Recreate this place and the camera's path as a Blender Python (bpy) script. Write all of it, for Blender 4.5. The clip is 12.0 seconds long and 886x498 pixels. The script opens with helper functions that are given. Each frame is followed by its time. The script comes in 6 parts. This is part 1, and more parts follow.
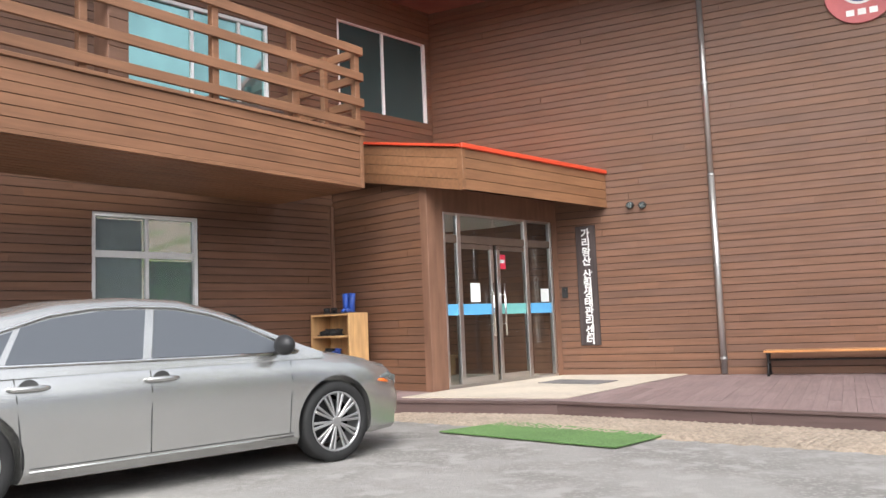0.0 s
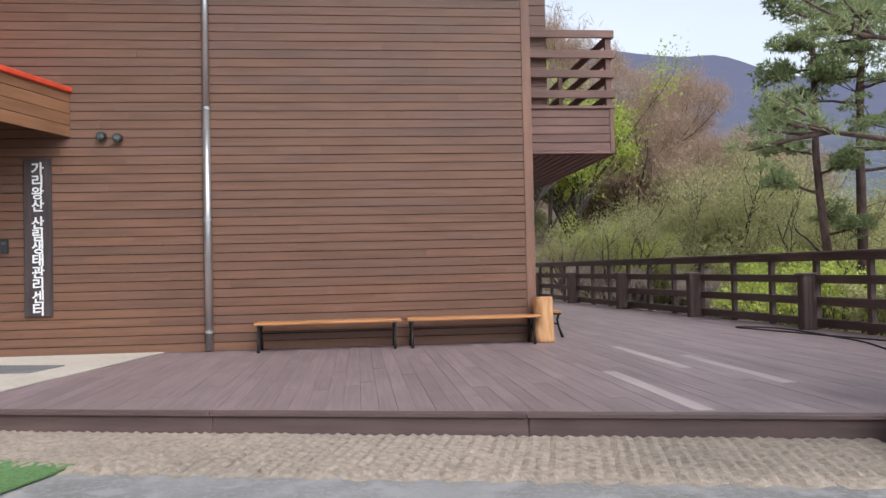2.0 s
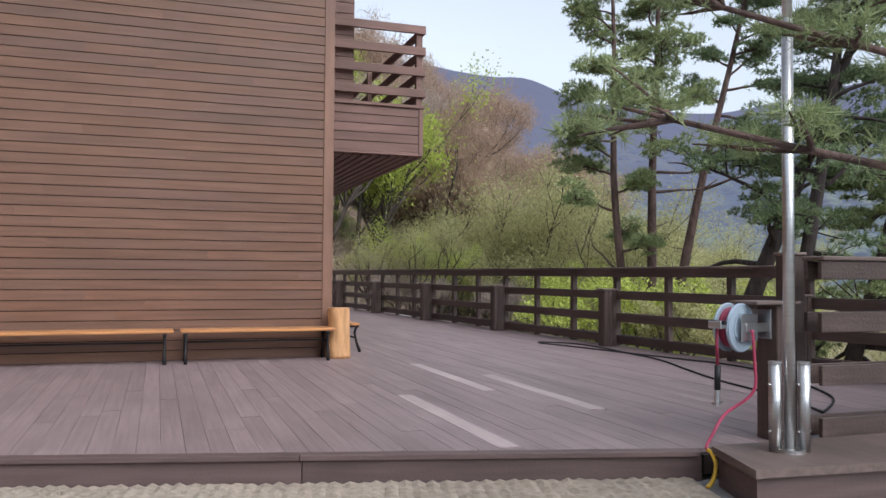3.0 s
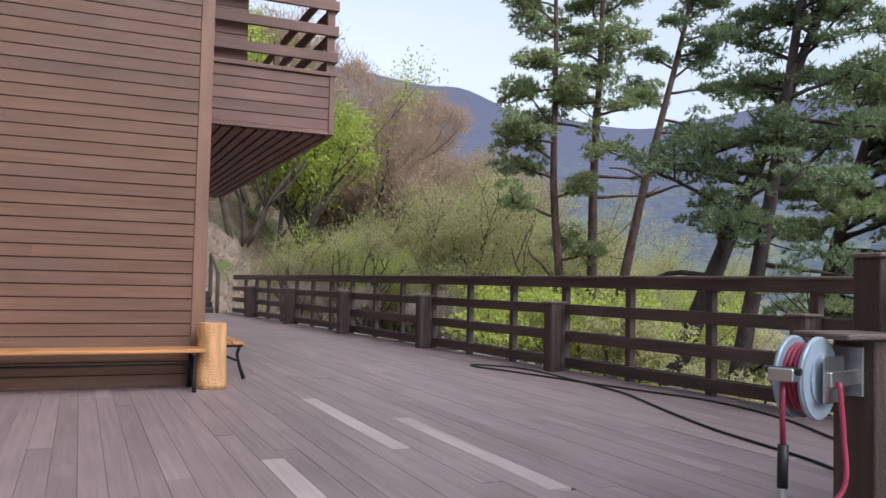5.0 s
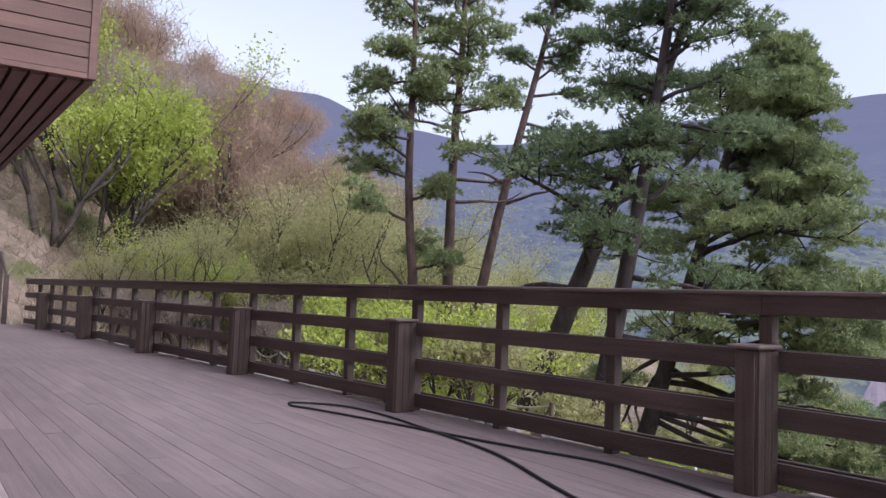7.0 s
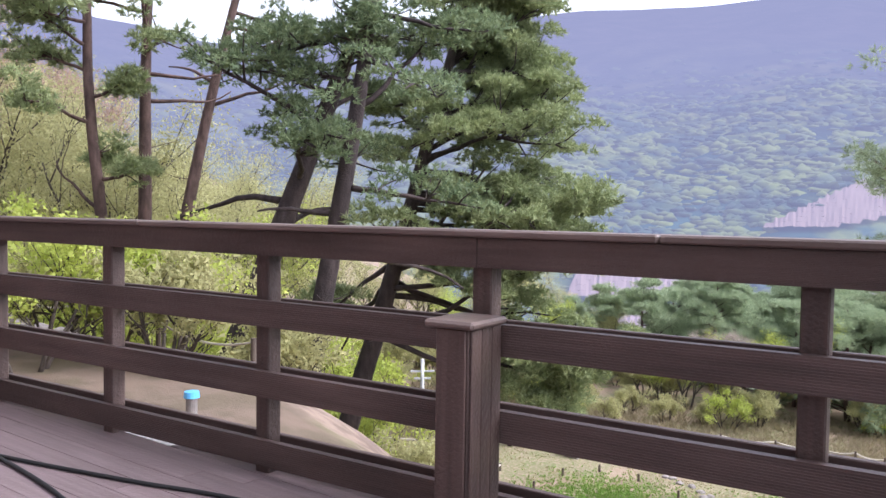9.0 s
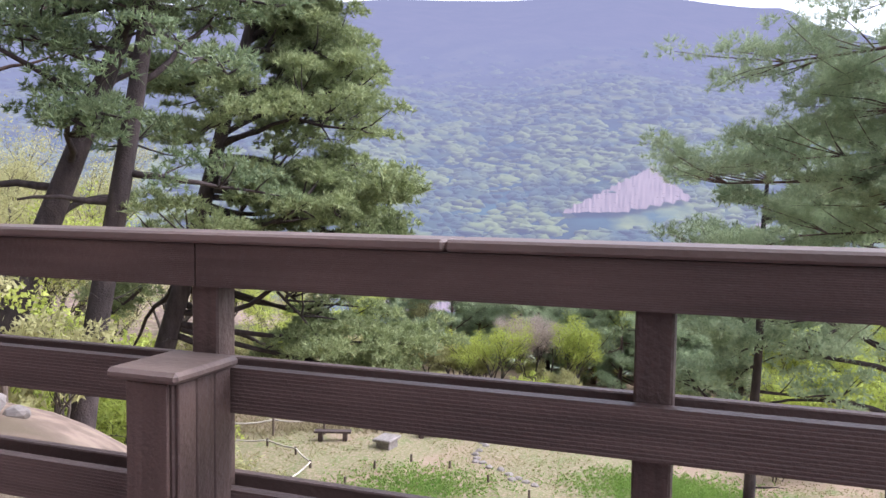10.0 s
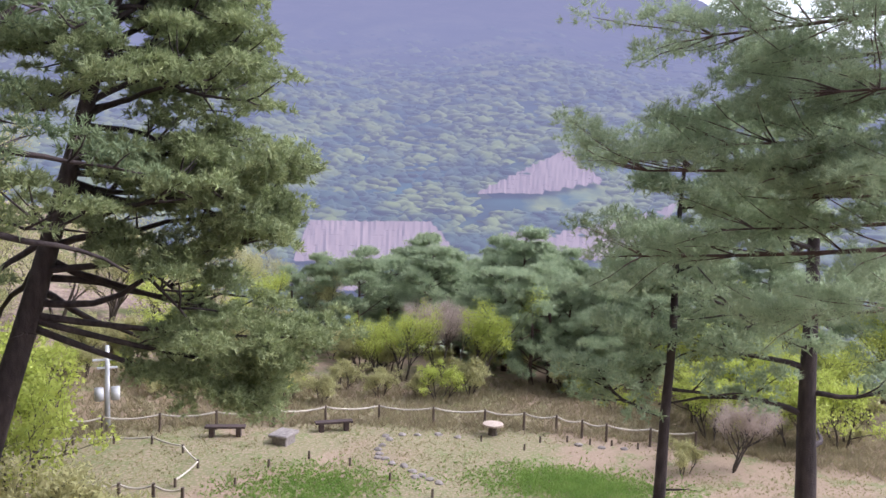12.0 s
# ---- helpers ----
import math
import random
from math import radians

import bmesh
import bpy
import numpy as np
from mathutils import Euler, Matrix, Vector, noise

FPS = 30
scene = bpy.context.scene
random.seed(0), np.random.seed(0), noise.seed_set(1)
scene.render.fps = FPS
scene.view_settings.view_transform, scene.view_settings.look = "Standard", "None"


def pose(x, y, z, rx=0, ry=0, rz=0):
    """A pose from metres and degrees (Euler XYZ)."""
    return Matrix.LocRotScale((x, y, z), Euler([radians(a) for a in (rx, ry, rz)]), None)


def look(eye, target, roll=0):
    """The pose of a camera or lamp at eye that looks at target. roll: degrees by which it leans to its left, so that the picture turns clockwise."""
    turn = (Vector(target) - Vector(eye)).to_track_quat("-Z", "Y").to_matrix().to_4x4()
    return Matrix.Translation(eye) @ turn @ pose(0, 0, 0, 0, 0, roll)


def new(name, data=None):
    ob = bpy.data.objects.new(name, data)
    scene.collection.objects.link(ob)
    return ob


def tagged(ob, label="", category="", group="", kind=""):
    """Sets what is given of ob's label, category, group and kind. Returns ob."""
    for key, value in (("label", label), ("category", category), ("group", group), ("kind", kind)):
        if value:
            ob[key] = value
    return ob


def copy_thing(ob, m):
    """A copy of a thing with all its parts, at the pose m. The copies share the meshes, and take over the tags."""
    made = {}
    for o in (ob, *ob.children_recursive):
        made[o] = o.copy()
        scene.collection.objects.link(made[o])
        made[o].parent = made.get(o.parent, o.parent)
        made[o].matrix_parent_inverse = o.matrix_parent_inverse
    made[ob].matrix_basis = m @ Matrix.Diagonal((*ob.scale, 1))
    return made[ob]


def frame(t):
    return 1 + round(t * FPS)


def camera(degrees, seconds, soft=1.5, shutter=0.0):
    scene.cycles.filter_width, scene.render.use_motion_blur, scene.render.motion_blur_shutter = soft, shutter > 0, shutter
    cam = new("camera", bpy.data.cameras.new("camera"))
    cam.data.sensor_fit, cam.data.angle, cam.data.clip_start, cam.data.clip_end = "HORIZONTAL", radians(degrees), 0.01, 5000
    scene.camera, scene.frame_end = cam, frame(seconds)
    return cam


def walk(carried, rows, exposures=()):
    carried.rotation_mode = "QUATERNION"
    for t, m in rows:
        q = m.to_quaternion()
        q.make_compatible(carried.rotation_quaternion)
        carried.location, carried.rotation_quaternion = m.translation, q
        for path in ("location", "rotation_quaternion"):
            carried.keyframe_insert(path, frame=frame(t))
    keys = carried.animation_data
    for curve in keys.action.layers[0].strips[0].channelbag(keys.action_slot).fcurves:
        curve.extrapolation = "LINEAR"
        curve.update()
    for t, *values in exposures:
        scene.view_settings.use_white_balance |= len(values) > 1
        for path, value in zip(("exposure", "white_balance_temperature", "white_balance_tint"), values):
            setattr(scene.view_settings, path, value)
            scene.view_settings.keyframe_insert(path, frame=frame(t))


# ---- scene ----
cam = camera(57.3, 12.0)
PATH = [
    (0, (0.965, -0.022, 1.294), (0.085, 1.764, 1.477), -2.3),
    (0.5, (0.914, 0.612, 1.334), (0.249, 2.488, 1.532), -2.1),
    (1, (1.065, 1.447, 1.352), (0.745, 3.415, 1.509), -1.2),
    (1.5, (1.043, 2.09, 1.348), (0.952, 4.087, 1.433), -1.3),
    (2, (1.125, 2.8, 1.327), (1.335, 4.789, 1.377), -1.3),
    (2.5, (1.305, 3.446, 1.311), (1.764, 5.391, 1.368), -0.5),
    (3, (1.524, 3.824, 1.336), (2.187, 5.709, 1.4), 0.4),
    (5, (2.548, 5.962, 1.334), (3.363, 7.786, 1.42), 1.3),
    (5.5, (2.862, 6.556, 1.341), (3.735, 8.352, 1.432), 1.7),
    (6, (3.25, 7.103, 1.377), (4.174, 8.872, 1.513), 1.7),
    (6.5, (3.679, 7.717, 1.357), (4.712, 9.423, 1.493), 1.6),
    (7, (4.02, 8.198, 1.356), (5.142, 9.849, 1.477), 2.1),
    (7.2, (4.212, 8.468, 1.354), (5.387, 10.084, 1.445), 1.8),
    (8.8, (5.704, 9.386, 1.548), (7.251, 10.649, 1.443), 0.8),
    (9, (5.912, 9.448, 1.554), (7.503, 10.656, 1.46), 0.8),
    (9.5, (6.363, 9.577, 1.571), (8.089, 10.582, 1.468), 1.1),
    (10, (6.811, 9.755, 1.576), (8.634, 10.569, 1.456), 0.7),
    (10.5, (7.333, 9.877, 1.584), (9.212, 10.544, 1.425), 0.6),
    (11, (7.806, 10.027, 1.59), (9.726, 10.564, 1.441), 1.5),
    (11.3, (8.052, 10.083, 1.612), (9.978, 10.601, 1.466), 0.9),
    (11.5, (8.27, 10.06, 1.625), (10.19, 10.598, 1.471), 1.6),
    (12, (8.62, 10.05, 1.665), (10.514, 10.668, 1.498), 1.8),
]
walk(cam, [(t, look(eye, target, roll)) for t, eye, target, roll in PATH],
     exposures=[(0, 0.42, 6450, 10), (0.5, 0.48, 6400, 10), (1.0, 0.12, 6100, 10), (1.5, -0.1, 6000, 10), (3.0, -0.1, 5900, 9), (5.5, -0.06, 5800, 10), (7.0, -0.06, 5750, 18),
                (9.0, 0.74, 5850, 18), (10.0, 0.72, 5850, 19), (11.0, 0.66, 5900, 20), (11.5, 0.48, 5850, 21), (12.0, 0.44, 5850, 21)])

# ---- world, sun, exposure ----
world = bpy.data.worlds.new("overcast_sky")
scene.world = world
world.use_nodes = True
wn = world.node_tree.nodes
wl = world.node_tree.links
sky = wn.new("ShaderNodeTexSky")
sky.sky_type = "NISHITA"
sky.sun_disc = False
sky.sun_elevation = radians(42)
sky.sun_rotation = radians(156)
sky.air_density = 1.2
sky.dust_density = 4.0
sky.ozone_density = 1.5
sat = wn.new("ShaderNodeHueSaturation")
sat.inputs["Saturation"].default_value = 0.22
sat.inputs["Value"].default_value = 1.0
wl.new(sky.outputs["Color"], sat.inputs["Color"])
# thin cloud structure over the whole dome
wco = wn.new("ShaderNodeTexCoord")
wno = wn.new("ShaderNodeTexNoise")
wno.inputs["Scale"].default_value = 2.2
wno.inputs["Detail"].default_value = 5
wl.new(wco.outputs["Generated"], wno.inputs["Vector"])
wr = wn.new("ShaderNodeValToRGB")
wr.color_ramp.elements[0].position, wr.color_ramp.elements[1].position = 0.3, 0.7
wr.color_ramp.elements[0].color = (0.86, 0.88, 0.93, 1)
wr.color_ramp.elements[1].color = (1, 1, 1, 1)
wl.new(wno.outputs["Fac"], wr.inputs["Fac"])
wm = wn.new("ShaderNodeMix")
wm.data_type, wm.blend_type = "RGBA", "MULTIPLY"
wm.inputs["Factor"].default_value = 1.0
wl.new(sat.outputs["Color"], wm.inputs["A"])
wl.new(wr.outputs["Color"], wm.inputs["B"])
wl.new(wm.outputs["Result"], wn["Background"].inputs["Color"])
wn["Background"].inputs["Strength"].default_value = 0.285

sun = new("sun", bpy.data.lights.new("sun", "SUN"))
sun.data.energy, sun.data.angle, sun.data.color = 1.1, radians(25), (1.0, 0.96, 0.9)
sun.matrix_world = look((0, 0, 30), (-4, 9, 16))


# ---- materials ----
def mat(name, color, rough=0.6, metal=0.0, grain=(8, 8, 8), amount=0.25, stain=0.25, bump=0.1, piece=0.0, fine=60.0, spec=0.4, dirt=None):
    """Noise at two scales over a base colour; piece: how much single pieces differ; grain: stretch of the grain in each axis."""
    m = bpy.data.materials.new(name)
    m.use_nodes = True
    n, l = m.node_tree.nodes, m.node_tree.links
    p = n["Principled BSDF"]
    p.inputs["Roughness"].default_value, p.inputs["Metallic"].default_value = rough, metal
    p.inputs["Specular IOR Level"].default_value = spec
    co = n.new("ShaderNodeTexCoord")
    info = n.new("ShaderNodeObjectInfo")
    add = n.new("ShaderNodeVectorMath")
    add.operation = "MULTIPLY_ADD"
    add.inputs[1].default_value = (1, 1, 1)
    off = n.new("ShaderNodeVectorMath")
    off.operation = "SCALE"
    off.inputs[0].default_value = (37, 19, 53)
    l.new(info.outputs["Random"], off.inputs["Scale"])
    l.new(co.outputs["Object"], add.inputs[0])
    l.new(off.outputs[0], add.inputs[2])
    mp = n.new("ShaderNodeMapping")
    mp.inputs["Scale"].default_value = grain
    l.new(add.outputs[0], mp.inputs["Vector"])
    g = n.new("ShaderNodeTexNoise")
    g.inputs["Scale"].default_value, g.inputs["Detail"].default_value = 1.0, 6
    l.new(mp.outputs[0], g.inputs["Vector"])
    big = n.new("ShaderNodeTexNoise")
    big.inputs["Scale"].default_value, big.inputs["Detail"].default_value = 0.9, 4
    l.new(add.outputs[0], big.inputs["Vector"])
    r1 = n.new("ShaderNodeMapRange")
    r1.inputs["From Min"].default_value, r1.inputs["From Max"].default_value = 0.3, 0.7
    r1.inputs["To Min"].default_value, r1.inputs["To Max"].default_value = 1 - amount, 1 + amount
    l.new(g.outputs["Fac"], r1.inputs["Value"])
    r2 = n.new("ShaderNodeMapRange")
    r2.inputs["From Min"].default_value, r2.inputs["From Max"].default_value = 0.3, 0.7
    r2.inputs["To Min"].default_value, r2.inputs["To Max"].default_value = 1 - stain, 1 + stain
    l.new(big.outputs["Fac"], r2.inputs["Value"])
    r3 = n.new("ShaderNodeMapRange")
    r3.inputs["To Min"].default_value, r3.inputs["To Max"].default_value = 1 - piece, 1 + piece
    l.new(info.outputs["Random"], r3.inputs["Value"])
    m1 = n.new("ShaderNodeMath")
    m1.operation = "MULTIPLY"
    l.new(r1.outputs[0], m1.inputs[0])
    l.new(r2.outputs[0], m1.inputs[1])
    m2 = n.new("ShaderNodeMath")
    m2.operation = "MULTIPLY"
    l.new(m1.outputs[0], m2.inputs[0])
    l.new(r3.outputs[0], m2.inputs[1])
    sc = n.new("ShaderNodeVectorMath")
    sc.operation = "SCALE"
    l.new(m2.outputs[0], sc.inputs["Scale"])
    if dirt:
        mx = n.new("ShaderNodeMix")
        mx.data_type = "RGBA"
        mx.inputs["A"].default_value, mx.inputs["B"].default_value = (*color, 1), (*dirt, 1)
        dn = n.new("ShaderNodeTexNoise")
        dn.inputs["Scale"].default_value, dn.inputs["Detail"].default_value = 0.45, 7
        l.new(add.outputs[0], dn.inputs["Vector"])
        dr = n.new("ShaderNodeMapRange")
        dr.inputs["From Min"].default_value, dr.inputs["From Max"].default_value = 0.42, 0.62
        l.new(dn.outputs["Fac"], dr.inputs["Value"])
        l.new(dr.outputs[0], mx.inputs["Factor"])
        l.new(mx.outputs["Result"], sc.inputs[0])
    else:
        sc.inputs[0].default_value = color
    l.new(sc.outputs[0], p.inputs["Base Color"])
    if bump:
        f = n.new("ShaderNodeTexNoise")
        f.inputs["Scale"].default_value, f.inputs["Detail"].default_value = fine, 3
        l.new(add.outputs[0], f.inputs["Vector"])
        s2 = n.new("ShaderNodeMath")
        s2.operation = "ADD"
        l.new(g.outputs["Fac"], s2.inputs[0])
        l.new(f.outputs["Fac"], s2.inputs[1])
        b = n.new("ShaderNodeBump")
        b.inputs["Strength"].default_value, b.inputs["Distance"].default_value = bump, 0.02
        l.new(s2.outputs[0], b.inputs["Height"])
        l.new(b.outputs[0], p.inputs["Normal"])
    return m


def leaf_mat(name, a, b, trans=0.35):
    """Foliage: colour varies between tufts; light passes through in part."""
    m = bpy.data.materials.new(name)
    m.use_nodes = True
    n, l = m.node_tree.nodes, m.node_tree.links
    p = n["Principled BSDF"]
    geo = n.new("ShaderNodeNewGeometry")
    mx = n.new("ShaderNodeMix")
    mx.data_type = "RGBA"
    mx.inputs["A"].default_value, mx.inputs["B"].default_value = (*a, 1), (*b, 1)
    co = n.new("ShaderNodeTexCoord")
    no = n.new("ShaderNodeTexNoise")
    no.inputs["Scale"].default_value = 1.6
    l.new(co.outputs["Object"], no.inputs["Vector"])
    av = n.new("ShaderNodeMath")
    av.operation = "MULTIPLY_ADD"
    av.inputs[1].default_value = 0.55
    l.new(geo.outputs["Random Per Island"], av.inputs[0])
    sb = n.new("ShaderNodeMapRange")
    sb.inputs["From Min"].default_value, sb.inputs["From Max"].default_value = 0.3, 0.7
    sb.inputs["To Max"].default_value = 0.45
    l.new(no.outputs["Fac"], sb.inputs["Value"])
    l.new(sb.outputs[0], av.inputs[2])
    l.new(av.outputs[0], mx.inputs["Factor"])
    l.new(mx.outputs["Result"], p.inputs["Base Color"])
    p.inputs["Roughness"].default_value = 0.6
    p.inputs["Specular IOR Level"].default_value = 0.25
    if trans:
        t = n.new("ShaderNodeBsdfTranslucent")
        l.new(mx.outputs["Result"], t.inputs["Color"])
        ms = n.new("ShaderNodeMixShader")
        ms.inputs[0].default_value = trans
        l.new(p.outputs[0], ms.inputs[1])
        l.new(t.outputs[0], ms.inputs[2])
        l.new(ms.outputs[0], n["Material Output"].inputs[0])
    return m


def glass_mat(name, tint, rough=0.02, dark=0.0):
    m = bpy.data.materials.new(name)
    m.use_nodes = True
    p = m.node_tree.nodes["Principled BSDF"]
    p.inputs["Base Color"].default_value = (*tint, 1)
    p.inputs["Roughness"].default_value = rough
    p.inputs["Transmission Weight"].default_value = 1 - dark
    p.inputs["IOR"].default_value = 1.45
    return m


CLAD = mat("brown_stained_cladding", (0.162, 0.08, 0.046), 0.5, grain=(1.2, 1.2, 22), amount=0.14, stain=0.14, bump=0.12, piece=0.05, dirt=(0.136, 0.072, 0.047))
CLAD_B = mat("lighter_brown_balcony_boards", (0.235, 0.115, 0.062), 0.5, grain=(1.2, 1.2, 22), amount=0.14, stain=0.14, bump=0.12, piece=0.06)
CLAD_TRIM = mat("brown_cladding_trim", (0.19, 0.1, 0.065), 0.5, grain=(9, 9, 1.5), amount=0.15, stain=0.15, bump=0.1)
CLAD_E = mat("weathered_brown_cladding", (0.165, 0.09, 0.07), 0.6, grain=(1.2, 1.2, 22), amount=0.15, stain=0.2, bump=0.12, piece=0.06)
GAP = mat("dark_joint", (0.028, 0.017, 0.012), 0.9, bump=0)
DECKM = mat("weathered_deck_plank", (0.24, 0.178, 0.174), 0.5, grain=(30, 1.2, 4), amount=0.15, stain=0.2, bump=0.2, piece=0.08, dirt=(0.205, 0.15, 0.148))
DECKL = mat("new_pale_deck_plank", (0.39, 0.31, 0.295), 0.55, grain=(30, 1.2, 4), amount=0.12, stain=0.1, bump=0.15)
FASCIA = mat("deck_fascia", (0.105, 0.068, 0.062), 0.55, grain=(1.5, 8, 20), amount=0.18, stain=0.2, bump=0.15)
FENCEM = mat("dark_brown_fence_timber", (0.088, 0.058, 0.049), 0.5, grain=(14, 1.6, 26), amount=0.25, stain=0.3, bump=0.25, piece=0.12)
FENCEV = mat("dark_brown_post_timber", (0.08, 0.052, 0.043), 0.5, grain=(26, 26, 1.6), amount=0.25, stain=0.25, bump=0.35, piece=0.1)
RAILTOP = mat("worn_rail_cap", (0.15, 0.107, 0.09), 0.5, grain=(16, 1.4, 20), amount=0.2, stain=0.25, bump=0.15)
CONC = mat("pale_concrete_yard", (0.36, 0.345, 0.33), 0.85, grain=(5, 5, 5), amount=0.1, stain=0.16, bump=0.25, dirt=(0.29, 0.275, 0.25), fine=120)
COIR = mat("woven_coir_mat", (0.32, 0.262, 0.205), 0.95, grain=(20, 20, 20), amount=0.25, stain=0.15, bump=0.6, dirt=(0.3, 0.24, 0.185), fine=90)
GREEN = mat("green_turf_mat", (0.12, 0.22, 0.075), 0.95, grain=(40, 40, 40), amount=0.25, stain=0.12, bump=0.6, fine=220)
MATM = mat("beige_vinyl_mat", (0.5, 0.44, 0.36), 0.8, grain=(12, 12, 12), amount=0.08, stain=0.12, bump=0.2)
GREYM = mat("grey_door_mat", (0.17, 0.16, 0.16), 0.95, grain=(30, 30, 30), amount=0.3, bump=0.5)
STEEL = mat("brushed_stainless_steel", (0.58, 0.57, 0.56), 0.32, 1.0, grain=(2, 2, 60), amount=0.08, stain=0.08, bump=0.03)
PIPEM = mat("zinc_drainpipe", (0.52, 0.51, 0.5), 0.38, 0.85, grain=(20, 20, 3), amount=0.12, stain=0.2, bump=0.05)
WHITE = mat("white_window_pvc", (0.78, 0.78, 0.78), 0.4, amount=0.04, stain=0.06, bump=0.02)
RED = mat("red_metal_roof_edge", (0.62, 0.07, 0.03), 0.4, amount=0.1, stain=0.12, bump=0.03)
IRON = mat("dark_cast_iron", (0.03, 0.028, 0.028), 0.5, 0.6, amount=0.2, bump=0.1)
BENCHW = mat("varnished_bench_slat", (0.44, 0.2, 0.075), 0.35, grain=(1.5, 25, 25), amount=0.22, stain=0.15, bump=0.08, piece=0.12)
BARK_P = mat("red_pine_bark", (0.105, 0.066, 0.055), 0.9, grain=(7, 7, 2.5), amount=0.45, stain=0.35, bump=1.0, fine=25)
BARK_K = mat("dark_pine_bark", (0.05, 0.037, 0.035), 0.9, grain=(7, 7, 2.5), amount=0.4, stain=0.3, bump=1.0, fine=25)
BARK_D = mat("grey_bark", (0.085, 0.068, 0.055), 0.9, grain=(9, 9, 3), amount=0.35, stain=0.3, bump=0.7)
NEEDLE = leaf_mat("pine_needles", (0.16, 0.205, 0.1), (0.42, 0.47, 0.22), 0.35)
# haze of the far pines painted into the needles: paler and bluer
NEEDLE_F = leaf_mat("haze_painted_pine_needles", (0.23, 0.3, 0.18), (0.46, 0.53, 0.32), 0.45)
NEEDLE_D = leaf_mat("dark_pine_needles", (0.11, 0.16, 0.085), (0.28, 0.34, 0.17), 0.35)
LEAF_Y = leaf_mat("young_yellow_green_leaves", (0.36, 0.43, 0.09), (0.57, 0.62, 0.15), 0.5)
LEAF_O = leaf_mat("pale_olive_buds", (0.36, 0.345, 0.16), (0.55, 0.53, 0.26), 0.5)
LEAF_B = leaf_mat("bare_russet_twigs", (0.38, 0.275, 0.21), (0.5, 0.36, 0.26), 0.5)
LEAF_G = leaf_mat("grey_bare_twigs", (0.38, 0.3, 0.25), (0.54, 0.46, 0.4), 0.5)
CARM = mat("silver_grey_car_paint", (0.5, 0.5, 0.485), 0.24, 0.8, amount=0.02, stain=0.03, bump=0.0, spec=0.6)
RUBBER = mat("black_rubber", (0.018, 0.018, 0.018), 0.75, amount=0.15, bump=0.1)
BLACKP = mat("black_plastic", (0.02, 0.02, 0.021), 0.45, amount=0.1, bump=0.02)
CHROME = mat("chrome", (0.75, 0.75, 0.74), 0.12, 1.0, amount=0.02, stain=0.03, bump=0)
GLASS = glass_mat("clear_glass", (0.9, 0.95, 0.94))
GLASS_T = glass_mat("tinted_car_glass", (0.1, 0.11, 0.125), 0.04, 0.9)
GLASS_K = glass_mat("black_window_glass", (0.05, 0.08, 0.08), 0.03, 0.75)
GLASS_D = glass_mat("dark_window_glass", (0.62, 0.7, 0.69), 0.03, 0.15)


# ---- building helpers ----
def part(name, bm, material, parent=None, label="", smooth=False):
    me = bpy.data.meshes.new(name)
    bm.to_mesh(me)
    bm.free()
    me.materials.append(material)
    if smooth:
        me.shade_smooth()
    ob = new(name, me)
    if parent:
        ob.parent = parent
    if label:
        tagged(ob, label)
    return ob


def piece(name, me, parent, loc=(0, 0, 0), rz=0.0):
    ob = new(name, me)
    ob.parent = parent
    ob.location = loc
    ob.rotation_euler = (0, 0, rz)
    return ob


def raw(name, verts, faces, material, parent=None, smooth=False):
    me = bpy.data.meshes.new(name)
    me.from_pydata(verts, [], faces)
    me.materials.append(material)
    if smooth:
        me.shade_smooth()
    me.update()
    ob = new(name, me)
    if parent:
        ob.parent = parent
    return ob


def thing(name, label, category, m=None, group="", kind=""):
    ob = new(name)
    ob.empty_display_size = 0.1
    if m is not None:
        ob.matrix_world = m
    return tagged(ob, label, category, group, kind)


def box(bm, x0, x1, y0, y1, z0, z1, bevel=0.0, m=None):
    r = bmesh.ops.create_cube(bm, size=1)
    vs = r["verts"]
    for v in vs:
        v.co = Vector((x0 + (v.co.x + 0.5) * (x1 - x0), y0 + (v.co.y + 0.5) * (y1 - y0), z0 + (v.co.z + 0.5) * (z1 - z0)))
    if bevel:
        es = {e for v in vs for e in v.link_edges}
        r = bmesh.ops.bevel(bm, geom=list(es), offset=bevel, segments=1, affect="EDGES")
        vs = list({v for f in r["faces"] for v in f.verts} | {v for v in vs if v.is_valid})
    if m is not None:
        bmesh.ops.transform(bm, matrix=m, verts=vs)
    return bm


def bx(x0, x1, y0, y1, z0, z1, bevel=0.0, m=None):
    return box(bmesh.new(), x0, x1, y0, y1, z0, z1, bevel, m)


def cyl(bm, a, b, r0, r1=None, seg=16, caps=True):
    a, b = Vector(a), Vector(b)
    d = b - a
    r = bmesh.ops.create_cone(bm, cap_ends=caps, segments=seg, radius1=r0, radius2=r0 if r1 is None else r1, depth=d.length)
    m = Matrix.Translation((a + b) / 2) @ d.to_track_quat("Z", "Y").to_matrix().to_4x4()
    bmesh.ops.transform(bm, matrix=m, verts=r["verts"])
    return bm


def cy(a, b, r0, r1=None, seg=16):
    return cyl(bmesh.new(), a, b, r0, r1, seg)


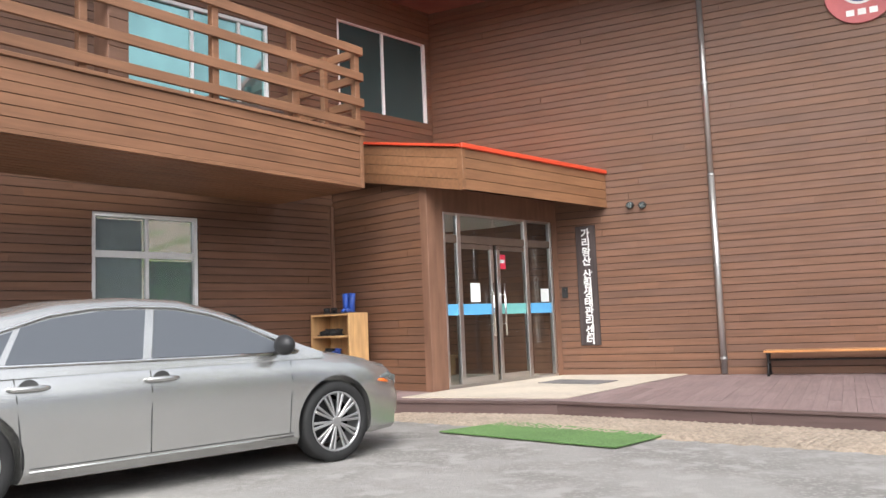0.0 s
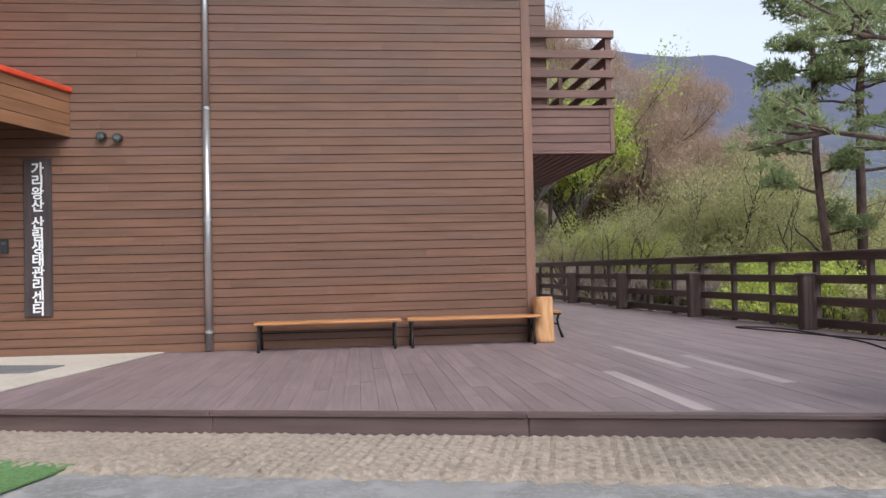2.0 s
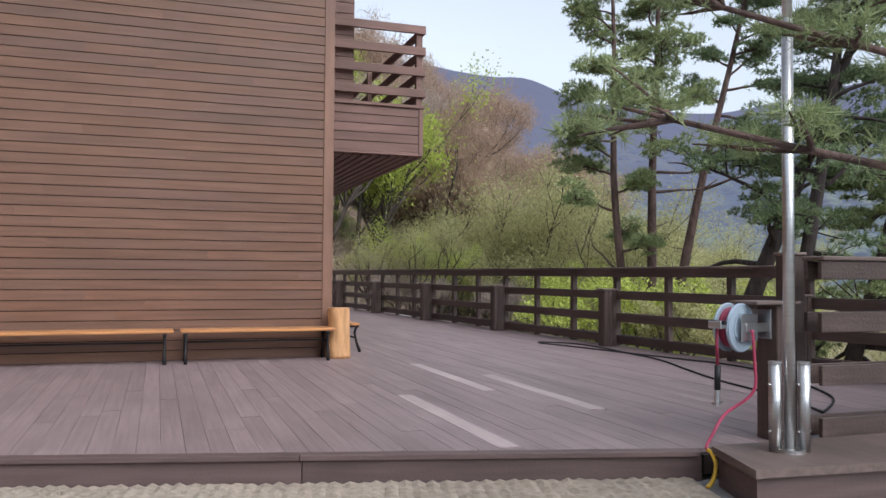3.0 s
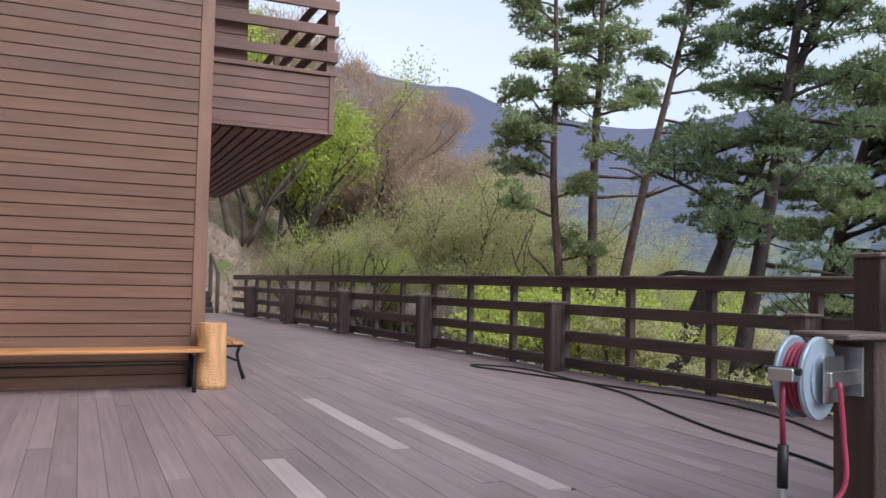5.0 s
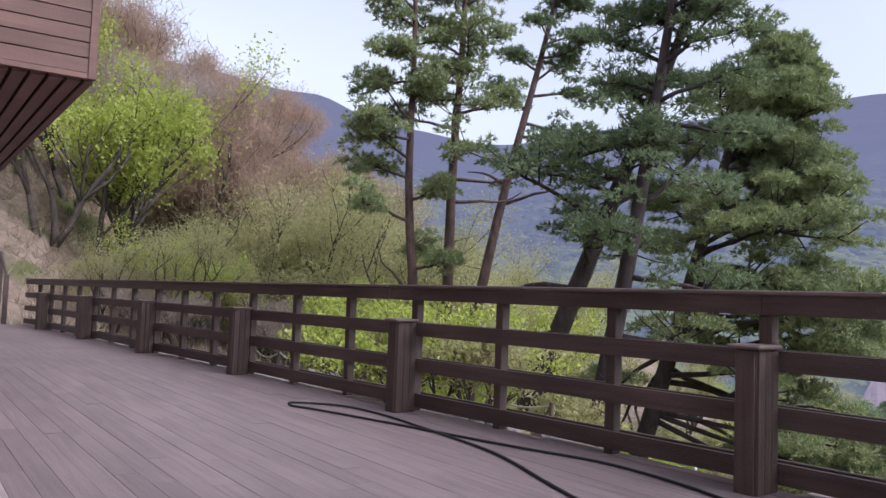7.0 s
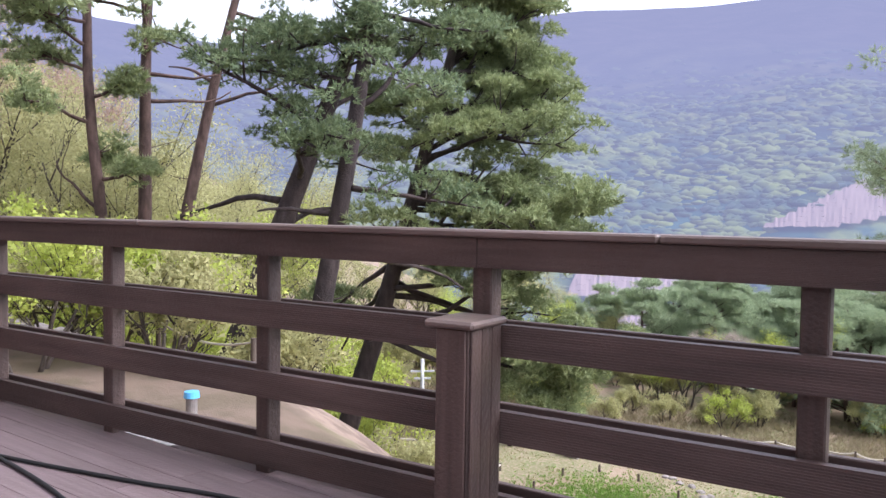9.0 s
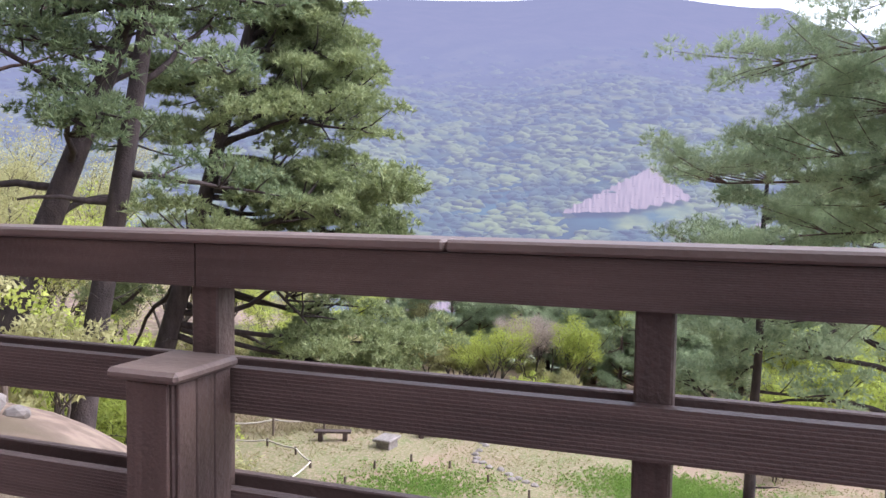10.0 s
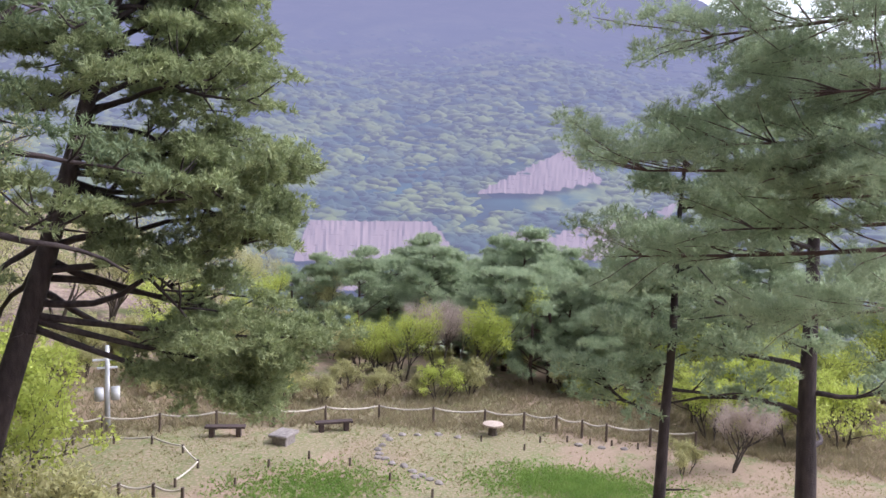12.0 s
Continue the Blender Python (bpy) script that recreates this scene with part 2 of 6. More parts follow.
def tube(points, radii, seg=7):
    """Vertices and faces of a tube along points."""
    vs, fs = [], []
    up = Vector((0.3, 0.2, 1)).normalized()
    for i, p in enumerate(points):
        p = Vector(p)
        a, b = Vector(points[max(i - 1, 0)]), Vector(points[min(i + 1, len(points) - 1)])
        d = (b - a).normalized()
        s = d.cross(up)
        if s.length < 0.05:
            s = d.cross(Vector((1, 0, 0)))
        s.normalize()
        t = d.cross(s)
        for k in range(seg):
            w = 2 * math.pi * k / seg
            vs.append(p + (s * math.cos(w) + t * math.sin(w)) * radii[i])
    for i in range(len(points) - 1):
        for k in range(seg):
            k2 = (k + 1) % seg
            fs.append((i * seg + k, i * seg + k2, (i + 1) * seg + k2, (i + 1) * seg + k))
    n = (len(points) - 1) * seg
    fs.append(tuple(range(seg - 1, -1, -1)))
    fs.append(tuple(range(n, n + seg)))
    return vs, fs


def tubes(name, runs, material, parent=None, smooth=True):
    V, F = [], []
    for pts, rad, seg in runs:
        v, f = tube(pts, rad, seg)
        o = len(V)
        V += v
        F += [tuple(i + o for i in q) for q in f]
    return raw(name, V, F, material, parent, smooth)


def curve_pts(a, b, sag, n=10):
    a, b = Vector(a), Vector(b)
    return [a.lerp(b, i / n) + Vector((0, 0, -sag * 4 * (i / n) * (1 - i / n))) for i in range(n + 1)]


# ---- ground ----
DECK, YARD = 0.24, 0.05


def sstep(a, b, x):
    t = min(1, max(0, (x - a) / (b - a)))
    return t * t * (3 - 2 * t)


def height(x, y):
    """The lie of the land: the yard's terrace, the slope down to the lawn, the wooded hillside to the north."""
    z = YARD
    edge = 9.4 - 0.02 * max(0, y - 10)
    z -= 0.9 * sstep(edge, edge + 1.2, x) + 7.55 * sstep(edge + 1.5 + 2.1 * sstep(15.5, 19, y), 24, x) * (1 - 0.55 * sstep(30, 60, y))
    z -= 22 * sstep(46, 140, x)
    north = (y - 35) - 0.95 * max(0, x - 6) * (1 - 0.5 * sstep(30, 90, x))
    z += 36 * (1 - math.exp(-max(0, north) * 0.62 / 36)) if north > 0 else 0
    far = sstep(8, 20, math.hypot(x - 6, y - 8))
    z += far * (0.35 * noise.noise((x * 0.09, y * 0.09, 0)) + 0.1 * noise.noise((x * 0.4, y * 0.4, 3))) * sstep(10, 14, max(x, y - 22))
    return z


def axis(stops):
    out = []
    for a, b, step in stops:
        v = a
        while v < b - 1e-6:
            out.append(v)
            v += step
    out.append(stops[-1][1])
    return out


GX = axis([(-140, -20, 12), (-20, 9, 1.5), (9, 48, 0.6), (48, 150, 5)])
GY = axis([(-120, -10, 10), (-10, 60, 0.9), (60, 150, 5)])
gv = [(x, y, height(x, y) - (0.12 if (-7 < x < 8.7 and 10.4 < y < 32) else 0)) for y in GY for x in GX]
gf = []
for j in range(len(GY) - 1):
    for i in range(len(GX) - 1):
        a = j * len(GX) + i
        gf.append((a, a + 1, a + len(GX) + 1, a + len(GX)))


def ground_mat():
    """Leaf litter and dry grass on the slopes, greener grass and bare tan earth on the lawn, concrete in the yard."""
    m = bpy.data.materials.new("slope_and_lawn")
    m.use_nodes = True
    n, l = m.node_tree.nodes, m.node_tree.links
    p = n["Principled BSDF"]
    p.inputs["Roughness"].default_value = 0.95
    p.inputs["Specular IOR Level"].default_value = 0.15
    geo = n.new("ShaderNodeNewGeometry")

    def nz(scale, detail=6):
        t = n.new("ShaderNodeTexNoise")
        t.inputs["Scale"].default_value, t.inputs["Detail"].default_value = scale, detail
        l.new(geo.outputs["Position"], t.inputs["Vector"])
        return t.outputs["Fac"]

    def ramp(src, lo, hi):
        r = n.new("ShaderNodeMapRange")
        r.interpolation_type = "SMOOTHSTEP"
        r.inputs["From Min"].default_value, r.inputs["From Max"].default_value = lo, hi
        l.new(src, r.inputs["Value"])
        return r.outputs[0]

    def mix(f, a, b):
        x = n.new("ShaderNodeMix")
        x.data_type = "RGBA"
        l.new(f, x.inputs["Factor"])
        for k, v in (("A", a), ("B", b)):
            if isinstance(v, tuple):
                x.inputs[k].default_value = (*v, 1)
            else:
                l.new(v, x.inputs[k])
        return x.outputs["Result"]

    def math2(op, a, b):
        x = n.new("ShaderNodeMath")
        x.operation = op
        for k, v in ((0, a), (1, b)):
            if isinstance(v, (int, float)):
                x.inputs[k].default_value = v
            else:
                l.new(v, x.inputs[k])
        return x.outputs[0]

    sep = n.new("ShaderNodeSeparateXYZ")
    l.new(geo.outputs["Position"], sep.inputs[0])
    litter = mix(ramp(nz(2.5), 0.35, 0.65), (0.19, 0.14, 0.11), (0.31, 0.235, 0.18))
    litter = mix(ramp(nz(0.35), 0.5, 0.62), litter, (0.12, 0.13, 0.05))
    lawn = mix(ramp(nz(0.16), 0.46, 0.56), (0.3, 0.225, 0.155), (0.205, 0.2, 0.1))
    lawn = mix(ramp(nz(1.0, 8), 0.5, 0.66), lawn, (0.16, 0.19, 0.07))
    lawn = mix(ramp(nz(9), 0.4, 0.7), lawn, (0.33, 0.25, 0.18))
    onlawn = math2("MULTIPLY", ramp(sep.outputs["X"], 19, 23), ramp(sep.outputs["Y"], 44, 36))
    earth = mix(ramp(nz(1.1), 0.42, 0.6), (0.19, 0.14, 0.105), (0.14, 0.11, 0.075))
    onpath = math2("MULTIPLY", ramp(sep.outputs["X"], 13.6, 12.9), ramp(sep.outputs["Y"], 40, 30))
    litter = mix(onpath, litter, earth)
    col = mix(onlawn, litter, lawn)
    yard = mix(ramp(nz(0.9), 0.4, 0.62), (0.27, 0.26, 0.247), (0.205, 0.196, 0.184))
    yard = mix(ramp(nz(3.5), 0.52, 0.66), yard, (0.31, 0.297, 0.283))
    yard = mix(ramp(nz(30, 2), 0.45, 0.75), yard, (0.3, 0.285, 0.27))
    onyard = math2("MULTIPLY", ramp(sep.outputs["X"], 9.6, 9.3), ramp(sep.outputs["Y"], 31, 29))
    col = mix(onyard, col, yard)
    l.new(col, p.inputs["Base Color"])
    b = n.new("ShaderNodeBump")
    b.inputs["Strength"].default_value, b.inputs["Distance"].default_value = 0.5, 0.03
    l.new(math2("ADD", nz(14), nz(60, 3)), b.inputs["Height"])
    l.new(b.outputs[0], p.inputs["Normal"])
    return m


ground = raw("ground", gv, gf, ground_mat(), None, True)
tagged(ground, "pale concrete yard and grassy slope falling to a lawn", "ground", kind="structure")

# ---- far valley sides and mountains ----
RIDGE = ((-180, 9), (-60, 12), (-20, 14), (0, 15), (14, 15), (24, 13.9), (30, 12), (38, 11), (50, 12.6), (63, 13.6), (78, 13.9), (88, 12.5), (91, 11), (97, 9), (120, 8), (180, 9))


def ridge(a):
    for (a0, e0), (a1, e1) in zip(RIDGE, RIDGE[1:]):
        if a0 <= a <= a1:
            t = (a - a0) / (a1 - a0)
            return e0 + (e1 - e0) * t * t * (3 - 2 * t)
    return 9


def far_point(az, r):
    """A point of the far land at that bearing and distance."""
    x, y = 8 + r * math.sin(radians(az)), 10 + r * math.cos(radians(az))
    top = 1900 * math.tan(radians(ridge(az)))
    k = min(1, max(0, (r - 270) / 1630))
    floor = -22 - 34 * sstep(120, 300, r)
    spur = 34 * sstep(330, 620, r) * (0.5 + 0.5 * noise.noise((az * 0.11, r * 0.0016, 1)))
    rough = (26 * noise.noise((x * 0.004, y * 0.004, 5)) + 9 * noise.noise((x * 0.013, y * 0.013, 8))) * sstep(300, 900, r)
    z = floor + (top + 56) * (0.86 * k + 0.14 * k * k) + spur * (1 - k) + rough * (1 - 0.75 * sstep(1500, 1900, r))
    return x, y, z


AZ = [-180 + 5 * i for i in range(32)] + [-20 + 0.8 * i for i in range(175)] + [120 + 5 * i for i in range(13)]
RR = [112 + (i / 60) ** 1.6 * 1790 for i in range(61)] + [2300]
fv, ff = [], []
for r in RR:
    for a in AZ:
        p = far_point(a, min(r, 1900))
        fv.append((8 + r * math.sin(radians(a)), 10 + r * math.cos(radians(a)), p[2] - (60 if r > 2000 else 0)))
for j in range(len(RR) - 1):
    for i in range(len(AZ) - 1):
        q = j * len(AZ) + i
        ff.append((q, q + 1, q + len(AZ) + 1, q + len(AZ)))


def far_mat():
    """Spring forest in patches, under painted blue haze that thickens with distance."""
    m = bpy.data.materials.new("distant_spring_forest")
    m.use_nodes = True
    n, l = m.node_tree.nodes, m.node_tree.links
    p = n["Principled BSDF"]
    p.inputs["Roughness"].default_value = 1.0
    p.inputs["Specular IOR Level"].default_value = 0.0
    geo = n.new("ShaderNodeNewGeometry")

    def nz(scale, detail=5):
        t = n.new("ShaderNodeTexNoise")
        t.inputs["Scale"].default_value, t.inputs["Detail"].default_value = scale, detail
        l.new(geo.outputs["Position"], t.inputs["Vector"])
        return t.outputs["Fac"]

    def ramp(src, lo, hi, a=0.0, b=1.0):
        r = n.new("ShaderNodeMapRange")
        r.inputs["From Min"].default_value, r.inputs["From Max"].default_value = lo, hi
        r.inputs["To Min"].default_value, r.inputs["To Max"].default_value = a, b
        l.new(src, r.inputs["Value"])
        return r.outputs[0]

    def mix(f, a, b):
        x = n.new("ShaderNodeMix")
        x.data_type = "RGBA"
        l.new(f, x.inputs["Factor"])
        for k, v in (("A", a), ("B", b)):
            if isinstance(v, tuple):
                x.inputs[k].default_value = (*v, 1)
            else:
                l.new(v, x.inputs[k])
        return x.outputs["Result"]

    vo = n.new("ShaderNodeTexVoronoi")
    vo.inputs["Scale"].default_value = 0.06
    l.new(geo.outputs["Position"], vo.inputs["Vector"])
    sepc = n.new("ShaderNodeSeparateColor")
    l.new(vo.outputs["Color"], sepc.inputs[0])
    c = mix(ramp(sepc.outputs[0], 0.2, 0.9), (0.07, 0.12, 0.07), (0.12, 0.17, 0.07))
    c = mix(ramp(nz(0.02, 7), 0.48, 0.6), c, (0.22, 0.25, 0.08))
    c = mix(ramp(nz(0.013, 7), 0.5, 0.57), c, (0.035, 0.085, 0.08))
    high = ramp(n_z(n, l, geo), 40, 260)
    c = mix(high, c, (0.12, 0.085, 0.075))
    shade = n.new("ShaderNodeVectorMath")
    shade.operation = "SCALE"
    l.new(c, shade.inputs[0])
    l.new(ramp(nz(0.02, 9), 0.3, 0.7, 0.5, 1.5), shade.inputs["Scale"])
    l.new(shade.outputs[0], p.inputs["Base Color"])
    b = n.new("ShaderNodeBump")
    b.inputs["Strength"].default_value, b.inputs["Distance"].default_value = 0.3, 4
    l.new(vo.outputs["Distance"], b.inputs["Height"])
    b.invert = True
    l.new(b.outputs[0], p.inputs["Normal"])
    paint_haze(n, l, geo, p)
    return m


def n_z(n, l, geo):
    s = n.new("ShaderNodeSeparateXYZ")
    l.new(geo.outputs["Position"], s.inputs[0])
    return s.outputs["Z"]


def paint_haze(n, l, geo, p):
    """Paints blue haze into a material as glow that grows away from the terrace."""
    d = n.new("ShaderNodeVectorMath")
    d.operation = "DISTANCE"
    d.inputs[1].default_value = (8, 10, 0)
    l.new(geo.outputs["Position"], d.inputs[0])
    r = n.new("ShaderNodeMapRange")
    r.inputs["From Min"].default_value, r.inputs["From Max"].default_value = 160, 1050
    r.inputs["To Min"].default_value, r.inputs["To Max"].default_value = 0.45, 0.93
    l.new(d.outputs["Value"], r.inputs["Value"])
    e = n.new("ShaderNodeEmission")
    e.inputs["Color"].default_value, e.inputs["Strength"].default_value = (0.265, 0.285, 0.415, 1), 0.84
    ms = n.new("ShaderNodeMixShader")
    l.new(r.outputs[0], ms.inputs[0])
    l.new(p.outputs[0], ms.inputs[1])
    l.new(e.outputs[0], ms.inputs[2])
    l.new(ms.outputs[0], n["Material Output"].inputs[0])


backdrop = raw("backdrop", fv, ff, far_mat(), None, True)
tagged(backdrop, "hazy blue wooded mountains across the valley", "mountain", kind="structure")

# ---- deck ----
def inside_deck(x, y):
    if y > 32.6:
        return False
    if x < -2.45:
        return x > -7.6 and y > 10.04
    if x > 4.78:
        return y > 8.1 and x < 8.75 - 0.065 * (y - 11)
    return y > 10.04 - (x + 2.45) * (1.91 / 7.23)


deck = thing("deck", "weathered brown timber terrace of long planks", "deck", kind="structure")
PW = 0.145
plank_mesh = {}


def plank_me(length, material):
    k = (round(length, 1), material.name)
    if k not in plank_mesh:
        bm = bx(-PW / 2 + 0.001, PW / 2 - 0.001, 0, k[0] - 0.003, -0.028, 0, 0.0012)
        me = bpy.data.meshes.new("plank")
        bm.to_mesh(me)
        bm.free()
        me.materials.append(material)
        plank_mesh[k] = me
    return plank_mesh[k]


rnd = random.Random(4)
plank_jobs = []
x = -7.5
PALE = ((5.04, 9.75), (4.52, 11.0), (3.65, 8.55))  # newer boards
while x < 8.8:
    y0 = next((v * 0.1 for v in range(78, 330) if inside_deck(x, v * 0.1)), None)
    if y0 is not None:
        if x > 4.78:
            y1 = 8.1 + 0.0
            while inside_deck(x, y1 + 0.1) and y1 < 32.5:
                y1 += 0.1
        else:
            y1 = 14.58 if x < 3.72 else 32.5
        y = y0
        for px, py in PALE:
            if abs(x - px) < PW * 0.5:
                ln = round(py - y0, 1)
                if ln >= 0.1:
                    plank_jobs.append((x, y0, ln))
                plank_jobs.append((x, py, 2.4))
                y = py + 2.4
        first = True
        while y < y1 - 0.05:
            ln = rnd.uniform(0.6, 3.6) if first else 3.6
            first = False
            ln = round(min(ln, y1 - y), 1)
            if ln < 0.1:
                break
            plank_jobs.append((x, y, ln))
            y += ln
    x += PW
plank_jobs.sort(key=lambda j: math.hypot(j[0] - 3.5, j[1] + j[2] / 2 - 10))

# ---- clad walls ----
board_mesh = {}


def board_me(length, tall, material, deep=0.022):
    k = (round(length, 2), round(tall, 3), material.name, deep)
    if k not in board_mesh:
        bm = bx(0.0002, k[0] - 0.0002, -deep, 0, 0.004, k[1] - 0.007, 0.0015)
        me = bpy.data.meshes.new("board")
        bm.to_mesh(me)
        bm.free()
        me.materials.append(material)
        board_mesh[k] = me
    return board_mesh[k]


def spans(a, b, cuts):
    out = [(a, b)]
    for c0, c1 in cuts:
        out = [(p, q) for s, e in out for p, q in ((s, min(e, c0)), (max(s, c1), e)) if q - p > 0.02]
    return out


def clad_wall(name, label, m, length, z0, z1, holes=(), pitch=0.1265, material=CLAD, thick=0.22, seed=1, boards=True, lens=(3.6, 4.8)):
    """A wall with openings, its boards on the outer face: local x along it, local y inwards."""
    bm = bmesh.new()
    zs = sorted({z0, z1, *[h[2] for h in holes], *[h[3] for h in holes]})
    for za, zb in zip(zs, zs[1:]):
        for a, b in spans(0, length, [(h[0], h[1]) for h in holes if h[2] < (za + zb) / 2 < h[3]]):
            box(bm, a, b, 0, thick, za, zb)
    w = part(name, bm, GAP)
    w.matrix_world = m
    tagged(w, label, "wall", kind="structure")
    if boards:
        r = random.Random(seed)
        z = z0
        while z < z1 - 0.03:
            h = min(pitch, z1 - z)
            for a, b in spans(0, length, [(q[0], q[1]) for q in holes if q[2] < z + h * 0.5 < q[3]]):
                x = a
                first = True
                while x < b - 0.01:
                    ln = r.uniform(0.5, lens[1]) if first else r.choice(lens)
                    first = False
                    e = min(b, x + ln)
                    if b - e < 0.3:
                        e = b
                    piece("board", board_me(e - x, h, material), w, (x, 0, z))
                    x = e
            z += pitch
    return w


MAIN_Y, EAST_X = 14.6, 3.7
wall_main = clad_wall("wall_main", "brown stained timber cladding wall in horizontal boards", pose(-6.6, MAIN_Y, 0), 10.3, 0.24, 7.9, seed=2)
wall_east = clad_wall("wall_east", "weathered brown timber clad side wall", pose(EAST_X, MAIN_Y + 0.25, 0, 0, 0, 90), 13.0, 0.24, 7.9, material=CLAD_E, seed=3)
trim = part("trim", bx(EAST_X - 0.1, EAST_X + 0.035, MAIN_Y - 0.035, MAIN_Y + 0.25, 0.24, 7.9, 0.005), CLAD_TRIM)
tagged(trim, "brown timber corner board", "trim", kind="structure")

WB = pose(-4.89, 11.33, 0, 0, 0, -18)  # local x outwards, local y along the wing


def wing(s, d, rz=72):
    return WB @ pose(d, s, 0, 0, 0, rz + 18)


DW = -2.4
wall_wing = clad_wall("wall_wing", "brown stained timber cladding wall with white windows", wing(-10, DW), 12.62, 0.05, 7.9,
                      holes=((5.7, 7.34, 1.45, 3.08), (10.2, 12.5, 5.3, 7.05), (5.95, 8.7, 3.7, 6.5)), seed=5)
# porch in the corner
wall_porch_side = clad_wall("wall_porch_side", "brown clad side wall of the entrance porch", wing(0, DW + 0.0, -18), 2.4, 0.24, 4.15, pitch=0.1265, seed=6, thick=0.15)
trim = part("trim", bx(-0.13, 0.03, -0.035, 0.16, 0.24, 3.5, 0.005), CLAD_TRIM)
trim.matrix_world = WB
tagged(trim, "brown timber corner board of the porch", "trim", kind="structure")
trim = part("trim", bx(-0.15, 0.0, 0.16, 0.36, 0.24, 3.5, 0.004), CLAD_TRIM)
trim.matrix_world = WB
tagged(trim, "brown timber pier beside the entrance", "trim", kind="structure")
trim = part("trim", bx(-0.15, 0.0, 3.27, 3.42, 0.24, 3.5, 0.004), CLAD_TRIM)
trim.matrix_world = WB
tagged(trim, "brown timber jamb beside the entrance", "trim", kind="structure")
trim = part("trim", bx(-0.15, -0.004, 0.36, 3.27, 3.1, 3.5, 0.004), CLAD_TRIM)
trim.matrix_world = WB
tagged(trim, "brown timber head above the entrance", "trim", kind="structure")
trim = part("trim", bx(DW, DW + 0.07, -0.09, -0.025, 0.24, 3.45, 0.006), CLAD_TRIM)
trim.matrix_world = WB
tagged(trim, "narrow upright batten in the wall corner", "trim", kind="structure")

PORCHW = mat("honey_pine_panelling", (0.3, 0.19, 0.09), 0.5, grain=(12, 12, 1.5), amount=0.2, stain=0.15, bump=0.05)
inner = part("wall_lobby", bx(DW + 0.02, DW + 0.08, 0.16, 3.0, 0.3, 3.1), PORCHW)
inner.matrix_world = WB
tagged(inner, "honey pine panelled lobby wall", "wall", kind="structure")
inner = part("floor_lobby", bx(DW + 0.08, -0.02, 0.16, 3.3, 0.2, 0.29), MATM)
inner.matrix_world = WB
tagged(inner, "beige lobby floor", "floor", kind="structure")
inner = part("ceiling_lobby", bx(DW, -0.15, 0.16, 3.0, 3.12, 3.2), WHITE)
inner.matrix_world = WB
tagged(inner, "white lobby ceiling", "ceiling", kind="structure")

BLUE = mat("sky_blue_safety_film", (0.12, 0.42, 0.75), 0.4, amount=0.05, stain=0.05, bump=0)
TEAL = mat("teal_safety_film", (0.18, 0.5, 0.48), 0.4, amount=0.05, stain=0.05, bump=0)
PAPER = mat("white_paper", (0.75, 0.8, 0.8), 0.7, amount=0.03, stain=0.05, bump=0)
REDP = mat("red_sticker", (0.7, 0.04, 0.08), 0.5, amount=0.03, stain=0.05, bump=0)
BRONZE = mat("brown_anodised_frame", (0.2, 0.15, 0.12), 0.4, 0.5, grain=(3, 40, 3), amount=0.08, stain=0.1, bump=0.02)
door_1 = thing("door_1", "double glass entrance doors with stainless frames and blue band", "door", WB, kind="structure")
for s, w in ((0.39, 0.05), (0.73, 0.1), (2.5, 0.1), (3.23, 0.06)):
    part("mullion", bx(-0.09, -0.01, s - w / 2, s + w / 2, 0.29, 3.1, 0.006), STEEL, door_1)
for s0, s1 in ((0.78, 1.6), (1.68, 2.45)):
    leaf = part("leaf", bx(-0.075, -0.025, s0, s1, 0.3, 0.4, 0.004), STEEL, door_1, "stainless bottom rail of a door leaf")
    part("stile", bx(-0.075, -0.025, s0 + (0.0 if s0 > 1.5 else s1 - s0 - 0.09), s0 + (0.09 if s0 > 1.5 else s1 - s0), 0.4, 2.6, 0.004), STEEL, leaf)
    part("top_rail", bx(-0.075, -0.025, s0, s1, 2.52, 2.6, 0.004), BRONZE, leaf)
for s0, s1 in ((0.42, 0.68), (0.78, 1.6), (1.68, 2.45), (2.55, 3.2)):
    g = part("pane", bx(-0.053, -0.047, s0, s1, 0.36, 2.6), GLASS, door_1)
    g.visible_shadow = False
    part("band", bx(-0.046, -0.043, s0, s1, 1.42, 1.6), TEAL if 1.6 < s0 < 2 else BLUE, door_1)
    g = part("pane", bx(-0.053, -0.047, s0, s1, 2.74, 3.06), GLASS, door_1)
    g.visible_shadow = False
part("transom", bx(-0.085, -0.015, 0.41, 3.22, 2.61, 2.74, 0.004), BRONZE, door_1)
part("head", bx(-0.085, -0.015, 0.41, 3.22, 3.06, 3.11, 0.004), STEEL, door_1)
part("threshold", bx(-0.1, 0.0, 0.36, 3.27, 0.24, 0.3, 0.004), STEEL, door_1)
for s in (1.5, 1.8):
    h = part("handle", cy((0.03, s, 1.05), (0.03, s, 1.95), 0.017), CHROME, door_1, "long stainless pull handle", True)
    for z in (1.25, 1.75):
        part("bracket", cy((-0.045, s, z), (0.03, s, z), 0.01, seg=8), CHROME, h)
for s0, s1, z0, z1, m_, lab in ((1.0, 1.24, 1.63, 1.95, PAPER, "white paper notice"), (1.75, 1.93, 2.2, 2.45, REDP, "red square sticker"), (2.9, 3.14, 1.62, 1.86, PAPER, "white paper notice")):
    part("notice", bx(-0.044, -0.04, s0, s1, z0, z1), m_, door_1, lab)
part("mark", bx(-0.0395, -0.037, 1.78, 1.9, 2.3, 2.36), PAPER, door_1, "white bars on the sticker")

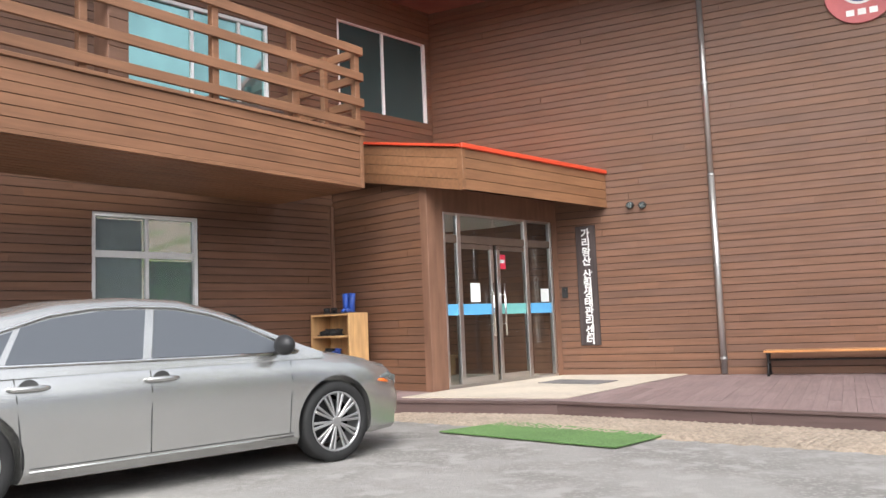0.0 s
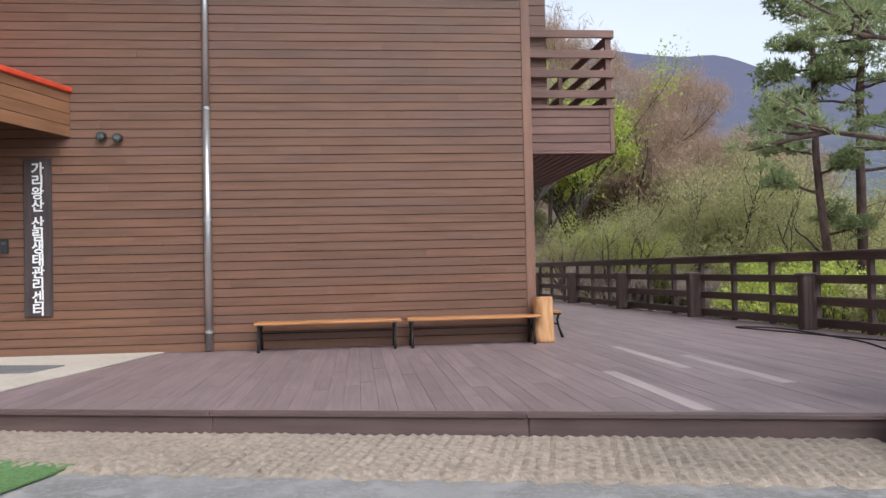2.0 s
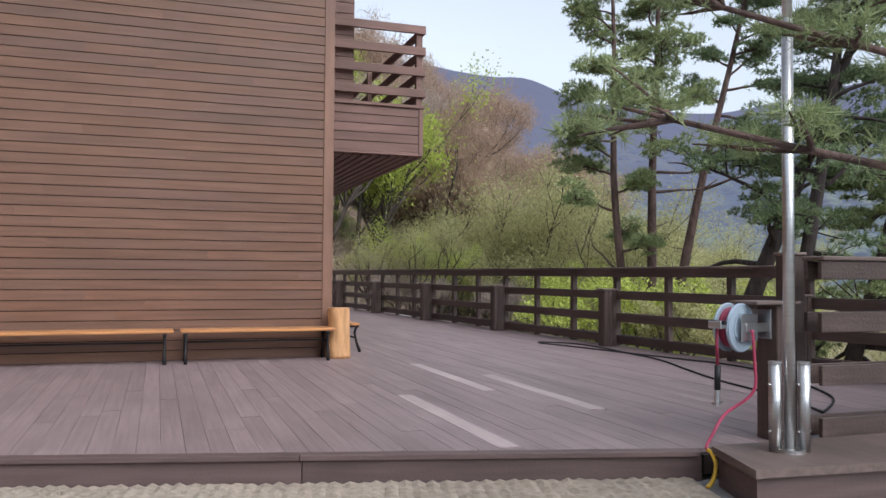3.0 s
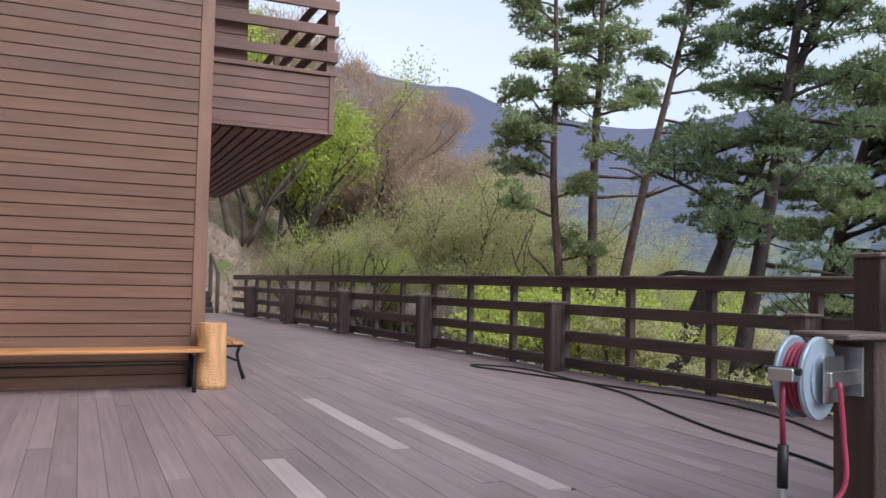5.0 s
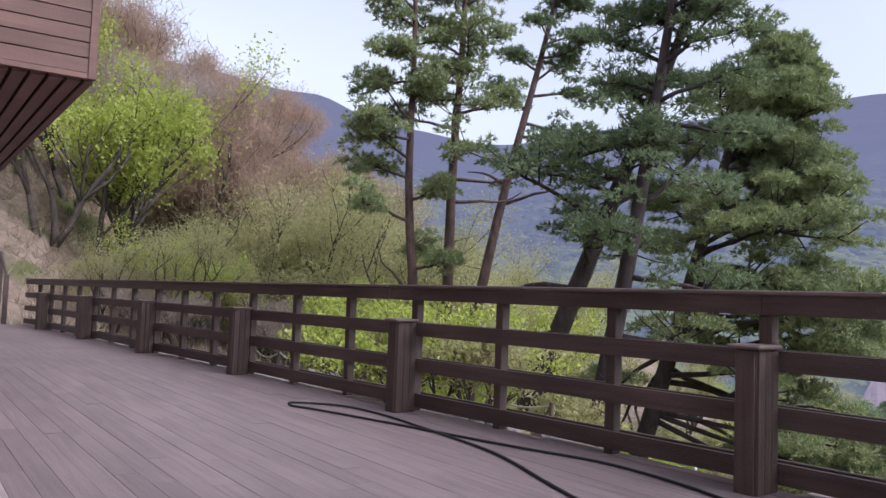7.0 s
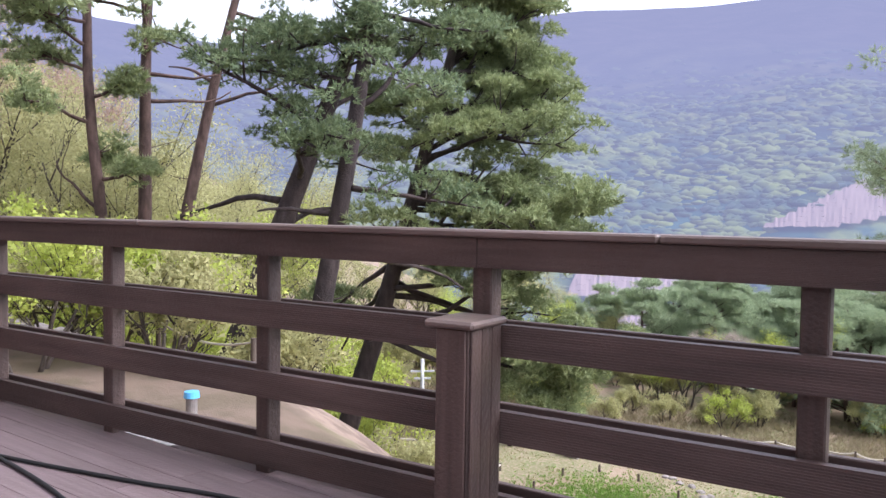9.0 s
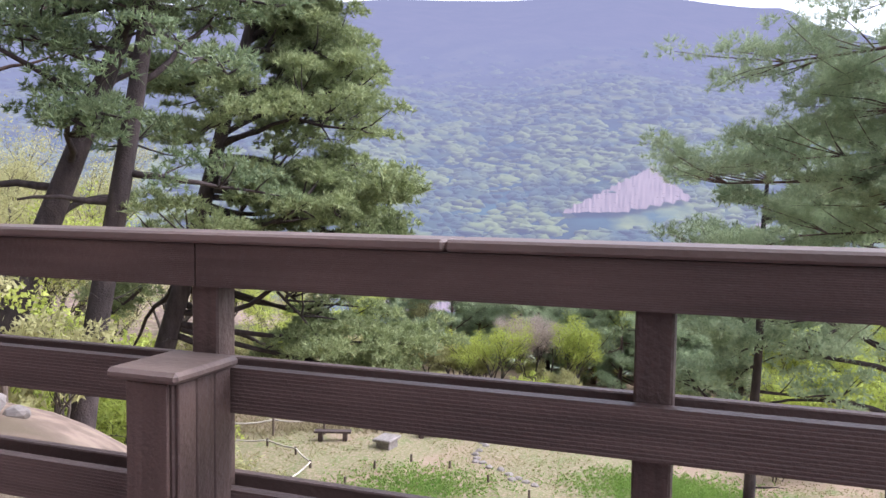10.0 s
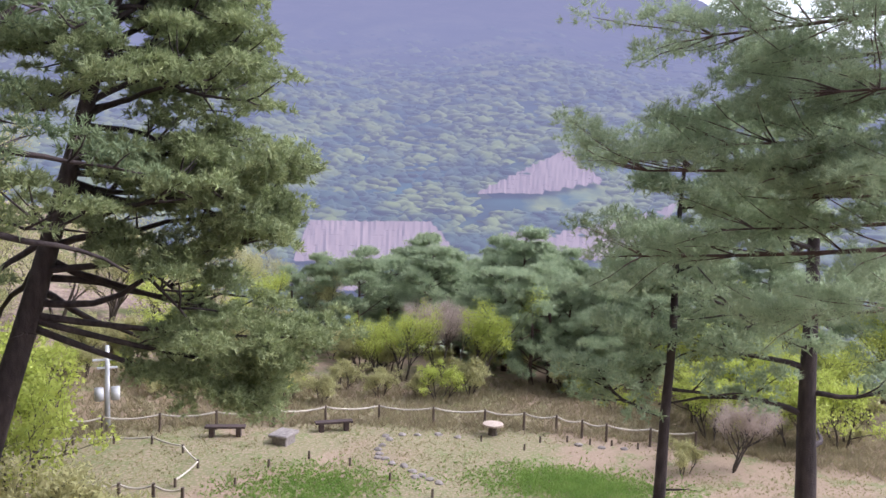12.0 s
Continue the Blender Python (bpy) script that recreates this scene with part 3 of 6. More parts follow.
board = thing("notice_board", "pale green notice board on the lobby wall", "notice board", WB)
part("panel", bx(DW + 0.085, DW + 0.11, 1.75, 2.7, 1.0, 2.3, 0.004), mat("pale_green_board", (0.3, 0.4, 0.32), 0.6, bump=0), board)
part("frame", bx(DW + 0.08, DW + 0.1, 1.7, 2.75, 0.95, 2.35, 0.004), BRONZE, board)
lamp = thing("ceiling_light", "small white recessed lobby light", "lamp", WB)
part("rim", cy((-0.8, 0.8, 3.09), (-0.8, 0.8, 3.118), 0.1), WHITE, lamp)
em = bpy.data.materials.new("lit_lamp")
em.use_nodes = True
em.node_tree.nodes["Principled BSDF"].inputs["Emission Color"].default_value = (1, 0.96, 0.88, 1)
em.node_tree.nodes["Principled BSDF"].inputs["Emission Strength"].default_value = 45
part("diffuser", cy((-0.8, 0.8, 3.08), (-0.8, 0.8, 3.09), 0.08), em, lamp)
shelf = thing("lobby_bench", "low brown timber lobby shoe bench", "bench", WB)
part("seat", bx(DW + 0.1, DW + 0.5, 0.9, 2.6, 0.62, 0.68, 0.005), PORCHW, shelf)
part("front", bx(DW + 0.1, DW + 0.46, 0.95, 2.55, 0.29, 0.62, 0.004), PORCHW, shelf)

# canopy over the entrance: sloping roof, boarded fascias, red metal edge
canopy = thing("canopy", "brown boarded entrance canopy with red metal edge", "canopy", WB, kind="structure")
S0, S1, D1, SL = -0.15, 3.72, 0.95, 0.2
FASC_F = mat("lighter_brown_fascia", (0.245, 0.12, 0.06), 0.45, grain=(18, 1.4, 18), amount=0.16, stain=0.14, bump=0.1, piece=0.12)
for i in range(4):
    z = 3.29 + i * 0.162
    part("fascia_board", bx(D1 - 0.03, D1, S0 + 0.06, S1, z, z + 0.155, 0.004), FASC_F, canopy)
part("corner_board", bx(D1 - 0.1, D1 + 0.012, S0 - 0.012, S0 + 0.06, 3.28, 3.94, 0.004), FASC_F, canopy)


def slope_box(d0, d1, s0, s1, z0, z1):
    """A box whose heights rise towards the wall."""
    bm = bx(d0, d1, s0, s1, z0, z1, 0.003)
    for v in bm.verts:
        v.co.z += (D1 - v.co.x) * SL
    return bm


for i in range(4):
    part("fascia_board", slope_box(DW, D1 - 0.1, S0, S0 + 0.03, 3.27 + i * 0.162, 3.425 + i * 0.162), FASC_F, canopy)
part("backing", slope_box(DW, D1 - 0.03, S0 + 0.03, S1 - 0.03, 3.5, 3.9), GAP, canopy)
part("soffit", slope_box(DW, D1 - 0.03, S0 + 0.035, S1 - 0.02, 3.36, 3.39), CLAD_E, canopy)
part("roof_sheet", slope_box(DW, D1 + 0.03, S0 - 0.03, S1, 3.935, 3.955), RED, canopy)
part("roof_edge", bx(D1 - 0.02, D1 + 0.045, S0 - 0.045, S1, 3.91, 3.985, 0.012), RED, canopy)
part("roof_edge", slope_box(DW, D1 - 0.02, S0 - 0.045, S0 + 0.0, 3.925, 3.97), RED, canopy)


# ---- windows ----
def window(name, label, m, w, h, cols, rows, glass, frame_w=0.06, bars=True, interior=None):
    """White sliding window in an opening: local x along, y inwards, base at the sill."""
    ob = thing(name, label, "window", m, kind="structure")
    f = frame_w
    part("frame", bx(0, w, -0.02, 0.1, 0, f, 0.004), WHITE, ob)
    part("frame", bx(0, w, -0.02, 0.1, h - f, h, 0.004), WHITE, ob)
    part("frame", bx(0, f, -0.02, 0.1, f, h - f, 0.004), WHITE, ob)
    part("frame", bx(w - f, w, -0.02, 0.1, f, h - f, 0.004), WHITE, ob)
    for i, x in enumerate(cols):
        part("mullion", bx(x - f * 0.45, x + f * 0.45, 0.0, 0.07, f, h - f, 0.003), WHITE, ob)
    for z in rows:
        part("rail", bx(f, w - f, -0.005, 0.08, z - 0.05, z + 0.05, 0.003), WHITE, ob)
    xs, zs = [f, *cols, w - f], [f, *rows, h - f]
    for a, b in zip(xs, xs[1:]):
        for c, d in zip(zs, zs[1:]):
            part("pane", bx(a, b, 0.04, 0.046, c, d), glass, ob)
    return ob


window("window_1", "white sliding window with green blind behind it", wing(-4.3, DW) @ pose(0, 0.02, 1.45), 1.64, 1.63, [0.83], [1.03], GLASS_D)
window("window_2", "white sliding window with dark glass", wing(0.2, DW) @ pose(0, 0.02, 5.3), 2.3, 1.75, [1.15], [], GLASS_K)
window("window_3", "tall white balcony glass door reflecting the sky", wing(-4.05, DW) @ pose(0, 0.02, 3.7), 2.75, 2.8, [1.35, 2.2], [], mat("mirror_like_glass", (0.2, 0.36, 0.36), 0.05, 0.75, amount=0.02, bump=0))
blind = part("blind", bx(0.84, 1.6, 0.09, 0.1, 0.05, 0.95), mat("green_blind", (0.06, 0.25, 0.07), 0.7, bump=0.05))
blind.matrix_world = wing(-4.3, DW) @ pose(0, 0.02, 1.45)
tagged(blind, "green fabric blind behind the window", "blind")

curtain = part("curtain", bx(0.06, 0.8, 0.12, 0.13, 0.05, 1.55), mat("pale_grey_curtain", (0.42, 0.45, 0.46), 0.8, grain=(30, 30, 2), amount=0.15, bump=0.1))
curtain.matrix_world = wing(-4.3, DW) @ pose(0, 0.02, 1.45)
tagged(curtain, "pale grey curtain behind the window", "curtain")

# ---- eaves and roofs ----
# eaves out of view, 2 m deep to shade the upper boards
roof = part("eaves", bx(-7.5, 4.6, 12.6, 14.6, 7.7, 7.8), CLAD_E)
tagged(roof, "brown boarded eaves above the wall", "eaves", kind="structure")
roof = part("roof", bx(-16, 4.7, 12.5, 28.5, 7.95, 8.1), RED)
tagged(roof, "red metal roof over the building", "roof", kind="structure")
roof = part("eaves", bx(DW, -0.4, -10, 2.1, 7.85, 7.9), CLAD_E)
roof.matrix_world = WB
tagged(roof, "brown boarded eaves above the wing", "eaves", kind="structure")
roof = part("roof", bx(-9, -0.3, -10.1, 2.2, 8.12, 8.3), RED)
roof.matrix_world = WB
tagged(roof, "red metal roof over the wing", "roof", kind="structure")
back = part("wall_north", bx(-16, EAST_X, 27.8, 28.0, 0.05, 7.9), CLAD_E)
tagged(back, "plain brown rear wall", "wall", kind="structure")


# ---- balconies ----
def balcony(name, label, m, length, depth, z0, z1, rails, posts, pillar=None, material=CLAD, end_low=True):
    """A boarded parapet with rails above: local x along the front, local y inwards from it."""
    ob = thing(name, label, "balcony", m, kind="structure")
    part("floor", bx(0.03, length, 0.03, depth, z0 + 0.02, z0 + 0.2), GAP, ob)
    n = max(3, round((z1 - z0 - 0.1) / 0.13))
    h = (z1 - z0 - 0.1) / n
    for i in range(n):
        z = z0 + 0.05 + i * h
        piece("board", board_me(length - 0.12, h, material), ob, (0.06, 0.025, z))
        b = piece("board", board_me(depth - 0.1, h, material), ob, (length - 0.025 + 0.0, 0.08, z), radians(90))
        b = piece("board", board_me(depth - 0.1, h, material), ob, (0.025, depth - 0.02, z), radians(-90))
    part("backing", bx(0.04, length - 0.04, 0.027, 0.06, z0 + 0.02, z1 - 0.03), GAP, ob)
    part("backing", bx(length - 0.06, length - 0.027, 0.06, depth, z0 + 0.02, z1 - 0.03), GAP, ob)
    part("backing", bx(0.027, 0.06, 0.06, depth, z0 + 0.02, z1 - 0.03), GAP, ob)
    for x in (0.0, length - 0.07):
        part("corner_board", bx(x, x + 0.07, -0.012, 0.07, z0, z1 - 0.04, 0.004), material, ob)
    part("bottom_board", bx(0.07, length - 0.07, -0.006, 0.05, z0, z0 + 0.05, 0.004), material, ob)
    part("coping", bx(-0.02, length + 0.02, -0.03, 0.1, z1 - 0.05, z1, 0.006), material, ob)
    part("coping", bx(length - 0.1, length + 0.02, 0.1, depth, z1 - 0.05, z1, 0.006), material, ob)
    part("coping", bx(-0.02, 0.1, 0.1, depth, z1 - 0.05, z1, 0.006), material, ob)
    k = 0
    y = 0.04
    while y < min(depth, length) - 0.05:  # boards run the long way, with open joints
        if depth > length:
            part("soffit_board", bx(y, min(y + 0.115, length - 0.01), 0.06, depth, z0 - 0.022, z0 + 0.012, 0.003), material, ob)
        else:
            part("soffit_board", bx(0.02, length - 0.02, y, min(y + 0.122, depth), z0 - 0.012, z0 + 0.018, 0.003), material, ob)
        y += 0.145
    for z in rails:
        part("rail", bx(-0.03, length + 0.03, -0.03, 0.02, z - 0.13, z, 0.006), material, ob)
        part("rail", bx(length - 0.02, length + 0.03, 0.022, depth, z - 0.13, z, 0.006), material, ob)
        part("rail", bx(-0.03, 0.02, 0.022, depth, z - 0.13, z, 0.006), material, ob)
    for x in posts:
        part("post", bx(x - 0.05, x + 0.05, 0.022, 0.12, z1, rails[0] - 0.005, 0.005), material, ob)
    for y in (depth * 0.35, depth * 0.68):
        for x in (0.03, length - 0.12):
            part("post", bx(x, x + 0.09, y, y + 0.09, z1, rails[0] - 0.005, 0.005), material, ob)
    return ob


bal = balcony("balcony_1", "brown boarded balcony with slatted timber railing", wing(-0.98, -0.35) @ pose(0, 0, 0, 0, 0, 6.5) @ pose(-9.02, 0, 0), 9.02, 2.0, 3.41, 4.27,
              (5.63, 5.22, 4.81, 4.46), (8.96, 7.67, 6.33, 4.55, 3.0, 1.5), material=CLAD_B)
pil = bmesh.new()
box(pil, 4.83, 5.09, 0.0, 0.3, 4.27, 7.45, 0.004)
part("pillar", pil, CLAD_TRIM, bal, "boarded brown pillar")
for i in range(18):
    part("pillar_board", bx(4.835, 5.085, -0.012, -0.001, 4.28 + i * 0.17, 4.44 + i * 0.17, 0.004), CLAD, bal)
bal2 = balcony("balcony_2", "weathered brown balcony with slatted timber railing", pose(EAST_X + 0.02, 15.95, 0), 1.72, 9.0, 3.2, 4.0,
               (5.27, 4.93, 4.6, 4.26), (1.66,), material=CLAD_E)
part("pillar", bx(0.05, 0.62, 0.1, 0.35, 4.0, 7.1, 0.004), CLAD_E, bal2, "boarded brown pillar")
for i in range(12):
    part("pillar_board", bx(0.055, 0.615, 0.085, 0.099, 4.01 + i * 0.17, 4.17 + i * 0.17, 0.004), CLAD_E, bal2)

table = thing("balcony_table", "dark timber table on the balcony", "table", wing(-3.2, -1.1) @ pose(0, 0, 3.61))
part("tabletop", bx(0, 1.3, 0, 0.7, 0.98, 1.04, 0.006), FENCEM, table)
for x, y in ((0.08, 0.08), (1.15, 0.08), (0.08, 0.55), (1.15, 0.55)):
    part("leg", bx(x, x + 0.07, y, y + 0.07, 0, 0.98, 0.004), FENCEM, table)
# ---- on the main wall ----
pipe = thing("drainpipe", "zinc metal drainpipe fixed to the clad wall", "drainpipe")
PX, PY = -0.97, 14.52
part("pipe", cy((PX, PY, 0.26), (PX, PY, 3.7), 0.052, seg=20), PIPEM, pipe, "", True)
part("pipe", cy((PX, PY, 3.7), (PX, PY, 6.85), 0.046, seg=20), PIPEM, pipe, "", True)
tubes("elbow", [([(PX, PY, 6.85), (PX - 0.03, PY - 0.02, 6.95), (PX - 0.3, PY - 0.3, 7.05), (PX - 0.7, PY - 0.6, 7.12)], [0.05] * 4, 14)], PIPEM, pipe)
for z in (0.52, 2.1, 3.68, 5.3):
    part("clamp", cy((PX, PY, z - 0.02), (PX, PY, z + 0.02), 0.062, seg=20), PIPEM, pipe)
    part("clamp_arm", bx(PX - 0.015, PX + 0.015, PY, MAIN_Y - 0.02, z - 0.012, z + 0.012), PIPEM, pipe)

SIGN = mat("dark_slatey_sign_board", (0.05, 0.036, 0.034), 0.6, grain=(20, 20, 1.5), amount=0.3, stain=0.2, bump=0.2)
LETTER = mat("white_paint_letters", (0.78, 0.77, 0.74), 0.5, amount=0.05, stain=0.05, bump=0)
sign = thing("sign_board", "tall dark wooden name board with white letters", "sign")
part("plank", bx(-3.46, -3.085, 14.545, 14.576, 0.79, 2.99, 0.008), SIGN, sign)
text = "가리왕산 산림생태관리센터"
zz = 2.93
for ch in text:
    if ch == " ":
        zz -= 0.07
        continue
    cu = bpy.data.curves.new("letter", "FONT")
    cu.body, cu.size, cu.extrude, cu.offset = ch, 0.185, 0.004, 0.004
    cu.align_x, cu.align_y = "CENTER", "TOP"
    tmp = new("letter_curve", cu)
    bpy.context.view_layer.update()
    me = bpy.data.meshes.new_from_object(tmp.evaluated_get(bpy.context.evaluated_depsgraph_get()))
    bpy.data.objects.remove(tmp)
    me.materials.clear()
    me.materials.append(LETTER)
    lo = new("letter", me)
    lo.parent = sign
    lo.matrix_world = pose(-3.27, 14.54, zz, 90, 0, 0)
    zz -= 0.171

for i, (x, z) in enumerate(((-2.4, 3.3), (-2.18, 3.28))):
    sp = thing("wall_spotlight", "small black wall spotlight on the cladding", "lamp", pose(x, 14.57, z), group="pair of wall spotlights")
    part("plate", cy((0, -0.0, 0), (0, -0.03, 0), 0.06, seg=16), BLACKP, sp)
    part("head", cy((0, -0.03, 0.0), (0, -0.11, -0.02), 0.05, 0.062, 16), BLACKP, sp, "", True)
    part("lens", cy((0, -0.111, -0.02), (0, -0.117, -0.022), 0.052, seg=16), GLASS_D, sp)
sn = thing("card_reader", "small black door intercom on the cladding", "intercom", pose(-3.72, 14.575, 1.68))
part("body", bx(-0.055, 0.055, -0.04, 0, 0, 0.2, 0.01), BLACKP, sn)
part("lens", cy((0, -0.04, 0.14), (0, -0.046, 0.14), 0.022, seg=12), GLASS_D, sn)
em1 = thing("emblem", "round pink-red wall emblem with a blue and white disc", "emblem", pose(1.55, 14.575, 6.42))
PINK = mat("pink_red_enamel", (0.5, 0.13, 0.13), 0.5, amount=0.05, bump=0)
NAVY = mat("navy_enamel", (0.06, 0.08, 0.2), 0.5, amount=0.05, bump=0)
part("disc", cy((0, -0.0, 0), (0, -0.05, 0), 0.53, seg=40), PINK, em1)
part("ring", cy((0, -0.052, 0.08), (0, -0.06, 0.08), 0.3, seg=32), LETTER, em1)
half = cy((0, -0.062, 0.08), (0, -0.068, 0.08), 0.26, seg=32)
bmesh.ops.bisect_plane(half, geom=[*half.verts, *half.edges, *half.faces], plane_co=(0, 0, 0.1), plane_no=(0.3, 0, 1), clear_outer=True)
part("lower_disc", half, NAVY, em1)
for x in (-0.17, 0.0, 0.17):
    part("bar", bx(x - 0.06, x + 0.06, -0.058, -0.052, -0.4, -0.3), LETTER, em1)


# ---- benches ----
def bench(m, length, label):
    b = thing("bench", label, "bench", m, group="benches along the building")
    for i in range(3):
        part("slat", bx(0, length, i * 0.135, i * 0.135 + 0.125, 0.375, 0.41, 0.008), BENCHW, b)
    for x in (0.06, length - 0.1):
        runs = [([(x, 0.03, 0.37), (x, 0.06, 0.27), (x, 0.03, 0.14), (x, -0.02, 0.0)], [0.022, 0.018, 0.018, 0.024], 8),
                ([(x, 0.37, 0.37), (x, 0.34, 0.27), (x, 0.37, 0.14), (x, 0.42, 0.0)], [0.022, 0.018, 0.018, 0.024], 8),
                ([(x, 0.05, 0.2), (x, 0.2, 0.26), (x, 0.35, 0.2)], [0.014] * 3, 8)]
        tubes("leg", runs, IRON, b)
        part("bracket", bx(x - 0.025, x + 0.025, 0.0, 0.395, 0.35, 0.375, 0.004), IRON, b)
    tubes("stretcher", [([(0.06, 0.2, 0.25), (length - 0.1, 0.2, 0.25)], [0.012] * 2, 8)], IRON, b)
    return b


bench(pose(-0.3, 14.08, DECK), 2.02, "orange-brown slatted bench on dark iron legs against the wall")
bench(pose(1.8, 14.08, DECK), 1.89, "orange-brown slatted bench on iron legs beside the tree stump")
bench(pose(4.22, 15.0, DECK, 0, 0, 90), 1.9, "slatted bench on iron legs along the side wall")

STUMPW = mat("peeled_orange_log", (0.5, 0.27, 0.12), 0.6, grain=(12, 12, 2.2), amount=0.28, stain=0.3, bump=0.5)
stump = thing("log_stool", "peeled orange-brown log stool with knots at the wall corner", "stool", pose(3.785, 14.36, DECK))
sv, sf = [], []
for j in range(15):
    z = 0.65 * j / 14
    for k in range(28):
        w = 2 * math.pi * k / 28
        flare = 0.02 * (1 - j / 14) ** 2 + 0.028 * max(0, noise.noise((math.cos(w) * 1.5, math.sin(w) * 1.5, z * 4)))
        r = (0.14 + flare) * (0.965 if j in (0, 14) else 1)
        sv.append((r * math.cos(w), r * math.sin(w), z))
for j in range(14):
    for k in range(28):
        k2 = (k + 1) % 28
        sf.append((j * 28 + k, j * 28 + k2, j * 28 + 28 + k2, j * 28 + 28 + k))
sf.append(tuple(range(27, -1, -1)))
raw("trunk", sv, sf, STUMPW, stump, True)
part("top", cy((0, 0, 0.645), (0, 0, 0.655), 0.134, 0.132, 28), mat("pale_log_end", (0.46, 0.25, 0.12), 0.7, grain=(25, 25, 3), amount=0.3, bump=0.3), stump, "sawn log end")

# ---- shoe shelf by the porch ----
SHELFW = mat("pale_pine_board", (0.55, 0.33, 0.15), 0.5, grain=(14, 14, 2), amount=0.18, stain=0.12, bump=0.05)
sh = thing("shoe_rack", "pale pine shoe rack beside the porch wall", "shelf", WB @ pose(-2.3, -0.62, 0.05))
part("side", bx(0, 0.04, 0, 0.4, 0, 1.48, 0.004), SHELFW, sh)
part("side", bx(1.0, 1.04, 0, 0.4, 0, 1.48, 0.004), SHELFW, sh)
for z in (0.1, 0.42, 0.74, 1.08, 1.44):
    part("shelf", bx(0.04, 1.0, 0, 0.4, z, z + 0.035, 0.003), SHELFW, sh)
part("back", bx(0.04, 1.0, 0.385, 0.4, 0.1, 1.44), SHELFW, sh)
BOOT = mat("blue_rubber_boot", (0.03, 0.08, 0.35), 0.4, amount=0.05, bump=0.02)


def boot(m, material, label, tall):
    b = thing("rubber_boot", label, "boot", m)
    runs = [([(0, 0, 0.02), (0, 0, tall * 0.5), (0, 0.01, tall)], [0.055, 0.05, 0.062], 12), ([(0, 0.03, 0.045), (0, -0.08, 0.045), (0, -0.16, 0.04)], [0.045, 0.045, 0.03], 10)]
    tubes("shaft", runs, material, b)
    part("sole", bx(-0.05, 0.05, -0.19, 0.06, 0, 0.02, 0.006), RUBBER, b)
    return b


SR = WB @ pose(-2.3, -0.62, 0.05)
boot(SR @ pose(0.72, 0.2, 1.475, 0, 0, 30), BOOT, "blue rubber boot on top of the shoe rack", 0.33)
boot(SR @ pose(0.83, 0.24, 1.475, 0, 0, 10), BOOT, "blue rubber boot on top of the shoe rack", 0.33)
for x in (0.18, 0.3, 0.45):
    boot(SR @ pose(x, 0.22, 0.775, 0, 0, 5), RUBBER if x < 0.4 else BOOT, "dark work shoe on the rack shelf" if x < 0.4 else "blue rubber shoe on the rack shelf", 0.12)
for x in (0.2, 0.34, 0.5):
    boot(SR @ pose(x, 0.22, 1.115, 0, 0, -5), RUBBER, "dark work shoe on the rack shelf", 0.11)
for x in (0.15, 0.35):
    boot(SR @ pose(x, 0.24, 1.475, 0, 0, 60), RUBBER, "dark shoe lying on top of the rack", 0.1)

# ---- deck edge, mats ----
fas = thing("deck_fascia", "dark timber fascia boards along the deck edge", "fascia", kind="structure")


def edge_board(a, b, z0, z1, parent, material=FASCIA, t=0.03, name="board"):
    a, b = Vector((*a, 0)), Vector((*b, 0))
    d = b - a
    bm = bx(0, d.length, 0, t, z0, z1, 0.004)
    ob = part(name, bm, material, parent)
    ob.matrix_world = Matrix.Translation(a) @ pose(0, 0, 0, 0, 0, math.degrees(math.atan2(d.y, d.x)))
    return ob


A0, A1, A2 = Vector((-7.4, 10.04)), Vector((-2.45, 10.04)), Vector((4.78, 8.13))
for i in range(3):
    p, q = A1.lerp(A2, i / 3), A1.lerp(A2, (i + 1) / 3)
    edge_board(p, q - (q - p) * 0.002, 0.03, 0.205, fas)
    edge_board(p + Vector((-0.02, -0.02)), q + Vector((-0.025, -0.02)), 0.208, 0.243, fas, FASCIA, 0.1)
for i in range(2):
    p, q = A0.lerp(A1, i / 2), A0.lerp(A1, (i + 1) / 2)
    edge_board(p, q, 0.03, 0.205, fas)
    edge_board(p + Vector((0, -0.02)), q + Vector((0, -0.02)), 0.208, 0.243, fas, FASCIA, 0.1)

mt = thing("entrance_mat", "beige vinyl mat on the deck before the doors", "mat")
bm = bmesh.new()
f = bm.faces.new([bm.verts.new(v) for v in ((-4.75, 11.4, 0.245), (-4.9, 10.35, 0.245), (-2.44, 10.36, 0.245), (-1.6, 14.56, 0.245), (-3.85, 14.56, 0.245))])
f.normal_update()
if f.normal.z < 0:
    f.normal_flip()
up = bmesh.ops.extrude_face_region(bm, geom=[f])
bmesh.ops.translate(bm, vec=(0, 0, 0.012), verts=[v for v in up["geom"] if isinstance(v, bmesh.types.BMVert)])
bmesh.ops.recalc_face_normals(bm, faces=bm.faces)
part("sheet", bm, MATM, mt)
dm = thing("door_mat", "grey ribbed door mat on the beige mat", "mat", pose(-3.05, 12.9, 0.258, 0, 0, -14))
part("carpet", bx(-0.55, 0.55, -0.35, 0.35, 0, 0.012, 0.005), GREYM, dm)
gm = thing("turf_mat", "green artificial turf mat on the concrete", "mat")
bm = bmesh.new()
f = bm.faces.new([bm.verts.new(v) for v in ((-3.3, 8.35, 0.064), (-1.08, 7.62, 0.064), (-0.78, 8.5, 0.064), (-2.8, 9.35, 0.064))])
up = bmesh.ops.extrude_face_region(bm, geom=[f])
bmesh.ops.translate(bm, vec=(0, 0, 0.014), verts=[v for v in up["geom"] if isinstance(v, bmesh.types.BMVert)])
bmesh.ops.recalc_face_normals(bm, faces=bm.faces)
part("turf", bm, GREEN, gm)
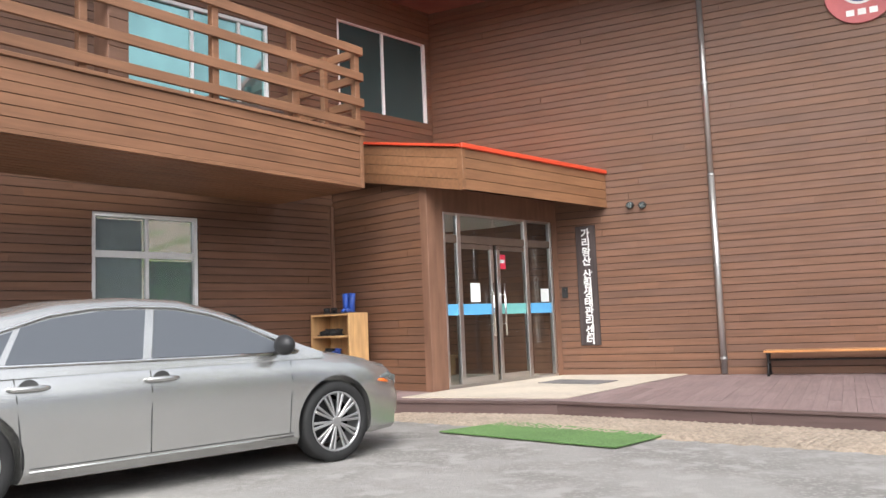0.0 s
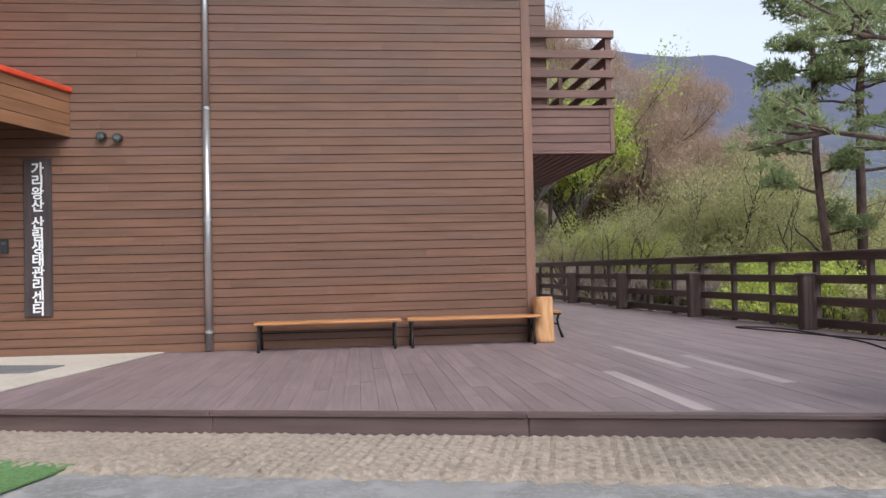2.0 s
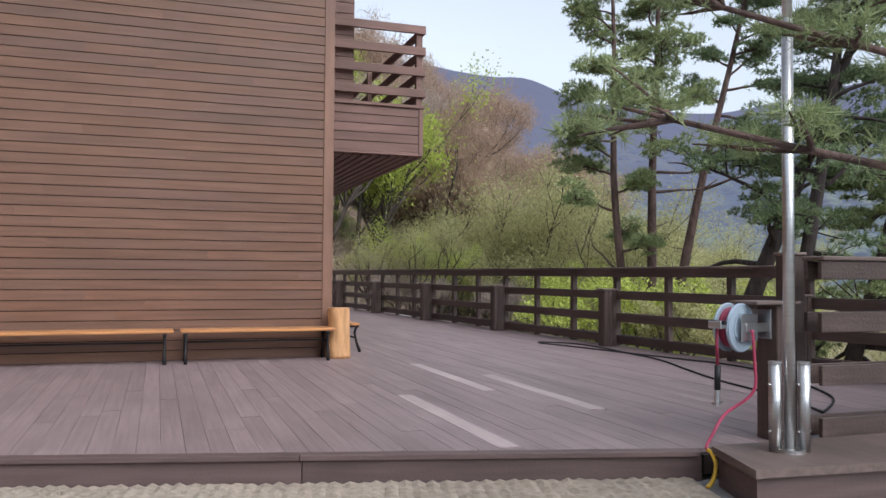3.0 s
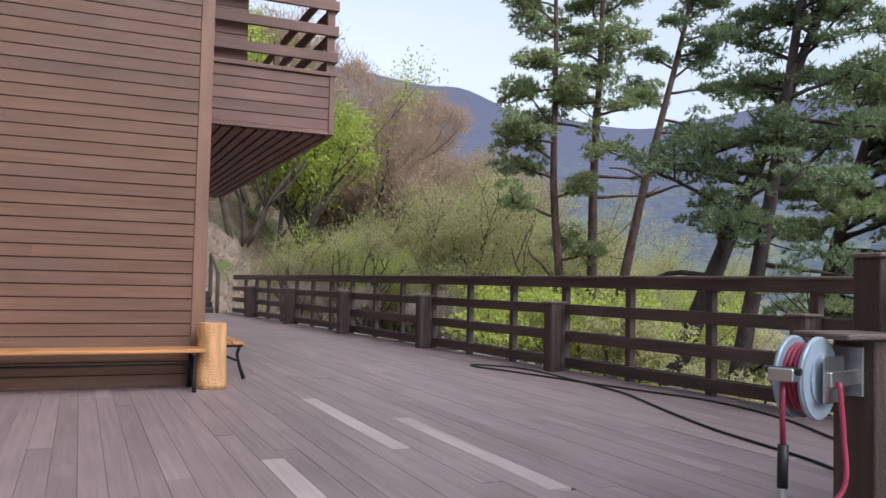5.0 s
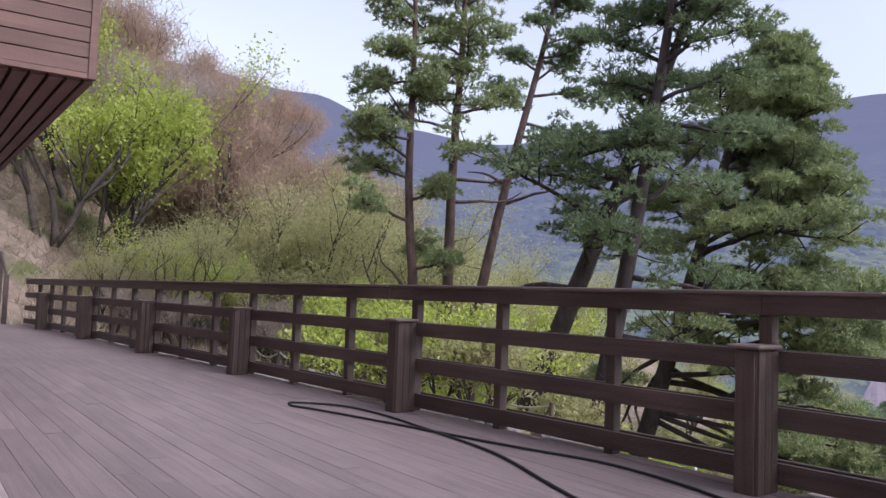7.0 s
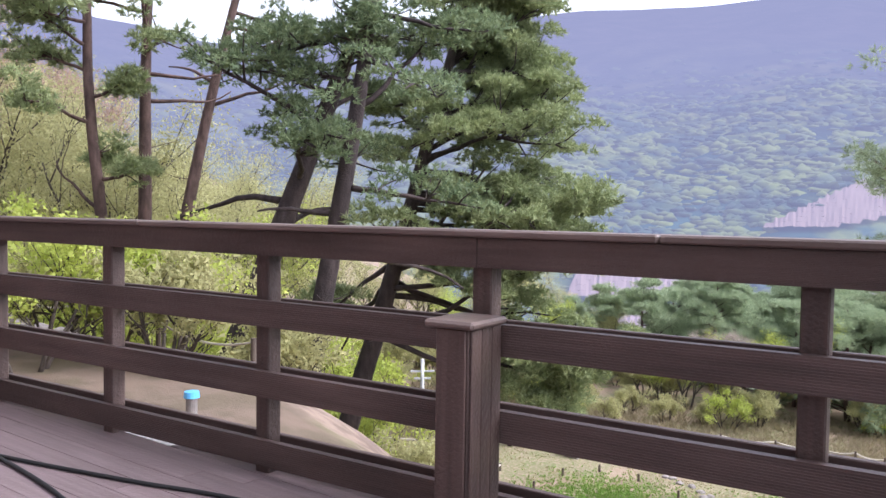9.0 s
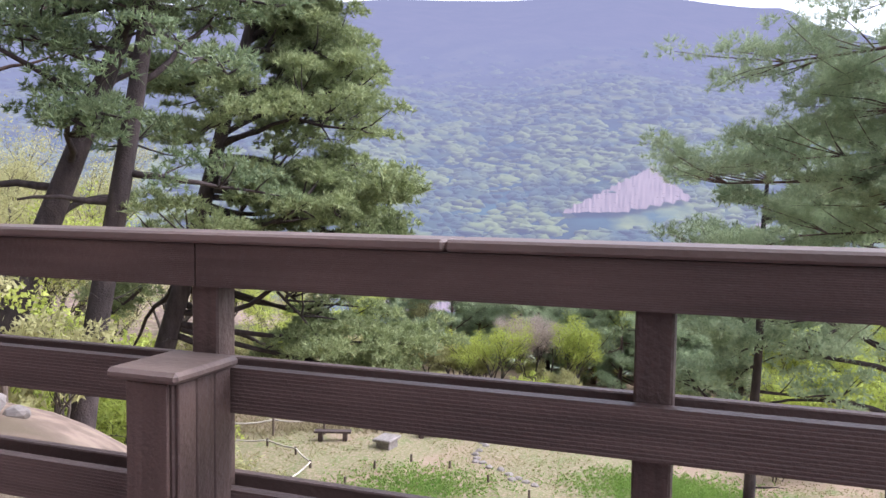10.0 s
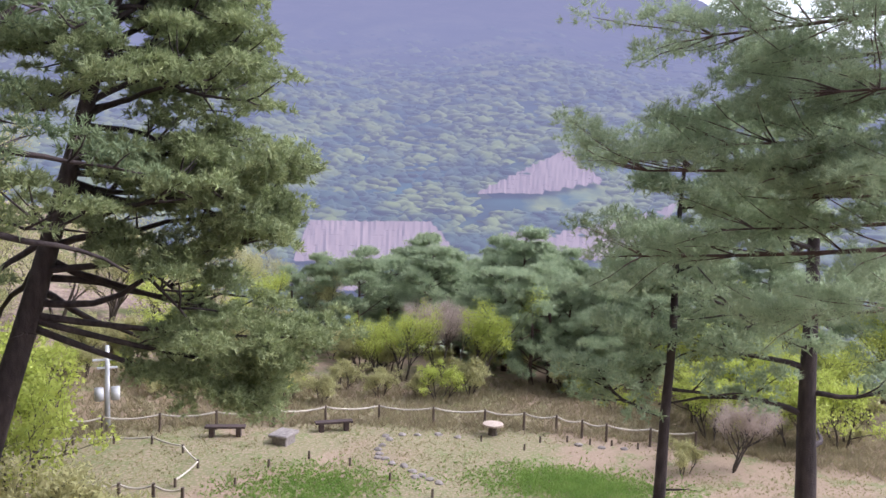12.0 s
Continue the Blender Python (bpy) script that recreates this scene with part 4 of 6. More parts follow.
# woven coir strip along the deck
coir = thing("coir_mat", "woven tan coir matting strip along the deck edge", "mat")
cv, cf = [], []
U = (A2 - A1).normalized()
N = Vector((U.y, -U.x))
rc = random.Random(9)
nu, nv_ = 230, 26
L = 9.6
for j in range(nv_ + 1):
    for i in range(nu + 1):
        w = 0.0 + (j / nv_) * (1.22 + 0.03 * math.sin(i * 0.9) + rc.uniform(-0.02, 0.02) * (j == nv_))
        p = A1 + U * (-2.2 + L * i / nu + rc.uniform(-0.008, 0.008)) + N * (0.012 + w)
        z = 0.062 + 0.016 * abs(math.sin(i * 1.57 + (j % 2) * 0.7)) + 0.012 * rc.random()
        if j > nv_ - 2:
            z = 0.064 if j < nv_ else 0.051
        cv.append((p.x, p.y, z))
for j in range(nv_):
    for i in range(nu):
        a = j * (nu + 1) + i
        cf.append((a, a + nu + 1, a + nu + 2, a + 1))
raw("weave", cv, cf, COIR, coir)

# ---- parked car ----
CAR = pose(-4.82, 5.32, YARD, 0, 0, 69.2)  # local x forwards, local y to its left
car = thing("car", "silver-grey saloon car parked on the concrete yard", "car", CAR @ Matrix.Diagonal((1.07, 1.04, 1.08, 1)))


def prof(table, x):
    for (x0, v0), (x1, v1) in zip(table, table[1:]):
        if x0 <= x <= x1:
            t = (x - x0) / (x1 - x0)
            return v0 + (v1 - v0) * t * t * (3 - 2 * t)
    return table[-1][1] if x > table[-1][0] else table[0][1]


TOPZ = ((-2.5, 0.72), (-2.4, 0.95), (-1.9, 1.0), (-1.2, 0.98), (1.15, 0.97), (1.6, 0.92), (2.05, 0.82), (2.3, 0.7), (2.45, 0.56))
WIDE = ((-2.5, 0.62), (-2.3, 0.84), (-1.8, 0.91), (-0.5, 0.93), (1.2, 0.93), (1.8, 0.9), (2.15, 0.8), (2.45, 0.5))
LOWZ = ((-2.5, 0.42), (-2.2, 0.24), (-1.6, 0.2), (1.6, 0.2), (2.2, 0.2), (2.45, 0.3))
XS = [-2.5, -2.44, -2.35, -2.2, -2.0, -1.8, -1.6, -1.4, -1.1, -0.8, -0.5, -0.2, 0.1, 0.4, 0.7, 1.0, 1.2, 1.4, 1.6, 1.8, 1.95, 2.1, 2.22, 2.32, 2.4, 2.45]


def body_section(x):
    w, zt, zl = prof(WIDE, x), prof(TOPZ, x), prof(LOWZ, x)
    h = zt - zl
    half = [(w * 0.9, zl), (w * 0.965, zl + h * 0.08), (w * 0.975, zl + h * 0.2), (w * 0.985, zl + h * 0.42), (w * 1.0, zl + h * 0.66), (w * 0.985, zl + h * 0.8), (w * 0.955, zl + h * 0.92), (w * 0.9, zt - 0.008), (w * 0.7, zt + 0.012), (w * 0.35, zt + 0.028)]
    return [(x, -y, z) for y, z in half] + [(x, 0, zt + 0.032)] + [(x, y, z) for y, z in half[::-1]]


def loft(sections):
    bm = bmesh.new()
    rows = [[bm.verts.new(p) for p in s] for s in sections]
    k = len(rows[0])
    for a, b in zip(rows, rows[1:]):
        for i in range(k):
            bm.faces.new((a[i], a[(i + 1) % k], b[(i + 1) % k], b[i]))
    bm.faces.new(rows[0])
    bm.faces.new(rows[-1][::-1])
    bmesh.ops.recalc_face_normals(bm, faces=bm.faces)
    return bm


def cut(bm, cutters):
    """The mesh with the cutters taken away, as a plain mesh."""
    me = bpy.data.meshes.new("shell")
    bm.to_mesh(me)
    bm.free()
    ob = new("shell", me)
    tools = []
    for c in cutters:
        cm = bpy.data.meshes.new("tool")
        c.to_mesh(cm)
        c.free()
        tools.append(new("tool", cm))
        md = ob.modifiers.new("cut", "BOOLEAN")
        md.operation, md.object, md.solver = "DIFFERENCE", tools[-1], "EXACT"
    bpy.context.view_layer.update()
    out = bpy.data.meshes.new_from_object(ob.evaluated_get(bpy.context.evaluated_depsgraph_get()))
    for o in (ob, *tools):
        bpy.data.objects.remove(o)
    res = bmesh.new()
    res.from_mesh(out)
    return res


AXF, AXR, WR = 1.45, -1.48, 0.345
arches = [cy((x, y0, WR), (x, y1, WR), WR + 0.055, seg=40) for x in (AXF, AXR) for y0, y1 in ((-1.2, -0.62), (0.62, 1.2))]
shell = cut(loft([body_section(x) for x in XS]), arches)
body = part("body", shell, CARM, car, "", False)
for p in body.data.polygons:
    p.use_smooth = True
body.data.set_sharp_from_angle(angle=radians(32))


def side_y(z):
    return 0.885 - 0.4 * max(0, z - 0.95)


ROOF = ((-2.15, 0.99), (-1.8, 1.13), (-1.3, 1.32), (-0.8, 1.425), (-0.3, 1.45), (0.1, 1.43), (0.5, 1.32), (0.95, 1.12), (1.32, 0.955))


def cabin_section(x):
    zr = prof(ROOF, x)
    ze = 0.93 + (zr - 0.93) * 0.86
    y1 = side_y(ze)
    half = [(side_y(0.9) + 0.01, 0.9), (side_y(0.95), 0.95), (side_y((0.95 + ze) / 2), (0.95 + ze) / 2), (y1, ze), (y1 - 0.07, zr - 0.012), (y1 * 0.5, zr + 0.008)]
    return [(x, -y, z) for y, z in half] + [(x, 0, zr + 0.012)] + [(x, y, z) for y, z in half[::-1]]


cab_x = [-2.15, -2.0, -1.8, -1.6, -1.3, -1.05, -0.8, -0.55, -0.3, -0.1, 0.1, 0.3, 0.5, 0.72, 0.95, 1.15, 1.32]
cabin = part("roof", loft([cabin_section(x) for x in cab_x]), CARM, car)
for p in cabin.data.polygons:
    p.use_smooth = True
cabin.data.set_sharp_from_angle(angle=radians(40))


def smooth_outline(pts, n=5):
    out = []
    for i, p in enumerate(pts):
        q = pts[(i + 1) % len(pts)]
        out += [(p[0] + (q[0] - p[0]) * j / n, p[1] + (q[1] - p[1]) * j / n) for j in range(n)]
    return out


def side_pane(pts, s, name="side_window", material=GLASS_T):
    bm = bmesh.new()
    o = smooth_outline(pts)
    vs = [bm.verts.new((x, s * (side_y(z) + 0.008), z)) for x, z in o]
    f = bm.faces.new(vs)
    bmesh.ops.triangulate(bm, faces=[f])
    return part(name, bm, material, car, "dark tinted glass")


FWIN = [(1.0, 0.972), (0.86, 1.06), (0.6, 1.185), (0.33, 1.28), (0.05, 1.335), (-0.12, 1.345), (-0.2, 0.985)]
RWIN = [(-0.27, 0.985), (-0.19, 1.348), (-0.5, 1.345), (-0.85, 1.3), (-1.08, 1.24), (-1.2, 0.995)]
QWIN = [(-1.25, 0.995), (-1.13, 1.22), (-1.4, 1.12), (-1.62, 1.02)]
for s in (-1, 1):
    for w in (FWIN, RWIN, QWIN):
        side_pane(w, s)
    top = [(1.08, 0.965), (0.86, 1.085), (0.6, 1.21), (0.33, 1.305), (0.05, 1.36), (-0.3, 1.373), (-0.6, 1.362), (-0.9, 1.315), (-1.2, 1.22), (-1.5, 1.09), (-1.68, 1.0)]
    tubes("window_trim", [([(x, s * (side_y(z) + 0.008), z) for x, z in top], [0.011] * len(top), 6)], CHROME, car)
    tubes("belt_trim", [([(x, s * (side_y(z) + 0.012), z) for x, z in ((1.06, 0.962), (0.3, 0.966), (-0.5, 0.974), (-1.3, 0.984), (-1.68, 1.0))], [0.011] * 5, 6)], CHROME, car)


def roof_pane(x0, x1, name, inset):
    bm = bmesh.new()
    rows = []
    for i in range(9):
        x = x0 + (x1 - x0) * i / 8
        zr = prof(ROOF, x)
        ze = 0.93 + (zr - 0.93) * 0.86
        y1 = side_y(ze) - inset
        rows.append([bm.verts.new((x, y1 * t, zr + 0.016 + 0.004 * (1 - abs(t)) - (0.022 if abs(t) > 0.9 else 0))) for t in (-0.97, -0.5, 0, 0.5, 0.97)])
    for a, b in zip(rows, rows[1:]):
        for i in range(4):
            bm.faces.new((a[i], a[i + 1], b[i + 1], b[i]))
    return part(name, bm, GLASS_T, car, "dark tinted glass", True)


roof_pane(0.38, 1.22, "windscreen", 0.06)
roof_pane(-1.95, -1.15, "rear_window", 0.08)
SEAM_AND_SHADE = mat("dark_panel_gap_and_cup_shade", (0.05, 0.05, 0.05), 0.8, bump=0)


def skin_y(x, z):
    w, zt, zl = prof(WIDE, x), prof(TOPZ, x), prof(LOWZ, x)
    t = (z - zl) / (zt - zl)
    pts = ((0, 0.9), (0.08, 0.965), (0.2, 0.975), (0.42, 0.985), (0.66, 1.0), (0.8, 0.985), (0.92, 0.955), (1, 0.9))
    for (a, p), (b, q) in zip(pts, pts[1:]):
        if a <= t <= b:
            return w * (p + (q - p) * (t - a) / (b - a))
    return w * 0.9


def skin_line(name, pts, s, rad, material):
    tubes(name, [([(x, s * (skin_y(x, z) - rad * 0.4), z) for x, z in pts], [rad] * len(pts), 5)], material, car)


for s in (-1, 1):
    for x0, lean in ((0.98, 0.04), (-0.22, 0.0), (-1.12, -0.1)):
        skin_line("door_seam", [(x0 + lean * (z - 0.6), z) for z in (0.3, 0.45, 0.6, 0.75, 0.88, 0.93)], s, 0.006, SEAM_AND_SHADE)
    skin_line("sill_trim", [(x, 0.275) for x in (-1.05, -0.5, 0, 0.5, 1.0)], s, 0.012, CARM)
    skin_line("sill_seam", [(x, 0.3) for x in (-1.05, -0.5, 0, 0.5, 1.0)], s, 0.006, SEAM_AND_SHADE)
    for x in (-0.1, -1.02):
        hx = x - 0.04
        tubes("door_handle", [([(hx + dx, s * (skin_y(hx + dx, 0.83) + dy), 0.83) for dx, dy in ((-0.13, 0.002), (-0.1, 0.03), (0.0, 0.036), (0.1, 0.03), (0.13, 0.002))], [0.014, 0.019, 0.021, 0.019, 0.012], 8)], CARM, car)
        # dark disc on the door skin paints the shade of a handle recess
        hc = part("handle_cup", cy((hx, s * (skin_y(hx, 0.83) - 0.004), 0.82), (hx, s * (skin_y(hx, 0.83) + 0.003), 0.82), 0.07, seg=20), SEAM_AND_SHADE, car, "dark disc painting the shade of a handle recess")
    mir = bmesh.new()
    bmesh.ops.create_uvsphere(mir, u_segments=16, v_segments=10, radius=1)
    bmesh.ops.transform(mir, matrix=Matrix.Translation((0.86, s * 1.02, 1.03)) @ Matrix.Diagonal((0.075, 0.12, 0.085, 1)), verts=mir.verts)
    part("mirror", mir, BLACKP, car, "", True)
    part("mirror_foot", bx(0.83, 0.89, min(s * 0.86, s * 0.98), max(s * 0.86, s * 0.98), 0.955, 0.985, 0.008), BLACKP, car)
    lamp_pts = [(1.98, 0.68), (2.1, 0.7), (2.2, 0.67), (2.3, 0.6)]
    tubes("headlight", [([(x, s * (skin_y(x, z) - 0.01), z) for x, z in lamp_pts], [0.012, 0.03, 0.034, 0.02], 8)], GLASS_D, car)
    tubes("side_marker", [([(x, s * (skin_y(x, z) + 0.0), z) for x, z in ((1.95, 0.665), (2.03, 0.655), (2.1, 0.64))], [0.008, 0.018, 0.012], 8)], mat("orange_lens", (0.8, 0.16, 0.02), 0.2, bump=0) if s < 0 else bpy.data.materials["orange_lens"], car)
    tubes("tail_light", [([(x, s * (skin_y(x, z) - 0.01), z) for x, z in ((-2.1, 0.86), (-2.25, 0.85), (-2.38, 0.82))], [0.02, 0.035, 0.03], 8)], REDP, car)
ALLOY = mat("silver_alloy", (0.55, 0.55, 0.55), 0.3, 0.9, amount=0.04, bump=0)
for x in (AXF, AXR):
    for s in (-1, 1):
        yo = s * 0.905
        yi = s * 0.68
        wheel = part("wheel", cy((x, yi, WR), (x, yi + s * 0.02, WR), 0.2, seg=32), BLACKP, car, "dark brake drum")
        tv, tf = [], []
        prof_t = [(0.24, yi), (0.325, yi), (WR, yi + s * 0.03), (WR, yo - s * 0.03), (0.325, yo), (0.262, yo - s * 0.004), (0.25, yo - s * 0.02)]
        for k in range(48):
            w = 2 * math.pi * k / 48
            for rr, yy in prof_t:
                tv.append((x + rr * math.cos(w), yy, WR + rr * math.sin(w)))
        m_ = len(prof_t)
        for k in range(48):
            k2 = (k + 1) % 48
            for j in range(m_):
                j2 = (j + 1) % m_
                tf.append((k * m_ + j, k * m_ + j2, k2 * m_ + j2, k2 * m_ + j))
        ty = raw("tyre", tv, tf, RUBBER, wheel, True)
        rv2, rf2 = [], []
        prof_r = [(0.258, yo - s * 0.012), (0.245, yo - s * 0.006), (0.236, yo - s * 0.02), (0.23, yi + s * 0.05)]
        for k in range(48):
            w = 2 * math.pi * k / 48
            for rr, yy in prof_r:
                rv2.append((x + rr * math.cos(w), yy, WR + rr * math.sin(w)))
        for k in range(48):
            k2 = (k + 1) % 48
            for j in range(3):
                rf2.append((k * 4 + j, k * 4 + j + 1, k2 * 4 + j + 1, k2 * 4 + j))
        raw("rim", rv2, rf2, ALLOY, wheel, True)
        for k in range(20):
            w = 2 * math.pi * k / 20
            sp = bx(0.04, 0.24, -0.009, 0.009, -0.012, 0.012, 0.003)
            for v in sp.verts:
                v.co = Vector((v.co.x, v.co.y * (0.8 + v.co.x * 2.4), v.co.z))
            bmesh.ops.transform(sp, matrix=Matrix.Translation((x, yo - s * 0.022, WR)) @ Matrix.Rotation(w + 0.12 * (k % 2), 4, "Y") @ Matrix.Rotation(radians(90), 4, "X"), verts=sp.verts)
            part("spoke", sp, ALLOY, wheel)
        part("hub_cap", cy((x, yo - s * 0.04, WR), (x, yo - s * 0.006, WR), 0.05, 0.042, 20), ALLOY, wheel)
part("underbody", bx(-2.1, 2.1, -0.6, 0.6, 0.17, 0.3), BLACKP, car)

# ---- trees ----
def tri_mesh(name, tris, material):
    """One mesh of loose triangles, shape (n, 3, 3)."""
    n = len(tris)
    me = bpy.data.meshes.new(name)
    me.vertices.add(n * 3)
    me.vertices.foreach_set("co", tris.astype(np.float32).ravel())
    me.loops.add(n * 3)
    me.loops.foreach_set("vertex_index", np.arange(n * 3, dtype=np.int32))
    me.polygons.add(n)
    me.polygons.foreach_set("loop_start", np.arange(0, n * 3, 3, dtype=np.int32))
    me.materials.append(material)
    me.update(calc_edges=True)
    return me


def unit(a):
    return a / np.maximum(np.linalg.norm(a, axis=-1, keepdims=True), 1e-6)


def needles(rng, centres, axes, per, length, width):
    """Tufts of needles: per thin triangles fanning from each twig end, along its axis."""
    n = len(centres)
    d = unit(axes[:, None, :] * 0.7 + unit(rng.normal(0, 1, (n, per, 3))) * 0.9)
    side = unit(np.cross(d, rng.normal(0, 1, (n, per, 3)))) * width * 0.5
    ln = length * rng.uniform(0.7, 1.1, (n, 1, 1)) * rng.uniform(0.8, 1.1, (n, per, 1))
    base = centres[:, None, :] + rng.normal(0, length * 0.06, (n, per, 3))
    t = np.stack([base - side, base + side, base + d * ln], axis=2)
    return t.reshape(-1, 3, 3)


def leaves(rng, centres, size, long=1.0):
    """Small leaf triangles in all directions."""
    n = len(centres)
    d = unit(rng.normal(0, 1, (n, 3)) + (np.array([0, 0, 1.0]) if long > 3 else 0))
    side = unit(np.cross(d, rng.normal(0, 1, (n, 3))))
    s = size * rng.uniform(0.6, 1.3, (n, 1))
    return np.stack([centres - side * s * 0.45, centres + side * s * 0.45, centres + d * s * long], axis=1)


def wander(r, a, d, length, n, bend, droop=0.0):
    """Points of a crooked limb from a along d."""
    pts = [Vector(a)]
    d = Vector(d).normalized()
    for i in range(n):
        d = (d + Vector((r.uniform(-bend, bend), r.uniform(-bend, bend), r.uniform(-bend, bend) * 0.7 - droop))).normalized()
        pts.append(pts[-1] + d * length / n)
    return pts


def pine(label, x, y, tall, lean, girth, start, reach, seed, count=16, bias=(0, 0), biasw=0.0, dark=False, per=11, dens=30, needle=0.17, z0=None, low=True, level=False, leaf=None, droop=0.0, extra=(), width=0.0, bough=(0.12, 0.07, 5), thick=0.05, taper=0.72, bark=None):
    """A red pine: bare trunk below, crooked limbs with flat pads of needle tufts at their outer parts."""
    r, rng = random.Random(seed), np.random.default_rng(seed)
    base = Vector((x, y, height(x, y) - 0.15 if z0 is None else z0))
    ob = thing("pine_tree", label, "pine tree", Matrix.Translation(base), group="pines on the slope")
    pts, rad = [], []
    off = Vector((0, 0, 0))
    for i in range(13):
        t = i / 12
        off = Vector((lean[0] * t ** 1.05 + 0.18 * noise.noise((seed, t * 3, 0)), lean[1] * t ** 1.05 + 0.18 * noise.noise((seed, t * 3, 9)), tall * t))
        pts.append(off)
        rad.append(girth * (1 - 0.8 * t) * (1.25 if i == 0 else 1))
    tubes("trunk", [(pts, rad, 12)], bark or BARK_P, ob)
    runs, cen, axs = [], [], []

    def pad(p, w, h, k):
        c = rng.normal(0, 1, (k, 3))
        c = unit(c) * rng.uniform(0.25, 1, (k, 1)) ** 0.5
        c[:, 2] = np.abs(c[:, 2]) * 1.1 - 0.25
        a = c * np.array([1.1, 1.1, 0.4]) + np.array([0, 0, 0.5])
        cen.append(c * np.array([w, w, h]) + np.array(p))
        axs.append(unit(a))

    for b in range(count):
        t = start + (0.97 - start) * (b / max(1, count - 1)) ** 0.85
        k = min(11, int(t * 12))
        p = pts[k].lerp(pts[k + 1], t * 12 - k)
        w = b * 2.4 + r.uniform(-0.5, 0.5)
        d = Vector((math.cos(w), math.sin(w), 0))
        if biasw and r.random() < biasw:
            d = Vector((bias[0] + r.uniform(-0.7, 0.7), bias[1] + r.uniform(-0.7, 0.7), 0)).normalized()
        prof = (1 - taper * ((t - start) / (1 - start)) ** 1.4) * (0.75 + 0.25 * r.random())
        ln = reach * prof
        if d.x * bias[0] + d.y * bias[1] < -0.3 and biasw:
            ln *= 0.6
        up = r.uniform(-0.25, 0.55) + 0.5 * (t - 0.5)
        if level:
            up = r.uniform(0.05, 0.3)
        if droop and t < 0.6:
            up -= droop
        limb = wander(r, p, d + Vector((0, 0, up)), ln, 7, 0.3, -0.02 if level else r.uniform(-0.06, 0.05))
        rb = max(0.02, girth * 0.34 * (1 - 0.6 * t))
        runs.append((limb, [rb * (1 - 0.8 * i / 7) + 0.006 for i in range(8)], 6))
        if t < start + 0.06 and low:
            continue
        for i in range(2, 8):
            q = limb[i]
            if r.random() < 0.45 and i < 5:
                continue
            for _ in range(3 if i < 6 else 2):
                sd = Vector((-d.y, d.x, 0)) * r.choice((-1, 1)) * r.uniform(0.5, 1) + d * r.uniform(0.2, 0.8) + Vector((0, 0, r.uniform(-0.05 if level else -0.35, 0.7)))
                sl = r.uniform(0.35, 1.1) * min(1.5, 0.4 * ln)
                twig = wander(r, q, sd, sl, 3, 0.25, -0.04)
                runs.append((twig, [rb * 0.3 + 0.006, rb * 0.24 + 0.005, rb * 0.18 + 0.004, 0.004], 4))
                pw = r.uniform(0.22, 0.56) * (0.8 + 0.08 * reach)
                pad(twig[-1], pw, pw * r.uniform(0.4, 0.7), int(dens * (pw / 0.45) ** 1.5))
        pad(limb[-1], 0.6, 0.36, dens)
    for way in extra:  # long boughs in given directions
        q = curve_pts(Vector(way[0]) - base, Vector(way[1]) - base, 0.1, 9)
        runs.append((q, [thick * (1 - 0.085 * i) for i in range(10)], 7))
        d = (Vector(way[1]) - Vector(way[0])).normalized()
        for i in (4, 5, 6, 7, 8, 8, 9, 9) if bough[0] > 0.2 else (5, 6, 7, 8, 8, 9, 9):
            for _ in range(3):
                sd = Vector((-d.y, d.x, 0)) * r.choice((-1, 1)) * r.uniform(0.3, 1) + d * r.uniform(0.3, 0.9) + Vector((0, 0, r.uniform(-0.15, 0.5)))
                twig = wander(r, q[i], sd, r.uniform(0.2, 0.55) * (1 + 2.2 * (bough[0] > 0.2)), 3, 0.25)
                runs.append((twig, [0.014, 0.011, 0.008, 0.004], 4))
                for e in (twig[-1], twig[-2]):
                    pad(e, bough[0] * r.uniform(0.7, 1.2), bough[1], bough[2])
    for _ in range(4):
        pad(pts[-1] + Vector((r.uniform(-0.5, 0.5), r.uniform(-0.5, 0.5), r.uniform(-0.2, 0.5))), 0.6, 0.35, dens)
    for _ in range(7):  # dead snags on the bare trunk
        t = r.uniform(start * 0.4, start)
        k = int(t * 12)
        w = r.uniform(0, 6.28)
        s = wander(r, pts[k], (math.cos(w), math.sin(w), 0.15), r.uniform(0.3, 1.1), 4, 0.3)
        runs.append((s, [0.022, 0.018, 0.012, 0.008, 0.003], 5))
    tagged(tubes("branchwork", runs, bark or BARK_P, ob), kind="stuff")
    me = tri_mesh("crown", needles(rng, np.concatenate(cen), np.concatenate(axs), per, needle, width or 0.11 * needle), leaf or (NEEDLE_D if dark else NEEDLE))
    new("crown", me).parent = ob
    return ob


